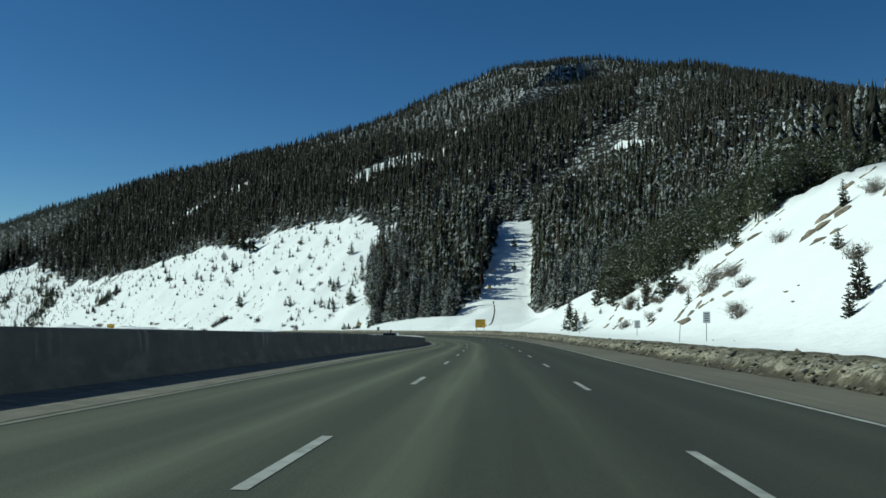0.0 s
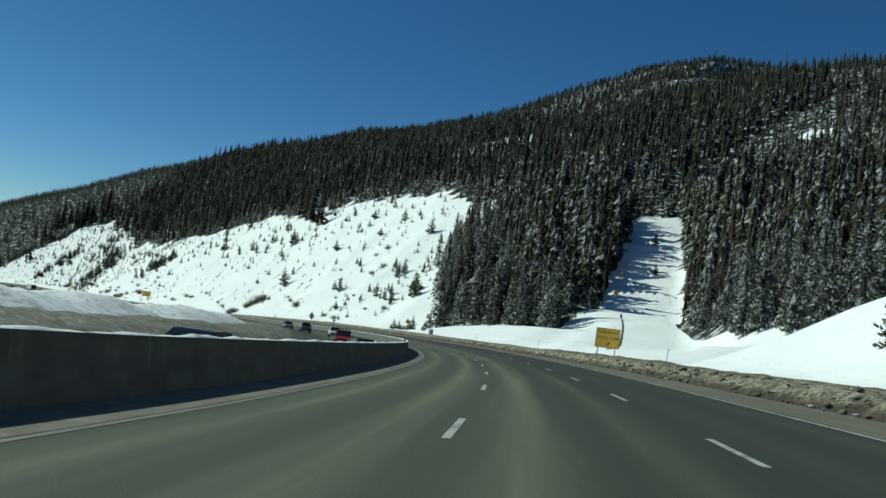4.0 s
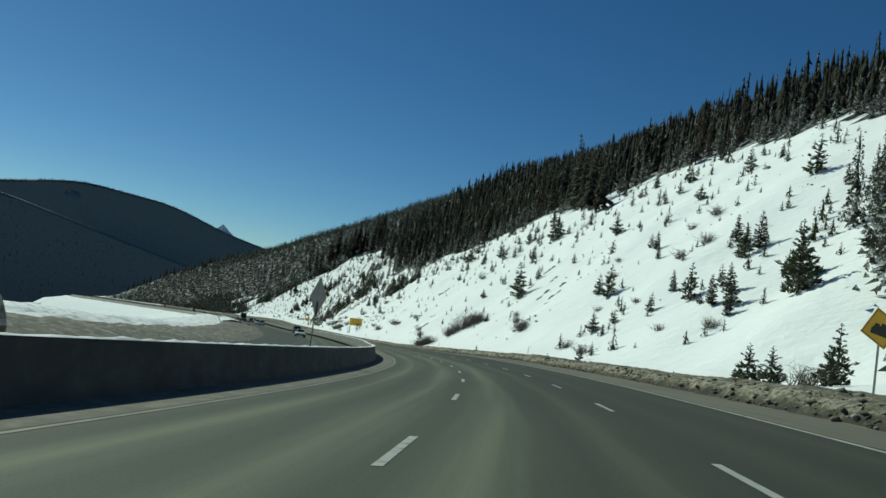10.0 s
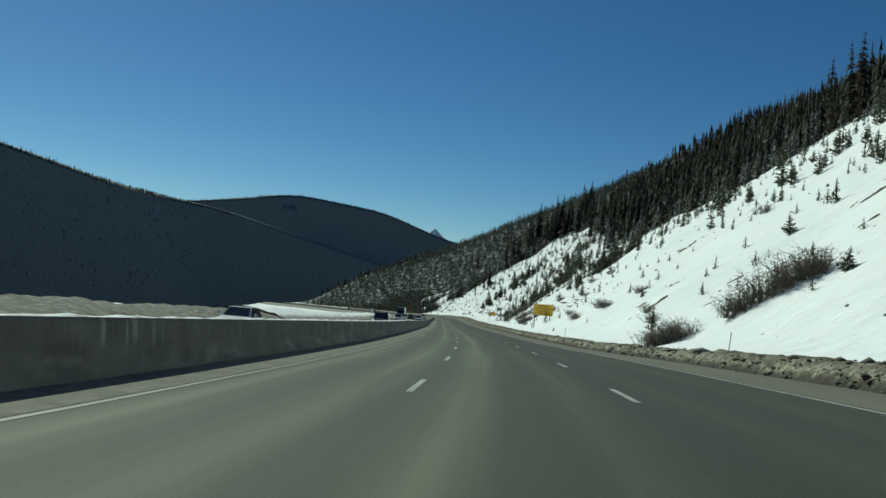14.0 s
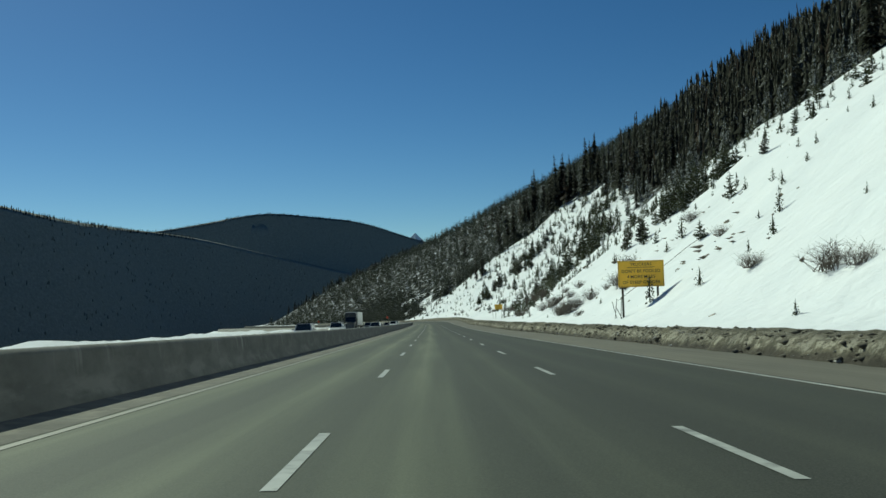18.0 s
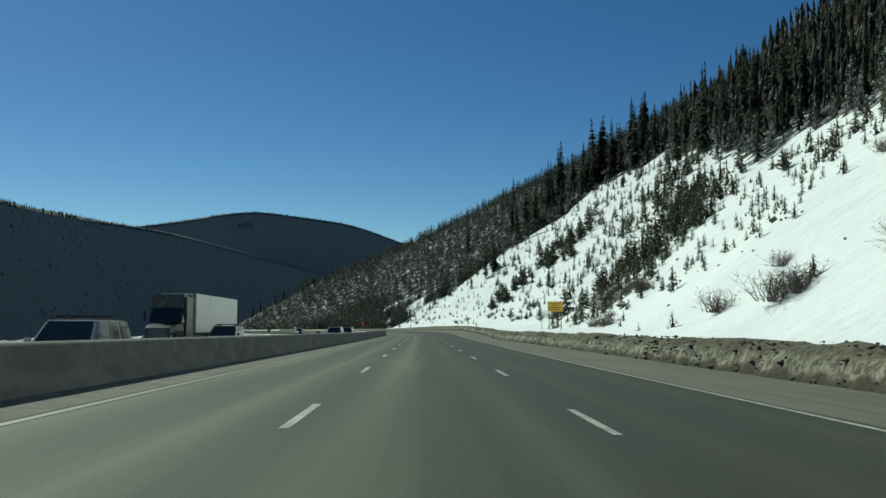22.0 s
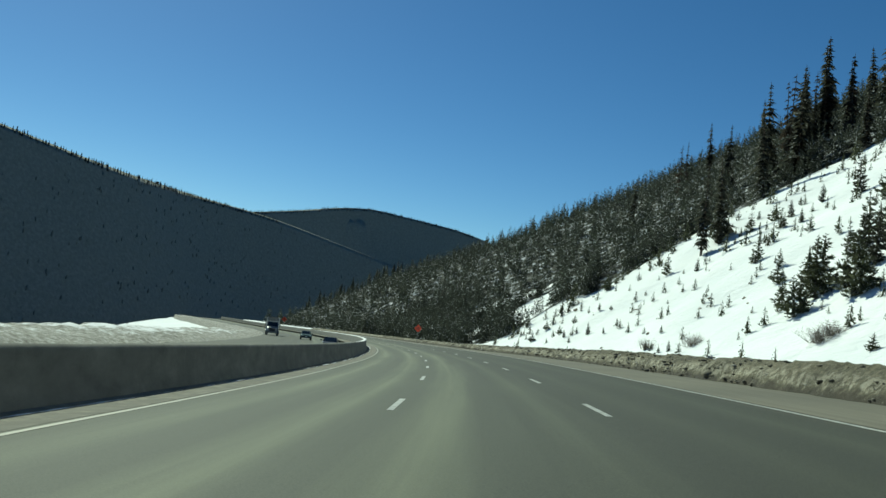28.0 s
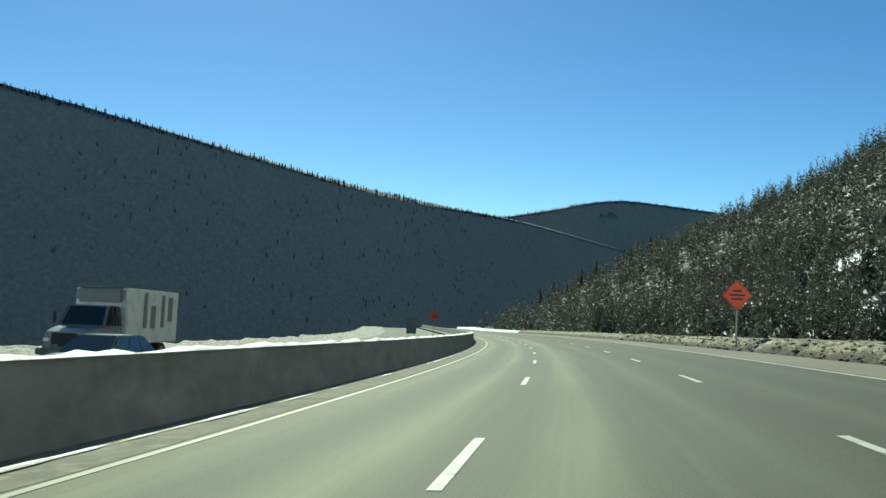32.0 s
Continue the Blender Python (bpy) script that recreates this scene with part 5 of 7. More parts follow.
# the dark crack that runs up through the snow above the shoulder
u = np.linspace(0, 1, 50)
for s0, s1, d0, d1, wide in ((633, 629, 20.2, 36.2, 0.12), (496, 492.5, 24.4, 31.5, 0.06)):
    q = [at(s0 + (s1 - s0) * u + 0.3 * wobble(u * 30, 0 * u, 7, 83), d0 + (d1 - d0) * u + off) for off in (-wide, 0.0, wide)]
    for k, lift in enumerate((-0.02, 0.06, -0.02)):
        q[k][:, 2] = land(q[k][:, 0], q[k][:, 1])[0] + lift
    tagged(new("snow_crack", mesh_of("snow_crack", np.stack(q, 1).reshape(-1, 3), sheet_faces(50, 3), GRAVEL)), "thin dark line of bared soil running up the snow slope", "furrow", kind="structure")

# stakes and delineators
STAKE = plain("stake_paint", (0.07, 0.06, 0.045), 0.8, vary=0.3)
for s_, d_, tall, lean in ((615, 19.2, 2.3, 7), (614.4, 19.3, 2.0, -14), (610.4, 18.8, 2.4, 3), (610.6, 19.0, 1.5, -26), (765, 17.6, 2.6, 1)):
    ob = tagged(new("marker_stake"), "dark wooden stake stuck in the snow", "stake", "stakes in the snow")
    ob.matrix_world = beside(s_, d_) @ pose(0, 0, 0, 0, lean, 0)
    part("shaft", box_bm(0.06, 0.05, tall + 0.4, (0, 0, tall / 2 - 0.2), 0.006), STAKE, ob)
for s_, d_ in ((74, 16.6), (240, 14.9), (277, 14.8), (400, 14.2), (455, 13.6), (520, 13.4), (185, 13.8)):
    ob = tagged(new("delineator_post"), "thin steel delineator with a white reflector in the verge", "post", "delineators")
    ob.matrix_world = beside(s_, d_) @ pose(0, 0, 0, 2, 3, 0)
    part("shaft", box_bm(0.05, 0.03, 1.9, (0, 0, 0.65), 0.004), STEEL, ob)
    part("reflector", box_bm(0.085, 0.012, 0.2, (0, -0.022, 1.45), 0.004), SIGN_WHITE, ob, "white reflector")
ob = empty("utility_box", beside(305, 13.4, 6), "weathered grey metal cabinet with an overhanging lid in the snow", "utility box")
part("body", box_bm(0.8, 0.6, 1.7, (0, 0, 0.55), 0.02), STEEL, ob)
part("lid", box_bm(1.12, 0.85, 0.07, (0, 0, 1.44), 0.015, turn=Matrix.Rotation(radians(-3), 3, "Y")), SIGN_BACK, ob, "flat overhanging lid")
part("door", box_bm(0.62, 0.02, 1.1, (0, -0.312, 0.65), 0.006), SIGN_BACK, ob)
for s_ in (180, 62):
    p = at(s_, wall_face(s_) - 0.33, 1.0)
    ob = tagged(new("wall_marker"), "short dark marker post on the median wall", "post", "wall markers")
    ob.matrix_world = pose(*p)
    part("shaft", box_bm(0.12, 0.1, 0.42, (0, 0, 0.2), 0.01), SIGN_BLACK, ob)
    part("reflector", box_bm(0.09, 0.012, 0.12, (0, -0.056, 0.3), 0.004), SIGN_YELLOW, ob, "yellow reflector")

# ---- rocks, shrubs and young trees on the slope ----
def rock_mesh(seed, name="rock"):
    r = random.Random(seed)
    bm = bmesh.new()
    bmesh.ops.create_icosphere(bm, subdivisions=3, radius=1.0)
    off = Vector((r.uniform(0, 50), r.uniform(0, 50), r.uniform(0, 50)))
    for v in bm.verts:
        n = noise.noise(v.co * 1.1 + off) * 0.55 + noise.noise(v.co * 2.7 + off) * 0.22
        cell = noise.cell_vector(v.co * 1.6 + off).x * 0.22
        v.co *= 1 + n + cell
        v.co.z *= 0.7
    for _ in range(9):  # split faces, as frost leaves them
        n = Vector((r.gauss(0, 1), r.gauss(0, 1), r.gauss(0, 1))).normalized()
        deep = r.uniform(0.42, 0.75)
        for v in bm.verts:
            out = v.co.dot(n) - deep
            if out > 0:
                v.co -= n * out * 0.92
    return bm


def ledge(s0, d0, s1, d1, wide, seed, label):
    """A tilted slab of rock that breaks through the snow between two places on the slope, the drift lying over its upper edge."""
    a, b = ground_at(s0, d0), ground_at(s1, d1)
    long_ = (b - a).normalized()
    across = long_.cross(Vector((0, 0, 1))).normalized()
    out = across.cross(long_).normalized()
    ob = empty("rock_ledge", Matrix.Translation((a + b) / 2 - out * wide * 0.10) @ Matrix((long_, -across, out)).transposed().to_4x4(), label, "rock", "rocks on the slope")
    r = random.Random(seed)
    size = (b - a).length / 2 + 0.35
    blocks = max(1, min(4, round(size / (wide * 0.9 + 0.3))))
    for k in range(blocks):  # broken into blocks along its length
        bm = rock_mesh(seed * 7 + k)
        u = (k + 0.5) / blocks * 2 - 1
        bmesh.ops.scale(bm, vec=(size / blocks * r.uniform(1.0, 1.35), wide * r.uniform(0.55, 0.85), wide * r.uniform(0.5, 0.75)), verts=bm.verts)
        bmesh.ops.rotate(bm, verts=bm.verts, matrix=Matrix.Rotation(r.uniform(-0.25, 0.25), 3, "Z"))
        bmesh.ops.translate(bm, vec=(u * size * 0.85, r.uniform(-0.2, 0.2) * wide, 0), verts=bm.verts)
        part("rock", bm, ROCK, ob)


CUT_LEDGES = ((126, 38, 122, 42, 1.1), (124, 36, 123, 37, 0.5), (126, 34, 124, 35, 0.35), (117, 31, 115, 32, 0.5), (112, 26, 118, 30, 0.42), (108, 27, 110, 29, 0.7), (128, 43, 128, 45, 0.4), (125, 44, 124, 44, 0.3), (135, 37, 137, 39, 0.32), (115, 35, 113, 36, 0.3),
              (146, 25, 149, 27, 0.55), (150, 27, 152, 28.5, 0.5), (153, 29, 155, 30.5, 0.45), (141, 25, 143, 26.5, 0.5), (144, 27, 146, 28.5, 0.6), (144, 33, 145, 35, 0.7), (125, 26, 128, 28, 0.5), (113, 33, 112, 34, 0.8), (111, 34, 111, 35, 0.6), (124, 45, 123, 46, 0.4), (101, 29, 100, 30, 0.7))
MORE_LEDGES = ((107, 28, 104, 29, 0.6), (96, 36, 92, 40, 1.3), (99, 39, 96, 42, 1.0), (90, 35, 87, 37, 0.9), (88, 41, 84, 44, 1.1), (104, 45, 101, 48, 0.7))
SLOPE_LEDGES = ((516, 23.4, 515, 25.2, 0.55), (528, 25, 527.5, 25.6, 0.4), (528, 29, 526, 31, 0.3), (501.4, 28.6, 500.6, 29.6, 0.3), (521, 21.8, 520.6, 22.4, 0.4), (501, 26.6, 500.8, 27.2, 0.22), (463.3, 35.6, 467, 39.8, 0.9), (475.3, 42.9, 475.8, 45.2, 0.9), (487.9, 46.2, 489.2, 49.4, 0.6), (457.7, 36.7, 458.3, 39, 0.9), (463.2, 40.6, 464.1, 42.2, 0.6), (483.4, 41.1, 484.5, 42.7, 0.5))
UPPER_LEDGES = ((500.1, 42.4, 500.9, 45.5, 0.45), (487.6, 36.1, 486.9, 37.3, 0.25), (474.3, 33.4, 476.4, 35.2, 0.35), (558.9, 38.2, 571.5, 45.7, 0.4), (570.3, 46, 562.8, 46.3, 0.25), (566, 52.8, 569, 55.5, 0.25), (553, 52.1, 553.2, 54.4, 0.4), (486.5, 43.8, 487.8, 45.1, 0.4), (517, 45.3, 515.9, 46, 0.25), (486.9, 40.8, 488.8, 42, 0.3), (501.2, 41.7, 502.1, 42.9, 0.25), (455, 34.6, 454.1, 35.1, 0.3))
for k, (s0, d0, s1, d1, wide) in enumerate(CUT_LEDGES + MORE_LEDGES + SLOPE_LEDGES + UPPER_LEDGES):
    ledge(s0, d0, s1, d1, wide, 60 + k, "brown rock ledge breaking through the snow slope" if wide > 0.6 else "thin dark rock rib half buried in snow")


def shrub_bm(seed, twigs=70):
    """A leafless bush: thin bent twigs fanning out of one root, with finer ones at their tips."""
    r = random.Random(seed)
    bm = bmesh.new()

    def twig(a, b, wide):
        side = (b - a).cross(Vector((r.uniform(-1, 1), r.uniform(-1, 1), r.uniform(-1, 1)))).normalized() * wide
        other_ = (b - a).cross(side).normalized() * wide
        v = [bm.verts.new(a + side), bm.verts.new(a - side * 0.5 + other_), bm.verts.new(a - side * 0.5 - other_), bm.verts.new(b)]
        for i, j in ((0, 1), (1, 2), (2, 0)):
            bm.faces.new((v[i], v[j], v[3]))

    for _ in range(twigs):
        a, tilt, size = r.uniform(0, 6.28), abs(r.gauss(0, 0.55)), r.uniform(0.55, 1.1)
        root = Vector((r.gauss(0, 0.18), r.gauss(0, 0.18), -0.05))
        tip = root + Vector((math.cos(a) * math.sin(tilt), math.sin(a) * math.sin(tilt), math.cos(tilt))) * size
        twig(root, tip, 0.012)
        for _ in range(5):
            p = root.lerp(tip, r.uniform(0.3, 0.95))
            twig(p, p + Vector((r.gauss(0, 0.16), r.gauss(0, 0.16), abs(r.gauss(0.12, 0.1)))), 0.006)
    return bm


SHRUBS = []
for k in range(4):
    ob = tagged(part("shrub", shrub_bm(300 + k), TWIG, None), "bare brown leafless shrub poking through the snow", "shrub", "shrubs on the slope")
    SHRUBS.append(ob)


def pine_bm(seed, layers, boughs, slim):
    """The crown of a young pine: upswept tufts in loose whorls."""
    r = np.random.default_rng(seed)
    bm = bmesh.new()
    for i in range(layers):
        u = i / (layers - 1)
        reach = slim * (1 - u) ** 0.7 * r.uniform(0.65, 1.25) + 0.03
        n = max(4, int(boughs * (1.1 - 0.6 * u)))
        a0 = r.uniform(0, 6.28)
        for b in range(n):
            a = a0 + 6.283 * b / n + r.normal() * 0.25
            L = reach * r.uniform(0.6, 1.2)
            z = min(0.97, 0.06 + 0.88 * u + r.uniform(-0.6, 0.6) / layers)
            lift = L * r.uniform(-0.1, 0.6)
            way = Vector((math.cos(a), math.sin(a), 0))
            cross = Vector((-math.sin(a), math.cos(a), 0))
            root, tip = Vector((0, 0, z)), way * L + Vector((0, 0, z + lift))
            for q in (0.35, 0.6, 0.85, 1.0):
                p = root.lerp(tip, q)
                size = L * (0.40 if q < 1 else 0.30) + 0.015
                for _ in range(3):
                    t = way * r.uniform(0.2, 1.0) + cross * r.uniform(-1, 1) + Vector((0, 0, r.uniform(-0.25, 0.9)))
                    t = t.normalized() * size * r.uniform(0.7, 1.1)
                    w = t.cross(Vector((r.normal(), r.normal(), r.normal()))).normalized() * size * 0.28
                    bm.faces.new([bm.verts.new(p - w), bm.verts.new(p + w), bm.verts.new(p + t)])
    return bm


PINES = []
for k, (layers, boughs, slim, name, label) in enumerate(((11, 6, 0.22, "young_pine", "small green young pine growing out of the snow slope"), (13, 6, 0.18, "young_pine", "slender young pine dusted with snow on the slope"),
                                                        (12, 7, 0.25, "young_pine", "bushy young pine standing on the snow slope"), (17, 7, 0.155, "young_spruce", "narrow dark young spruce on the snow slope"))):
    ob = tagged(new(name), label, "tree", "young trees on the slope")
    part("trunk", rod_bm(0.018, 1.0, 6, (0, 0, 0.42), top=0.004), BARK, ob)
    crown = pine_bm(500 + k, layers, boughs, slim)
    v, f = skirt_shape(520 + k, layers * 2, 4, slim * 0.30, 0.7)  # the dense inside of the crown
    made = [crown.verts.new(tuple(q)) for q in v * (1, 1, 0.95) + (0, 0, 0.03)]
    for t in f:
        crown.faces.new([made[int(i)] for i in t])
    part("crown", crown, SPRUCE if k == 3 else PINE, ob)
    PINES.append(ob)

SPIRES = []
for k in range(3):
    ob = tagged(new("tall_spruce"), "tall narrow spruce rising above the edge of the wood", "tree", "tall spruces")
    part("trunk", rod_bm(0.013, 1.0, 7, (0, 0, 0.47), top=0.002), BARK, ob)
    v, f = conifer_shape(80 + k, 28, 7, 0.098 + 0.012 * k, 0.32)
    me = mesh_of("crown", v, f, SPRUCE)
    crown = new("crown", me)
    crown.parent = ob
    SPIRES.append(ob)

SNAGS = []
for k in range(3):
    ob = tagged(new("dead_spruce"), "tall grey-brown dead spruce with thin bare branches", "tree", "dead spruces")
    part("trunk", rod_bm(0.011, 1.0, 7, (0, 0, 0.47), top=0.002), BARK, ob)
    v, f = conifer_shape(90 + k, 18, 5, 0.07 + 0.015 * k, 0.6)
    crown = new("crown", mesh_of("crown", v, f, DEAD))
    crown.parent = ob
    SNAGS.append(ob)

rng = np.random.default_rng(77)
used = {}


def set_down(kinds, s_, d_, high, sink=0.06, flat=1.0):
    """A copy of one of the kinds at s, d; the first use of each kind takes the original."""
    k = int(rng.integers(0, len(kinds)))
    p = ground_at(s_, d_)
    m = Matrix.LocRotScale((p.x, p.y, p.z - sink * high), Euler((rng.normal() * 0.04, rng.normal() * 0.04, rng.uniform(0, 6.28))), (high * flat, high * flat, high))
    ob = kinds[k]
    if ob.name in used:
        copy_thing(ob, m)
    else:
        used[ob.name] = (ob, m)


PINE_SPOTS_A = ((370, 127, 7), (344, 101, 4), (57, 23.7, 2.6), (59, 25.3, 4.2), (74, 38, 3.2), (80, 33, 2.2), (84, 44, 4), (92, 50, 4.5), (96, 41, 3.6), (105, 53, 4), (108, 48, 3.4), (118, 30, 2.4), (120, 56, 4.2), (122, 60, 4.6), (126, 40, 3), (128, 47, 3.5))
PINE_SPOTS_H = ((157, 30, 3.4), (147, 30, 2.4), (143, 30, 2.3), (144, 32, 4.1), (142, 31, 3.7), (148, 33, 4), (139, 34, 5.5), (138, 33, 4.4), (140, 38, 2.5), (156, 33, 4.7), (159, 33, 3.9), (156, 35, 4.1), (147, 37, 4.3), (153, 38, 4.6), (144, 38, 3.5), (141, 39, 3.4), (172, 34, 5.6), (178, 36, 6.6), (159, 22, 4.5), (154, 22, 4.3), (159, 25, 2.8), (163, 22, 2.9), (159, 28, 1.5), (150, 40, 5.5), (146, 41, 6), (152, 42, 6.5), (158, 38, 6), (162, 37, 6), (167, 37, 6.5))
PINE_SPOTS_B = ((162, 24, 3.8), (168, 34, 3), (172, 25.5, 4.4), (177, 27, 4.5), (185, 39, 6), (330, 20, 2), (334, 22, 3), (338, 25, 4.6), (340, 20, 2.6), (345, 23, 4.4), (350, 21, 3), (356, 22, 3.6), (383, 40.5, 9.5), (388, 44, 7), (389, 35.5, 3.6), (391, 36.8, 4.8), (394, 36, 4.4), (395, 38.6, 4.4), (397, 35.8, 1.8), (402, 36.8, 5.8), (406, 33, 3.1), (409, 37.7, 3.6), (415, 28.4, 3.6), (415, 50.7, 5.1), (427, 71.8, 8), (429, 35.9, 6.2))
PINE_SPOTS_C = ((433, 36, 4.2), (433, 46.6, 2.9), (446, 51.6, 3.2), (461, 50.5, 3.5), (462, 70.6, 4.2), (479, 59.7, 5.3), (483, 73.8, 3), (485, 78.7, 4.1), (490, 84, 5), (517, 89.4, 4.5), (519, 85.5, 3.4), (522, 55.5, 4.2), (528, 57.8, 4.4), (538, 79.3, 3.6), (548, 72.5, 6.2), (550, 52.9, 2.5), (553, 68.2, 3.8), (480.4, 37.6, 9), (477, 36.7, 3.9), (485.8, 42.1, 2.3), (487.1, 44.4, 3.5), (489.6, 50.3, 1.6), (514.4, 64.8, 1.9), (535.1, 70.8, 3.4))
PINE_SPOTS_I = ((477.8, 49.3, 2.8), (561.5, 56.1, 2.6), (579.8, 64.8, 7.1), (567.5, 61.7, 5.4), (555.7, 61.6, 4.4), (563.2, 65.7, 3.9), (569, 71, 6.1), (569.2, 72.9, 4.1), (559.4, 71.8, 3.2), (596.4, 57.9, 3.9), (562.7, 47.5, 2.3), (597.2, 64.5, 3.1), (649.5, 76.9, 5.8), (575, 81.7, 7), (537.3, 67.1, 6.2), (538.9, 69.4, 5.7), (524.8, 73.1, 3.2), (445.9, 28.5, 1.3), (677.5, 70.9, 3.4), (681.6, 74.9, 3.4), (668.6, 75.2, 2.9), (672.4, 65.8, 3.1))
PINE_SPOTS_D = ((578, 50, 2.9), (592, 62.7, 3.6), (621, 66.2, 6.7), (641, 62.1, 4.4), (646, 43.9, 4.4), (647, 70.7, 4), (650, 91.9, 8.4), (652, 69, 4.1), (658, 53.9, 4.1), (671, 86, 7.7), (761, 31.2, 1.9), (765, 29.4, 2.3), (777, 37.6, 3.5), (785, 28.5, 1.3), (788, 46.1, 2.1), (789, 43.4, 2.4), (793, 42.2, 2.5), (801, 44.5, 4.1), (802, 41.7, 8.6))
PINE_SPOTS_E = ((804, 55.3, 7.4), (805, 36.5, 3.2), (805, 47, 10.5), (806, 45.2, 5.2), (809, 37.3, 6.2), (809, 42.1, 6.7), (809, 43.4, 4.4), (809, 56.5, 9.2), (814, 37.4, 5.4), (815, 34.6, 4), (815, 54.9, 9.1), (818, 45, 3.1), (821, 32.1, 6.7), (822, 60.8, 8.6), (827, 31.5, 3.8), (839, 30.7, 3.5))
PINE_SPOTS_F = ((904, 25.1, 1.3), (908, 25.6, 1.4), (910, 25.3, 0.9), (913, 25.5, 1.2), (915, 25.6, 1.2))
PINE_SPOTS_G = ((919, 28.9, 1.1), (924, 28.7, 1), (939, 28.6, 1.1), (946, 28.8, 2.1), (948, 26.5, 1.2), (948, 38.3, 1), (951, 28.7, 1.3), (952, 34.4, 1), (952, 43.4, 3.9), (953, 27.3, 1.5), (953, 52.5, 5), (955, 33.6, 1.6), (955, 53.7, 8.2), (958, 28.2, 1.8), (960, 27.8, 1.4), (960, 31.3, 1.6), (969, 26.9, 2))
RISE_SPOTS = ((168, 30.2, 5.3), (169, 33.1, 6.7), (161, 30.8, 6.6), (165, 35, 8.3), (159, 32.3, 7), (182, 41.6, 8.6), (183, 44.4, 9.5), (181, 38.1, 7), (184, 47.3, 11), (193, 49, 9.8), (178, 34.3, 6), (177, 41.9, 9.6))
CLUMP_SPOTS_A = ((897, 51, 7.5), (894, 51, 7.3), (903, 53, 5), (888, 48, 5.4), (901, 50, 4.9), (897, 50, 5.1), (901, 49, 4.5), (887, 49, 4.3), (890, 53, 3), (921, 58, 4.4), (899, 46, 4), (902, 45, 5.7), (905, 45, 5.9), (894, 42, 5.7), (897, 42, 5), (896, 40, 5.4), (898, 40, 5.5), (891, 35, 6.1), (898, 36, 6), (897, 35, 6.1), (895, 32, 3.9), (926, 51, 2.5), (939, 55, 2.4), (926, 44, 3.4), (917, 42, 2.3), (910, 38, 2.6), (889, 43, 2.1), (895, 45, 2.3))
CLUMP_SPOTS_B = ((865, 40, 4.6), (861, 40, 4), (873, 40, 3.3), (879, 39, 1), (879, 36, 1.6), (879, 38, 1.6), (883, 35, 1.7), (863, 29, 3.3), (872, 32, 0.9), (878, 31, 1.2), (873, 29, 1.5), (871, 29, 0.9), (876, 28, 1.4), (866, 34, 2.7), (865, 33, 1.3), (861, 31, 1.6), (856, 32, 2.6), (857, 33, 1.4), (854, 33, 2.7), (855, 33, 1.4), (851, 29, 1.7), (846, 29, 2.1), (845, 29, 1.3), (846, 30, 2.1), (845, 30, 1.7), (850, 30, 1.3), (854, 34, 1.8), (860, 38, 1), (863, 38, 0.8), (849, 33, 1.5))
CLUMP_SPOTS_C = ((897, 59, 7.2), (893, 57, 6.2), (898, 65, 7.8), (893, 60, 7), (892, 63, 5), (910, 73, 5.6), (934, 97, 4.6), (926, 92, 4.3), (905, 57, 6.4), (902, 57, 5), (909, 63, 4.5), (906, 56, 4.3), (918, 62, 2.4), (898, 59, 2.8), (896, 61, 4), (886, 53, 3.6), (878, 51, 5.2), (876, 51, 4.4), (878, 49, 3.9))
CLUMP_SPOTS_D = ((697, 55, 8), (692, 54, 7.7), (700, 58, 6.2), (701, 56, 5.8), (696, 57, 4), (676, 46, 3.2), (705, 65, 6), (696, 61, 6.3), (693, 60, 6.6), (697, 60, 4.4), (694, 50, 6.2), (698, 52, 6), (691, 50, 6), (694, 49, 6.2), (712, 54, 7.2), (734, 64, 5.3), (714, 53, 3.7), (698, 47, 4), (692, 42, 5.3), (692, 43, 4.5), (686, 41, 3.6), (697, 44, 4), (666, 38, 2.3), (695, 40, 4.5), (701, 41, 3.3), (717, 46, 3.7), (758, 58, 4.3), (789, 65, 4.3), (829, 76, 3.5), (832, 71, 3.5))
for s_, d_, high in CLUMP_SPOTS_A + CLUMP_SPOTS_C + CLUMP_SPOTS_D:  # dense clumps of dark, bushy pines on the slope
    set_down(PINES, s_, d_, high * 1.05, 0.05)
    if high > 5.8:
        set_down(PINES, s_ + float(rng.normal() * 2.0), d_ + float(rng.normal() * 2.0), high * float(rng.uniform(0.5, 0.85)), 0.05)
for s_, d_, high in RISE_SPOTS + PINE_SPOTS_A + PINE_SPOTS_B + PINE_SPOTS_C + PINE_SPOTS_I + PINE_SPOTS_D + PINE_SPOTS_E + PINE_SPOTS_F + PINE_SPOTS_G + PINE_SPOTS_H + CLUMP_SPOTS_B:
    set_down(PINES, s_, d_, high)
SPIRE_SPOTS_A = ((343, 42, 22), (347, 47, 24), (352, 40, 25), (356, 45, 26), (360, 52, 24), (545, 86, 21), (548, 85, 16), (561, 88, 25), (566, 90, 25), (576, 92, 27), (592, 96, 28), (602, 102, 30), (630, 102, 25), (660, 118, 30), (679, 118, 28), (700, 96, 22), (730, 92, 20), (795, 88, 16))
SPIRE_SPOTS_C = ((1007, 114, 30), (1005, 112, 25), (1006, 106, 24), (1007, 121, 17.6), (1005, 126, 18.5), (987, 112, 20.2), (969, 100, 15.7), (975, 110, 27), (970, 104, 19.4), (964, 102, 20.9), (969, 109, 25.2), (969, 110, 27.1), (971, 117, 23.6), (970, 115, 19.1), (969, 118, 19.8), (977, 130, 24.9), (975, 128, 19.2), (977, 132, 20.3), (972, 132, 24.4), (971, 133, 25), (969, 128, 19.4), (961, 124, 19.8), (958, 122, 17.9), (970, 113, 16.1), (965, 104, 18.9), (971, 103, 15.9), (998, 101, 15.5))
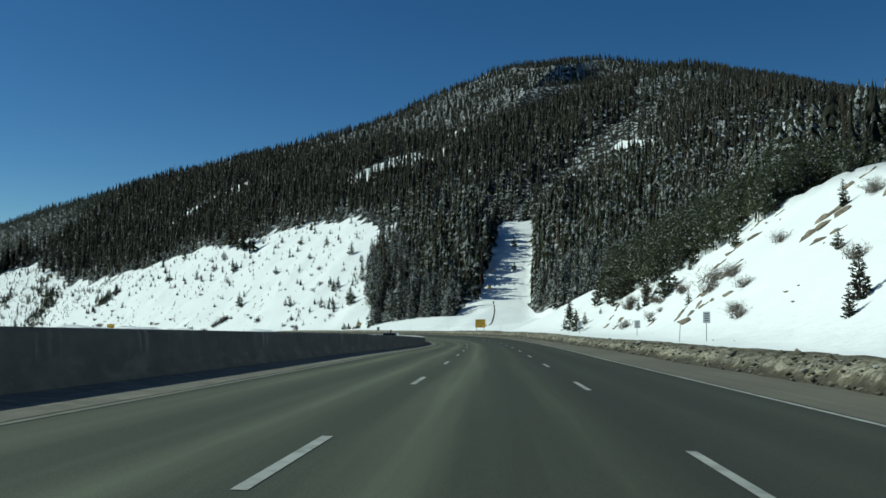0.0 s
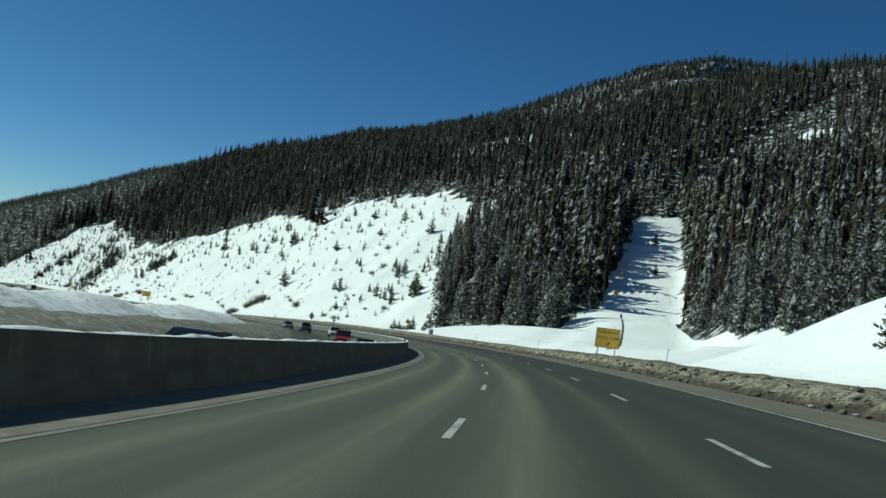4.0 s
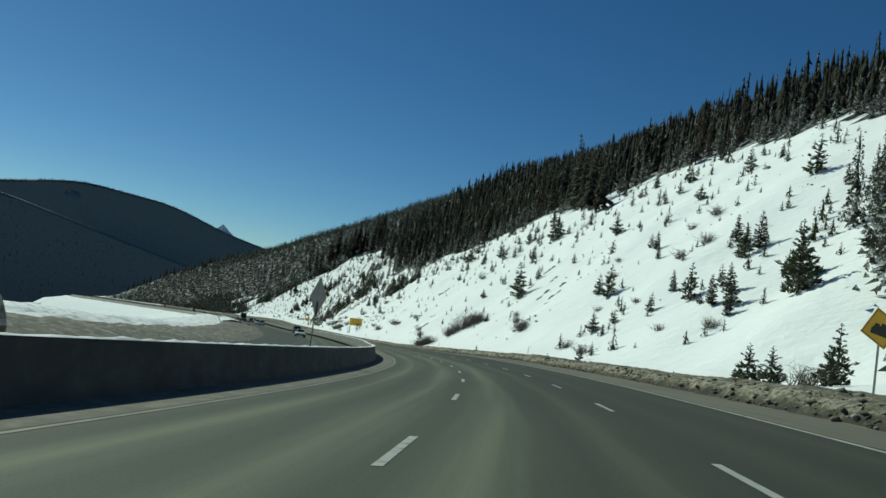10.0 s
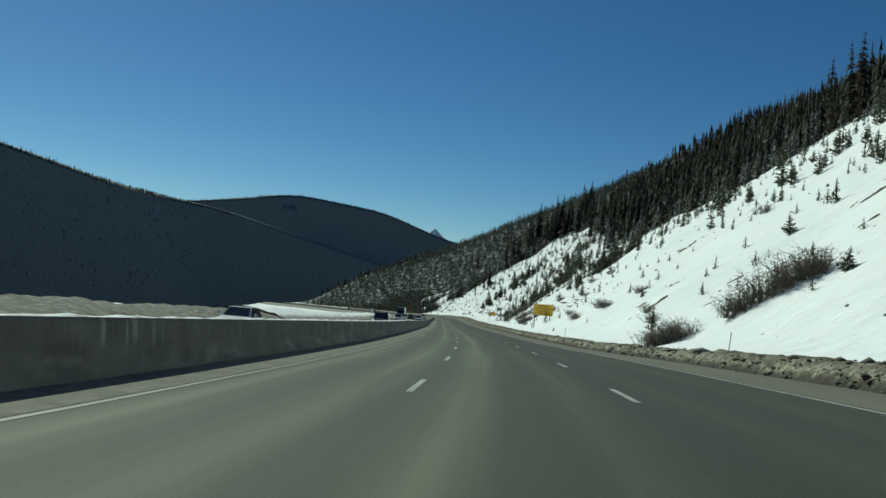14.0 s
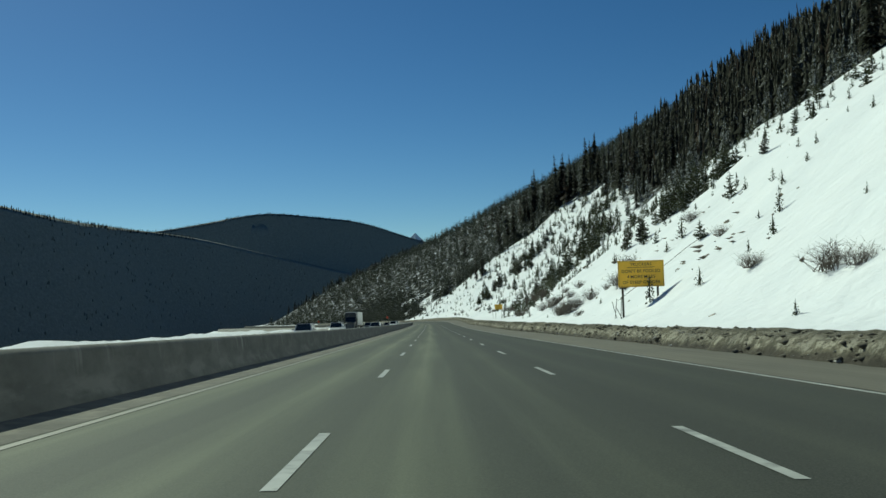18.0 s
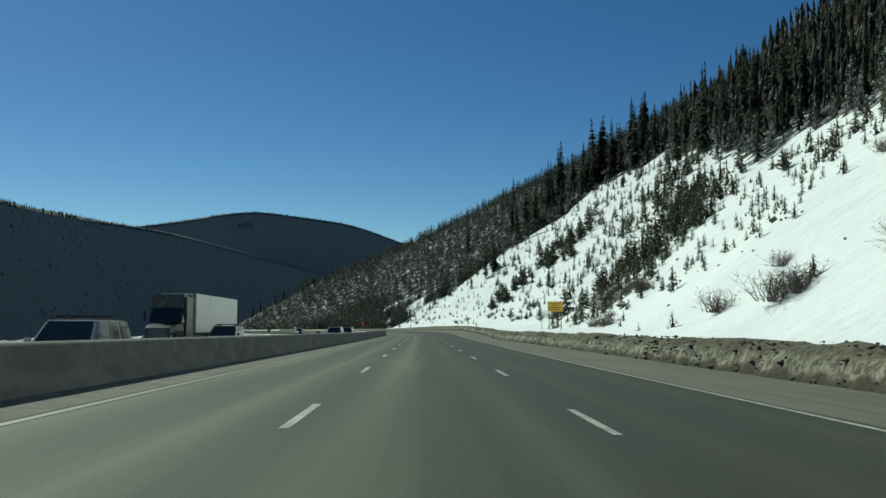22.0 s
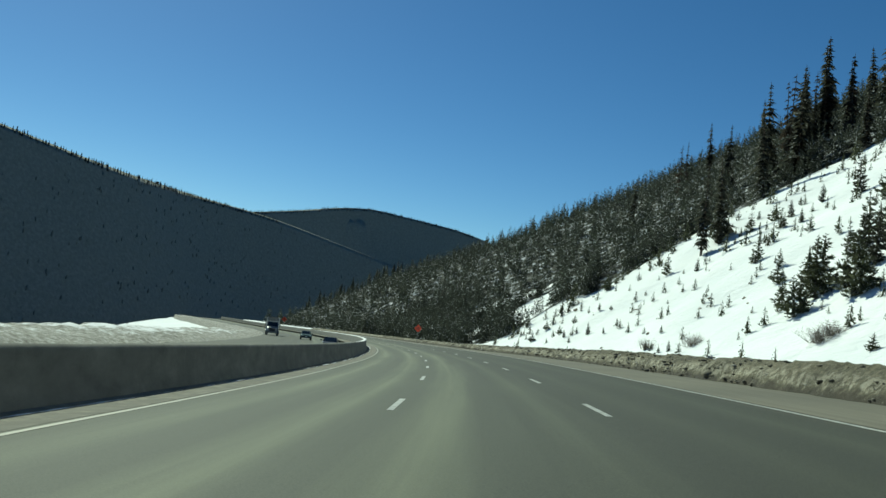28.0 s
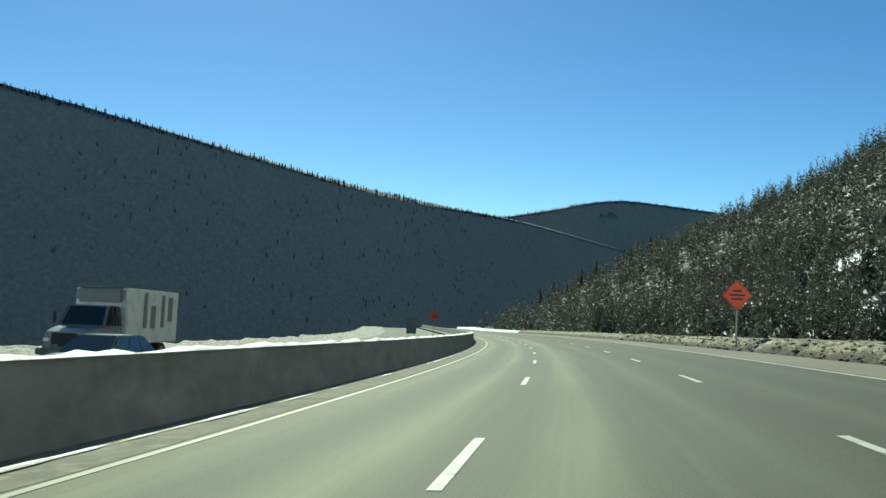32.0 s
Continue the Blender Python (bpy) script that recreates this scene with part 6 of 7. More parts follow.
SPIRE_SPOTS_B = ((844, 101, 25), (852, 103, 26), (860, 104, 25), (867, 103, 28), (871, 103, 25), (882, 103, 26), (884, 97, 25), (890, 99, 23), (897, 96, 25), (914, 110, 20), (941, 115, 25), (945, 109, 26), (953, 118, 29), (957, 111, 25), (952, 49, 16), (955, 54, 17), (966, 89, 18), (969, 107, 26), (972, 72, 22), (976, 82, 23.5), (991, 86, 26), (1000, 105, 19), (1010, 110, 25), (1011, 90, 20), (1044, 84, 16), (1069, 128, 20))
u = np.linspace(0.52, 1.0, 15) + rng.uniform(-0.012, 0.012, 15)
rim = RAMP_A[None, :2] + u[:, None] * (RAMP_B - RAMP_A)[None, :2] + rng.uniform(-14.5, -12.2, 15)[:, None] * np.array([[0.993, -0.122]])
RIM_SPOTS = [(float(a), float(b), float(rng.uniform(14, 20))) for a, b in zip(*along(rim[:, 0], rim[:, 1]))]
for s_, d_, high in RIM_SPOTS + list(SPIRE_SPOTS_A + SPIRE_SPOTS_B):
    set_down(SPIRES, s_, d_, high * float(rng.uniform(0.88, 1.02)), 0.01)
for s_, d_, high in SPIRE_SPOTS_C:
    set_down(SPIRES, s_, d_, high * float(rng.uniform(1.0, 1.12)), 0.0, 1.08)
SNAG_SPOTS_A = ((547, 84, 17), (507, 108, 19), (521, 103, 20), (520, 107, 18), (572, 90, 22), (585, 94, 24), (620, 99, 20), (641, 101, 20), (875, 98, 22), (955, 104, 22), (985, 86, 25), (1002, 116.7, 22), (1011, 106.4, 22), (1023, 125, 21.3), (1057, 108, 17.8), (1087, 132, 16.5))
for s_, d_, high in SNAG_SPOTS_A:
    set_down(SNAGS, s_, d_, high, 0.01)
# two bands of young trees climb the slope, the rest stand scattered
BANDS = (((784, 27), (845, 74), 11.0), ((840, 36), (880, 90), 6.0))


def slope_place():
    """A place on the snow slope and a tree's height there, or none where the snow stays bare."""
    s_ = float(rng.uniform(385, 985) if rng.uniform() < 0.52 else rng.uniform(735, 975))
    wood_, toe_ = (float(np.interp(s_, *zip(*t))) for t in (WOOD, TOE))
    share = rng.uniform(0, 1) ** 0.8
    d_ = toe_ + 2 + (wood_ - toe_ - 2) * share
    high = rng.uniform(0.9, 2.4) * (1 + 0.8 * share)
    if rng.uniform() < 0.13:
        high *= 1.8
    if s_ > 735 and rng.uniform() < 0.16:
        (s0, d0), (s1, d1), wide = BANDS[int(rng.choice(2, p=(0.7, 0.3)))]
        u = rng.uniform(0, 1)
        return s0 + (s1 - s0) * u + rng.normal() * wide, d0 + (d1 - d0) * u + rng.normal() * 2, rng.uniform(2.4, 8.5) * (0.65 + 0.5 * u)
    p = at(s_, d_)
    thick = 0.4 + 0.55 * float(wobble(np.array([p[0]]), np.array([p[1]]), 45, 61)[0]) + (0.3 if s_ > 740 else 0) + 0.3 * share
    if 765 < s_ < 872 and rng.uniform() < 0.6:
        return None
    return (s_, d_, high) if rng.uniform() < thick else None


n = 0
while n < 135:
    got = slope_place()
    if got:
        set_down(PINES[1:2] + PINES[3:] if got[2] > 3.6 else PINES, *got)
        n += 1
SHRUB_SPOTS_A = ((70, 30, 1.8), (84, 25, 1.8), (88, 26, 1.6), (91, 42, 2.2), (97, 30, 1.8), (106, 38, 2), (109, 33, 2.4), (112, 31, 2.6), (116, 33, 3), (133, 29, 1.6), (137, 26, 2), (147, 33, 2.2), (149, 31, 2.4), (152, 36, 2.2), (149, 30, 1.9), (147, 30, 1.5), (139, 32, 1.7), (137, 32, 1.3), (141, 32, 1.7), (130, 28, 0.8))
SHRUB_SPOTS_E = ((128, 28, 0.9), (133, 34, 1.5), (129, 33, 2.4), (131, 30, 1), (342, 19.5, 1.8), (388, 33.2, 1.8), (396, 30.2, 1.3), (405, 23.4, 2), (414, 24.2, 1.6), (414, 34.4, 1.1), (422, 49.6, 2.4), (423, 45.6, 2.2), (425, 33, 1.3), (438, 41, 1.5))
SHRUB_SPOTS_B = ((440, 61.4, 2.4), (441, 57.3, 1.8), (450, 47, 1.2), (453, 28.5, 1.9), (460, 30.6, 1.4), (513, 22.7, 1.6), (504, 21, 1.8), (441.9, 25.5, 2.2), (443.3, 26.7, 1.8), (442.3, 25.9, 2.3), (443.9, 25.1, 0.8), (446.3, 29.8, 0.6), (441.2, 28.2, 0.6), (484, 16.1, 2), (484.2, 16.8, 2.4), (484, 17.5, 2.7), (484.6, 18.2, 2.8), (484, 18.9, 2.7), (481, 22.3, 2.4), (480.7, 23.2, 2.8), (480, 24.2, 3), (479.3, 25.2, 3.3), (478.5, 26.2, 3.6), (477.8, 27.1, 3.6), (477.2, 27.9, 3), (482, 23, 1.8))
SHRUB_SPOTS_C = ((542, 47.6, 1.7), (543, 28.4, 1.7), (553, 25.6, 1.5), (555, 25.2, 1.8), (562, 25.8, 2.4), (570, 23, 1.5), (573, 22.9, 2.2), (589, 24.4, 1.6), (620, 33, 1.6), (640, 26.5, 2.6), (643, 27.5, 2.8), (646, 20.9, 1.3), (646, 26.8, 2.4), (652, 26.4, 1.2), (653, 40.1, 2.2), (660, 25.7, 2.2), (662, 22.1, 3), (664, 24, 2.6), (666, 33.1, 2.6), (668, 21.8, 2.2), (669, 22.3, 2.4), (671, 23.5, 2.2), (674, 22.8, 2), (688, 27, 1.7), (694, 29.9, 2))
SHRUB_SPOTS_D = ((700, 26, 1.6), (701, 26.5, 2.4), (702, 25.3, 2.8), (712, 30, 1.8), (713, 25, 2.4), (731, 49.7, 2), (754, 25, 1.9), (757, 24.6, 2.3), (763, 24.7, 1.4), (764, 27.4, 1.5), (765, 33.1, 2.3), (767, 32.8, 3.1), (772, 34.2, 2.3), (780, 34.2, 1.8), (782, 35.7, 2.5), (783, 31.2, 3.7), (784, 33.1, 2.9), (784, 35, 1.9), (793, 35.7, 2.1), (794, 33.9, 3.2), (823, 31.2, 2.7), (826, 30.7, 2.3), (833, 29.6, 2), (905, 27, 1.8), (915, 26, 1.5), (855, 29, 1.4), (853, 29, 1.2), (856, 28, 1.2), (883, 29, 1.5), (883, 28, 1.7))
for s_, d_, high in SHRUB_SPOTS_A + SHRUB_SPOTS_E + SHRUB_SPOTS_B + SHRUB_SPOTS_C + SHRUB_SPOTS_D:
    set_down(SHRUBS, s_, d_, high * 0.85, 0.02, 1.55)
for ob, m in used.values():
    ob.matrix_basis = m


# the many more small pines among them, and dark stones and litter lying on the snow
got = []
while len(got) < 1450:
    q = slope_place()
    if q:
        got.append((q[0], q[1], q[2] * 0.75))
got = np.array(got)
p = at(got[:, 0], got[:, 1])
p[:, 2] = land(p[:, 0], p[:, 1])[0] - 0.05 * got[:, 2]
plant("pine_thicket", [cored(tuft_shape(700 + k, 80, 0.17 + 0.03 * (k % 3), 0.03, 0.16), skirt_shape(720 + k, 5, 3, 0.09, 0.5)) for k in range(6)], p, got[:, 2], PINE, "many small green pines scattered over the snow slope", rng)


def chip_shape(seed):
    r = np.random.default_rng(seed)
    v = np.array([(1, 0, 0), (-1, 0, 0), (0, 1, 0), (0, -1, 0), (0, 0, 1), (0, 0, -1.0)]) * r.uniform(0.4, 1.2, (6, 3)) * (1.2, 0.6, 0.5)
    return v, np.array([(0, 2, 4), (2, 1, 4), (1, 3, 4), (3, 0, 4), (2, 0, 5), (1, 2, 5), (3, 1, 5), (0, 3, 5)])


s_ = np.concatenate([rng.uniform(400, 980, 900), rng.uniform(60, 160, 90), rng.normal(465, 14, 90)])
u = rng.uniform(0, 1, len(s_))
toe_, wood_ = np.interp(s_, *zip(*TOE)), np.interp(s_, *zip(*WOOD))
d_ = toe_ + 1 + (wood_ - toe_) * u
p = at(s_, d_)
p[:, 2] = land(p[:, 0], p[:, 1])[0]
keep = wobble(p[:, 0], p[:, 1], 30, 71) + 0.6 * wobble(p[:, 0], p[:, 1], 9, 72) > -0.1
ob = plant("slope_litter", [chip_shape(k) for k in range(5)], p[keep], rng.uniform(0.12, 0.5, keep.sum()) * (1 + (rng.uniform(0, 1, keep.sum()) < 0.08) * 1.5), ROCK, "dark stones and dead wood lying on the snow", rng)
ob["category"] = "stones"

# a line of dark sods and dead branches where the snow has slid
s_ = np.concatenate([rng.uniform(617, 627, 16), rng.normal(611, 1.6, 12), rng.uniform(630, 660, 10)])
d_ = np.concatenate([28 + (s_[:16] - 619) * 1.15 + rng.normal(0, 0.8, 16), 29.3 + rng.normal(0, 1.1, 12), rng.uniform(30, 44, 10)])
p = at(s_, d_)
p[:, 2] = land(p[:, 0], p[:, 1])[0] + 0.03
ob = plant("slope_debris", [(chip_shape(60 + k)[0] * (1.7, 0.55, 0.7), chip_shape(60 + k)[1]) for k in range(5)], p, rng.uniform(0.25, 0.75, len(p)), ROCK, "dark sods and branches in a slid line of snow", rng)
ob["category"] = "stones"

# stones and clods thrown up on the gravel ridge
s_, off = rng.uniform(-20, 1020, 9500), np.abs(rng.normal(0.0, 0.65, 9500))
foot, tall = np.interp(s_, *BERM_FOOT), np.interp(s_, *BERM_TALL)
keep = off < 3.0
s_, off, foot, tall = s_[keep], off[keep], foot[keep], tall[keep]
share = off / np.maximum(12.9 - foot, 3.2)
p = at(s_, foot + off, tall * np.interp(share, (0, 0.03, 0.08, 0.14, 0.22, 0.42, 0.75), (0.0, 0.08, 0.42, 0.72, 0.90, 1.0, 0.95)) + 0.05)
ob = plant("berm_stones", [chip_shape(40 + k) for k in range(6)], p, rng.gamma(1.6, 0.038, len(s_)) + 0.03, BERM_STONE, "dark clods, stones and dirty ice lumps on the gravel ridge", rng)
ob["category"] = "stones"

# ---- vehicles on the other carriageway ----
GLASS = bpy.data.materials.new("car_glass")
GLASS.use_nodes = True
b = GLASS.node_tree.nodes["Principled BSDF"]
b.inputs["Base Color"].default_value, b.inputs["Roughness"].default_value, b.inputs["Specular IOR Level"].default_value = (0.012, 0.016, 0.018, 1), 0.05, 0.7
TYRE = plain("tyre_rubber", (0.02, 0.02, 0.02), 0.85)
RIM = plain("wheel_rim", (0.35, 0.35, 0.36), 0.35, 0.9)
TRIM = plain("black_trim", (0.02, 0.02, 0.022), 0.6)
LAMP_GLASS = plain("headlamp_glass", (0.75, 0.76, 0.76), 0.12, vary=0.05)
PAINTS = {"red": (0.30, 0.025, 0.03), "white": (0.72, 0.72, 0.70), "grey": (0.20, 0.21, 0.22), "silver": (0.42, 0.43, 0.44), "dark": (0.03, 0.035, 0.04), "teal": (0.05, 0.10, 0.095)}
PAINT = {}
for name, colour in PAINTS.items():
    PAINT[name] = plain("car_paint_" + name, colour, 0.28, 0.15, vary=0.05, scale=1.0, fine=9.0, dirt=tuple(c * 0.6 + 0.07 for c in colour))


def loft_bm(stations):
    """A body through rings at y: (y, half width, bottom, top, shoulder)."""
    bm = bmesh.new()
    rings = []
    for y, w, z0, z1, sh in stations:
        mid = z0 + (z1 - z0) * sh
        pts = ((-w * 0.86, z0), (-w * 0.97, z0 + 0.08), (-w, mid), (-w * 0.95, z1 - 0.06), (-w * 0.82, z1), (w * 0.82, z1), (w * 0.95, z1 - 0.06), (w, mid), (w * 0.97, z0 + 0.08), (w * 0.86, z0))
        rings.append([bm.verts.new((x, y, z)) for x, z in pts])
    for a, c in zip(rings[:-1], rings[1:]):
        for i in range(len(a)):
            j = (i + 1) % len(a)
            bm.faces.new((a[i], a[j], c[j], c[i]))
    bm.faces.new(rings[0][::-1])
    bm.faces.new(rings[-1])
    bmesh.ops.recalc_face_normals(bm, faces=bm.faces)
    return bm


def pane_bm(a, b_, c, d_, inset, out=0.012):
    """A thin pane lying on the four corners a, b, c, d, drawn in by inset (a share)."""
    bm = bmesh.new()
    a, b_, c, d_ = (Vector(p) for p in (a, b_, c, d_))
    mid = (a + b_ + c + d_) / 4
    n = (b_ - a).cross(d_ - a).normalized()
    q = [p.lerp(mid, inset) for p in (a, b_, c, d_)]
    lo, hi = [bm.verts.new(p - n * 0.01) for p in q], [bm.verts.new(p + n * out) for p in q]
    bm.faces.new(hi)
    bm.faces.new(lo[::-1])
    for i in range(4):
        j = (i + 1) % 4
        bm.faces.new((lo[i], lo[j], hi[j], hi[i]))
    bmesh.ops.recalc_face_normals(bm, faces=bm.faces)
    return bm


def wheel(parent, x, y, r, wide=0.22):
    tyre = part("wheel", rod_bm(r, wide, 20, (x, y, r), "x"), TYRE, parent)
    side = 1 if x > 0 else -1
    part("rim", rod_bm(r * 0.62, 0.03, 12, (x + side * (wide / 2 + 0.005), y, r), "x"), RIM, tyre, "metal wheel rim")


def cabin(parent, base, roof, material, z0, z1, w0, w1):
    """A glazed cabin: base and roof are (rear y, front y)."""
    c = {}
    for k, (ys, z, w) in enumerate(((base, z0, w0), (roof, z1, w1))):
        for i, y in enumerate(ys):
            for x in (-1, 1):
                c[k, i, x] = (x * w, y, z)
    bm = bmesh.new()
    v = {k: bm.verts.new(p) for k, p in c.items()}
    for f in (((0, 1, -1), (0, 1, 1), (1, 1, 1), (1, 1, -1)), ((0, 0, 1), (0, 0, -1), (1, 0, -1), (1, 0, 1)), ((0, 0, -1), (0, 1, -1), (1, 1, -1), (1, 0, -1)), ((0, 1, 1), (0, 0, 1), (1, 0, 1), (1, 1, 1)), ((1, 0, -1), (1, 1, -1), (1, 1, 1), (1, 0, 1))):
        bm.faces.new([v[k] for k in f])
    bmesh.ops.recalc_face_normals(bm, faces=bm.faces)
    bmesh.ops.bevel(bm, geom=[e for e in bm.edges if len(e.link_faces) == 2], offset=0.07, segments=2, affect="EDGES")
    part("cabin", bm, material, parent)
    part("windscreen", pane_bm(c[0, 1, 1], c[0, 1, -1], c[1, 1, -1], c[1, 1, 1], 0.13), GLASS, parent, "dark windscreen glass")
    part("rear_window", pane_bm(c[0, 0, -1], c[0, 0, 1], c[1, 0, 1], c[1, 0, -1], 0.15), GLASS, parent)
    for x, order in ((-1, 1), (1, -1)):
        def lerp(k, u):
            return tuple(np.array(c[k, 0, x]) * (1 - u) + np.array(c[k, 1, x]) * u)
        for u0, u1 in ((0.03, 0.34), (0.36, 0.66), (0.68, 0.97)):
            q = [lerp(0, u0), lerp(0, u1), lerp(1, u1), lerp(1, u0)]
            part("side_window", pane_bm(*(q if x < 0 else q[::-1]), 0.10), GLASS, parent)


def fittings(ob, front, w, z_lamp, z_bumper):
    for x in (-w * 0.72, w * 0.72):
        part("headlight", box_bm(0.34, 0.08, 0.17, (x, front, z_lamp), 0.03), LAMP_GLASS, ob, "clear headlight")
    part("grille", box_bm(w * 0.95, 0.06, 0.2, (0, front, z_lamp - 0.02), 0.02), TRIM, ob)
    part("bumper", box_bm(w * 1.9, 0.16, 0.22, (0, front, z_bumper), 0.05), TRIM, ob)
    part("number_plate", box_bm(0.32, 0.02, 0.15, (0, front + 0.09, z_bumper), 0.004), SIGN_WHITE, ob)


def car(kind, paint, label):
    """A vehicle facing +y on wheels that touch z = 0."""
    ob = tagged(new(kind), label, "car" if kind not in ("pickup_truck", "minivan") else "vehicle", "traffic")
    p = PAINT[paint]
    long_, w, hood, roof = {"sedan": (4.6, 0.89, 0.92, 1.42), "suv": (4.7, 0.94, 1.08, 1.76), "minivan": (5.0, 0.97, 1.05, 1.74), "pickup_truck": (5.6, 0.98, 1.18, 1.85)}[kind]
    f, r = long_ / 2, -long_ / 2
    part("body", loft_bm(((r, w * 0.90, 0.42, hood - 0.10, 0.55), (r + 0.25, w, 0.30, hood, 0.6), (0, w, 0.26, hood, 0.62), (f - 1.2, w, 0.28, hood, 0.62), (f - 0.3, w * 0.97, 0.32, hood - 0.10, 0.6), (f, w * 0.86, 0.42, hood - 0.28, 0.55))), p, ob)
    if kind == "sedan":
        cabin(ob, (r + 0.55, f - 1.25), (r + 1.25, f - 2.05), p, hood - 0.04, roof, w * 0.92, w * 0.72)
    elif kind == "pickup_truck":
        cabin(ob, (r + 2.0, f - 1.35), (r + 2.15, f - 2.0), p, hood - 0.04, roof, w * 0.94, w * 0.76)
        part("tailgate", box_bm(w * 1.8, 0.06, 0.45, (0, r + 0.05, hood - 0.1), 0.02), p, ob)
    else:
        cabin(ob, (r + 0.12, f - (0.95 if kind == "minivan" else 1.2)), (r + 0.42, f - (1.95 if kind == "minivan" else 1.95)), p, hood - 0.04, roof, w * 0.95, w * 0.78)
    for x in (-w + 0.1, w - 0.1):
        for y in (f - 0.9, r + 0.95):
            wheel(ob, x, y, 0.35)
    for x in (-w - 0.1, w + 0.1):
        part("mirror", box_bm(0.2, 0.1, 0.15, (x, f - 1.55, hood + 0.12), 0.03), p, ob)
    fittings(ob, f - 0.06, w, hood - 0.30, 0.48)
    if kind == "suv":
        for x in (-w * 0.66, w * 0.66):
            part("roof_rail", box_bm(0.05, 1.7, 0.06, (x, -0.45, roof + 0.05), 0.015), TRIM, ob)
        for y in (-0.05, -0.95):
            part("roof_bar", box_bm(w * 1.36, 0.06, 0.05, (0, y, roof + 0.10), 0.012), TRIM, ob)
    return ob


def box_truck():
    ob = tagged(new("box_truck"), "grey medium box truck with a pale panelled van body", "truck", "traffic")
    p, w = PAINT["grey"], 1.2
    part("chassis", box_bm(0.9, 7.6, 0.22, (0, -0.2, 0.78), 0.02), TRIM, ob)
    part("cargo_box", box_bm(2.5, 5.2, 2.5, (0, -1.5, 2.25), 0.04), PAINT["white"], ob, "pale cargo box with worn panels")
    for x in (-1.262, 1.262):
        for y, z, sy, sz in ((-0.6, 2.5, 0.35, 1.7), (-1.4, 2.2, 0.5, 1.1), (-2.4, 2.5, 0.35, 1.6), (-3.2, 2.6, 0.5, 1.2)):
            part("livery_panel", box_bm(0.008, sy, sz, (x, y, z)), PAINT["grey"], ob)
    part("wind_deflector", box_bm(2.2, 0.5, 0.7, (0, 1.15, 3.15), 0.12), PAINT["grey"], ob)
    part("roof_rack", box_bm(2.1, 0.7, 0.08, (0, 1.6, 3.5), 0.02), SIGN_BACK, ob)
    part("cab", loft_bm(((1.15, 1.1, 0.75, 1.75, 0.6), (2.5, 1.1, 0.75, 1.75, 0.6), (3.4, 1.0, 0.7, 1.62, 0.6), (3.9, 0.9, 0.72, 1.45, 0.6))), p, ob)
    cabin(ob, (1.15, 2.65), (1.2, 2.15), p, 1.7, 2.65, 1.08, 0.96)
    for x in (-1.05, 1.05):
        wheel(ob, x, 3.0, 0.48, 0.28)
        wheel(ob, x, -2.4, 0.48, 0.5)
        part("mirror", box_bm(0.12, 0.12, 0.5, (x * 1.28, 2.5, 2.05), 0.03), TRIM, ob)
        part("fender", rod_bm(0.58, 0.3, 16, (x, 3.0, 0.52), "x"), p, ob)
        part("headlight", box_bm(0.3, 0.1, 0.2, (x * 0.75, 3.86, 1.1), 0.03), LAMP_GLASS, ob)
    part("grille", box_bm(1.1, 0.08, 0.6, (0, 3.9, 1.1), 0.02), TRIM, ob, "dark upright grille")
    part("bumper", box_bm(2.3, 0.2, 0.3, (0, 4.0, 0.6), 0.05), SIGN_BACK, ob)
    return ob


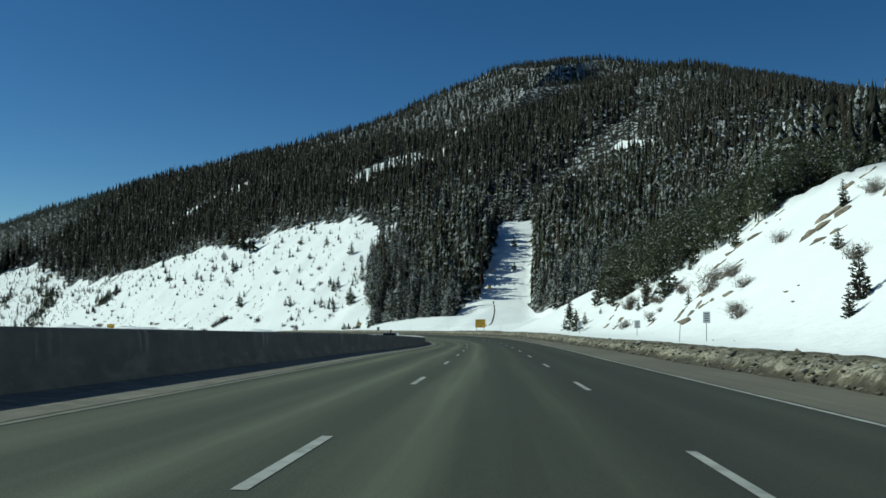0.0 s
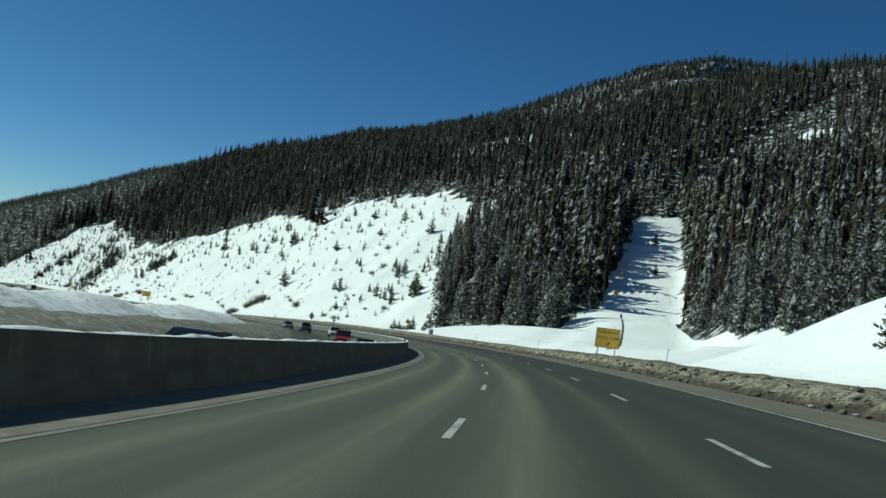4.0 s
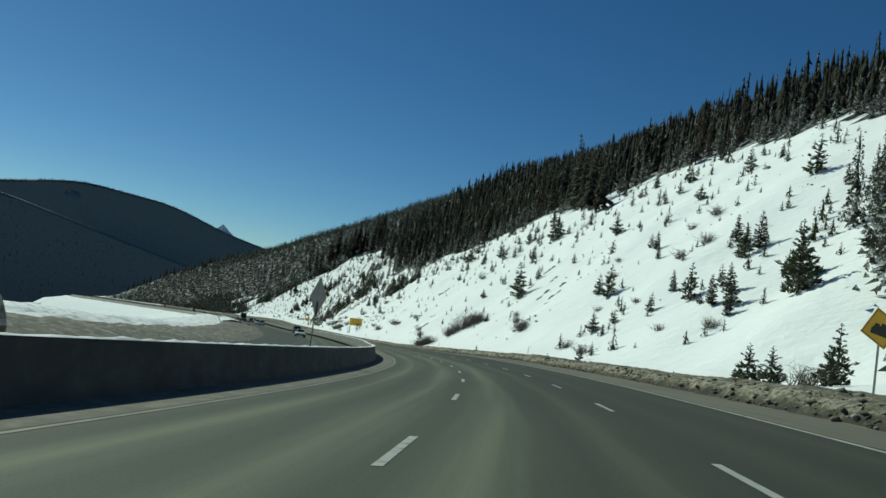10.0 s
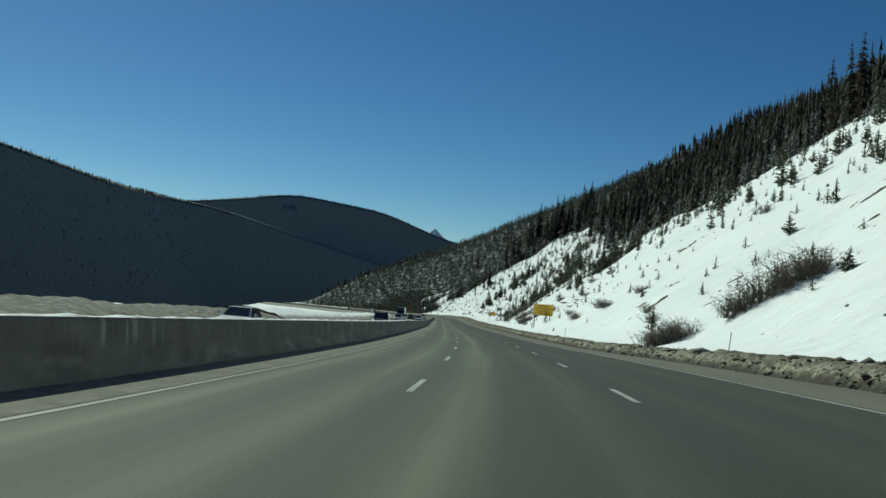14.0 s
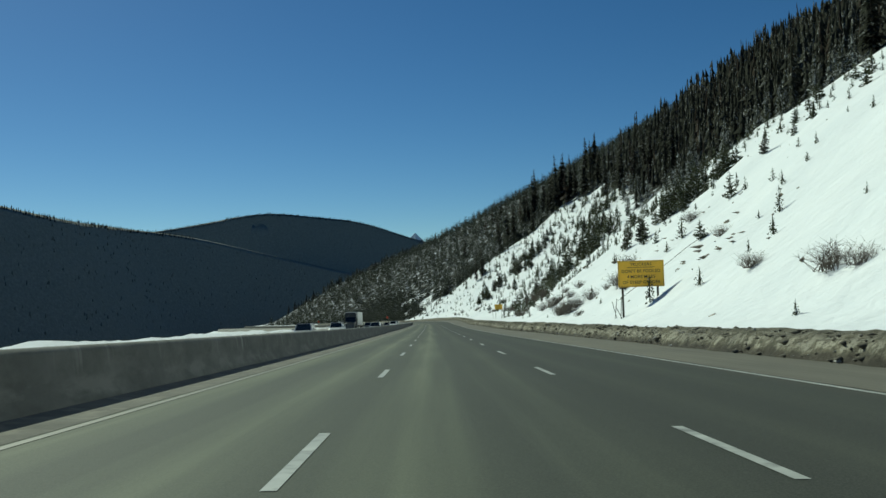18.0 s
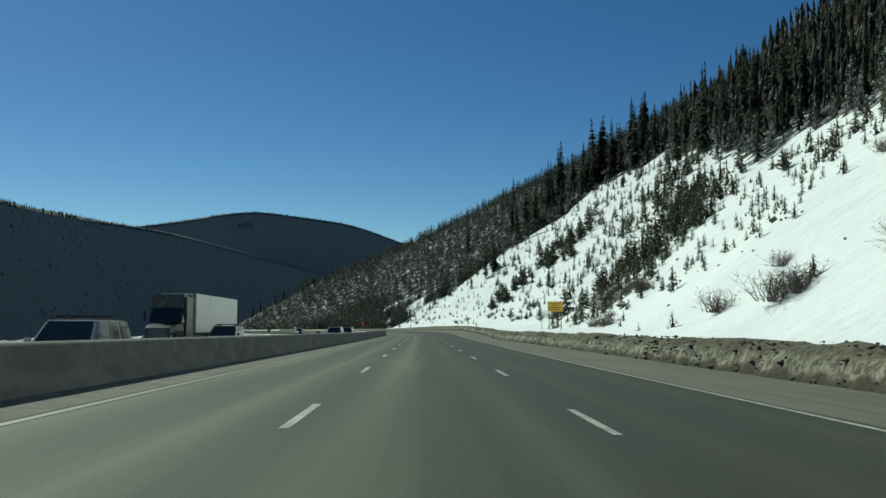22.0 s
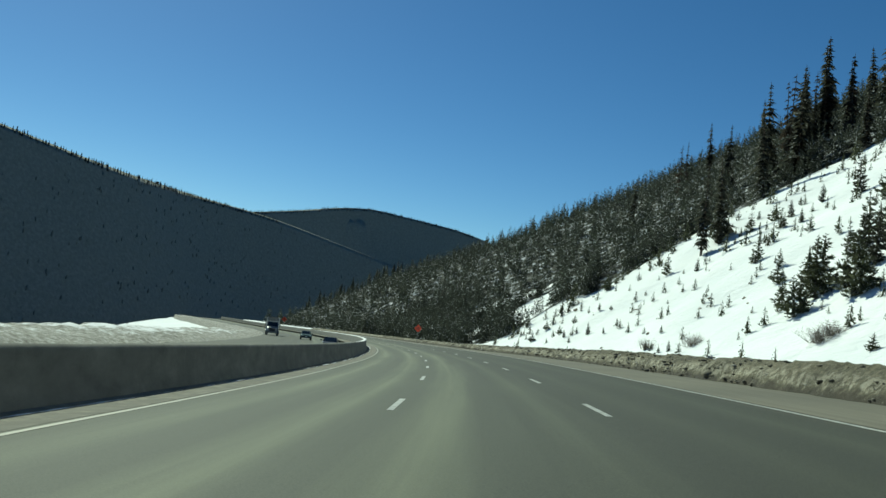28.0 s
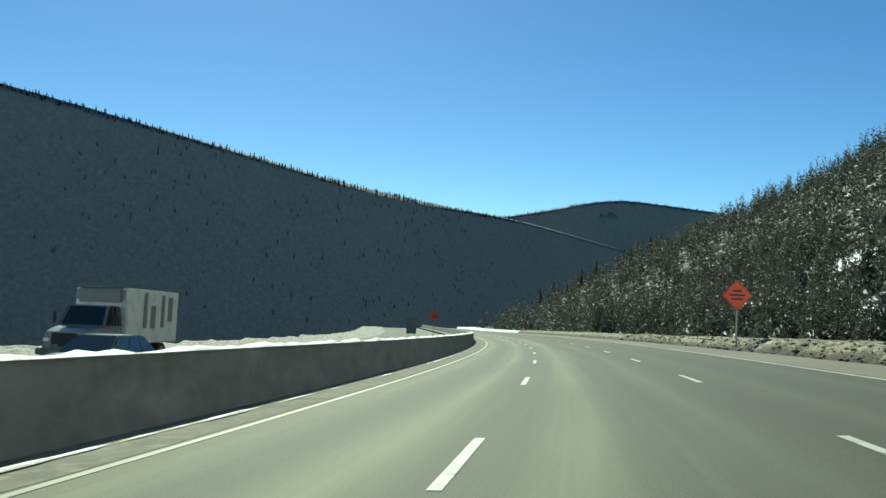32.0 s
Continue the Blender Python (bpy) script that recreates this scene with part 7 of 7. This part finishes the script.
def semi_truck():
    ob = tagged(new("semi_truck"), "dark road tractor hauling a long pale trailer", "truck", "traffic")
    p = PAINT["dark"]
    part("trailer", box_bm(2.55, 13.2, 2.75, (0, -4.0, 2.65), 0.04), PAINT["white"], ob, "long pale box trailer")
    part("trailer_frame", box_bm(1.0, 12.8, 0.22, (0, -4.0, 1.14), 0.02), TRIM, ob)
    part("sleeper", box_bm(2.4, 2.2, 3.1, (0, 3.8, 2.35), 0.2), p, ob)
    part("hood", loft_bm(((4.9, 1.1, 0.75, 2.0, 0.6), (6.2, 1.0, 0.7, 1.85, 0.6), (7.1, 0.85, 0.7, 1.6, 0.6))), p, ob)
    cabin(ob, (3.6, 5.6), (3.7, 5.0), p, 1.95, 3.0, 1.12, 1.02)
    part("tractor_frame", box_bm(0.95, 6.0, 0.22, (0, 3.6, 0.8), 0.02), TRIM, ob)
    for x in (-1.1, 1.1):
        for y in (6.2, 2.8, 1.5, -8.2, -9.5):
            wheel(ob, x, y, 0.52, 0.3 if y > 6 else 0.5)
        part("mirror", box_bm(0.12, 0.14, 0.7, (x * 1.25, 5.5, 2.4), 0.03), TRIM, ob)
        part("headlight", box_bm(0.32, 0.12, 0.2, (x * 0.7, 7.0, 1.05), 0.03), LAMP_GLASS, ob)
        part("fuel_tank", rod_bm(0.33, 1.5, 14, (x * 0.95, 4.2, 0.75), "y"), SIGN_BACK, ob)
        part("exhaust_stack", rod_bm(0.08, 2.6, 10, (x * 1.08, 2.9, 2.7)), SIGN_BACK, ob)
    part("grille", box_bm(1.2, 0.1, 0.8, (0, 7.08, 1.15), 0.03), SIGN_BACK, ob, "bright upright grille")
    part("bumper", box_bm(2.4, 0.22, 0.35, (0, 7.2, 0.6), 0.05), SIGN_BACK, ob)
    return ob


def oncoming(s_, d_):
    """The pose of a vehicle that comes towards us, flat on the other carriageway."""
    lift = float(np.interp(s_, *OTHER_LIFT)) + 0.01
    here, ahead, side = (Vector(at(a, b_, lift)) for a, b_ in ((s_, d_), (s_ - 2, d_), (s_, d_ - 1)))
    y = (ahead - here).normalized()
    x = (side - here).normalized()
    x = (x - y * x.dot(y)).normalized()
    z = x.cross(y)
    return Matrix.Translation(here) @ Matrix((x, y, z)).transposed().to_4x4()


LABELS = {"sedan": "sedan driving on the far carriageway", "suv": "roof-racked utility car behind the median wall", "minivan": "minivan driving on the far carriageway", "pickup_truck": "pickup truck driving behind the median wall"}
first = {}
for kind, paint, s_, d_ in (("minivan", "silver", 91, -10.2), ("sedan", "dark", 116, -13.7), ("suv", "dark", 129, -13.7), ("sedan", "dark", 141, -10.2), ("sedan", "teal", 184, -10.2), ("suv", "red", 211, -13.7), ("suv", "white", 264.5, -13.7), ("pickup_truck", "dark", 283, -17.4),
                            ("minivan", "grey", 314, -17.4), ("sedan", "white", 452, -13.7), ("suv", "dark", 503, -10.2), ("suv", "silver", 610, -13.7), ("pickup_truck", "white", 640, -13.7), ("suv", "silver", 667, -10.2), ("suv", "dark", 700.5, -13.7),
                            ("suv", "white", 740, -10.2), ("suv", "grey", 756, -10.2), ("minivan", "dark", 785, -13.7), ("sedan", "grey", 801, -13.7), ("sedan", "dark", 836, -13.7), ("sedan", "dark", 913, -10.2), ("sedan", "teal", 960.5, -13.7)):
    if (kind, paint) in first:
        copy_thing(first[kind, paint], oncoming(s_, d_))
    else:
        ob = first[kind, paint] = car(kind, paint, {"dark": "dark", "teal": "dark teal", "grey": "grey", "white": "white", "silver": "pale silver", "red": "deep red"}[paint] + " " + LABELS[kind])
        ob.matrix_world = oncoming(s_, d_)
box_truck().matrix_world = oncoming(971.5, -19.3) @ Matrix.Diagonal((0.9, 0.9, 0.88, 1))
semi_truck().matrix_world = oncoming(704.6, -17.4)
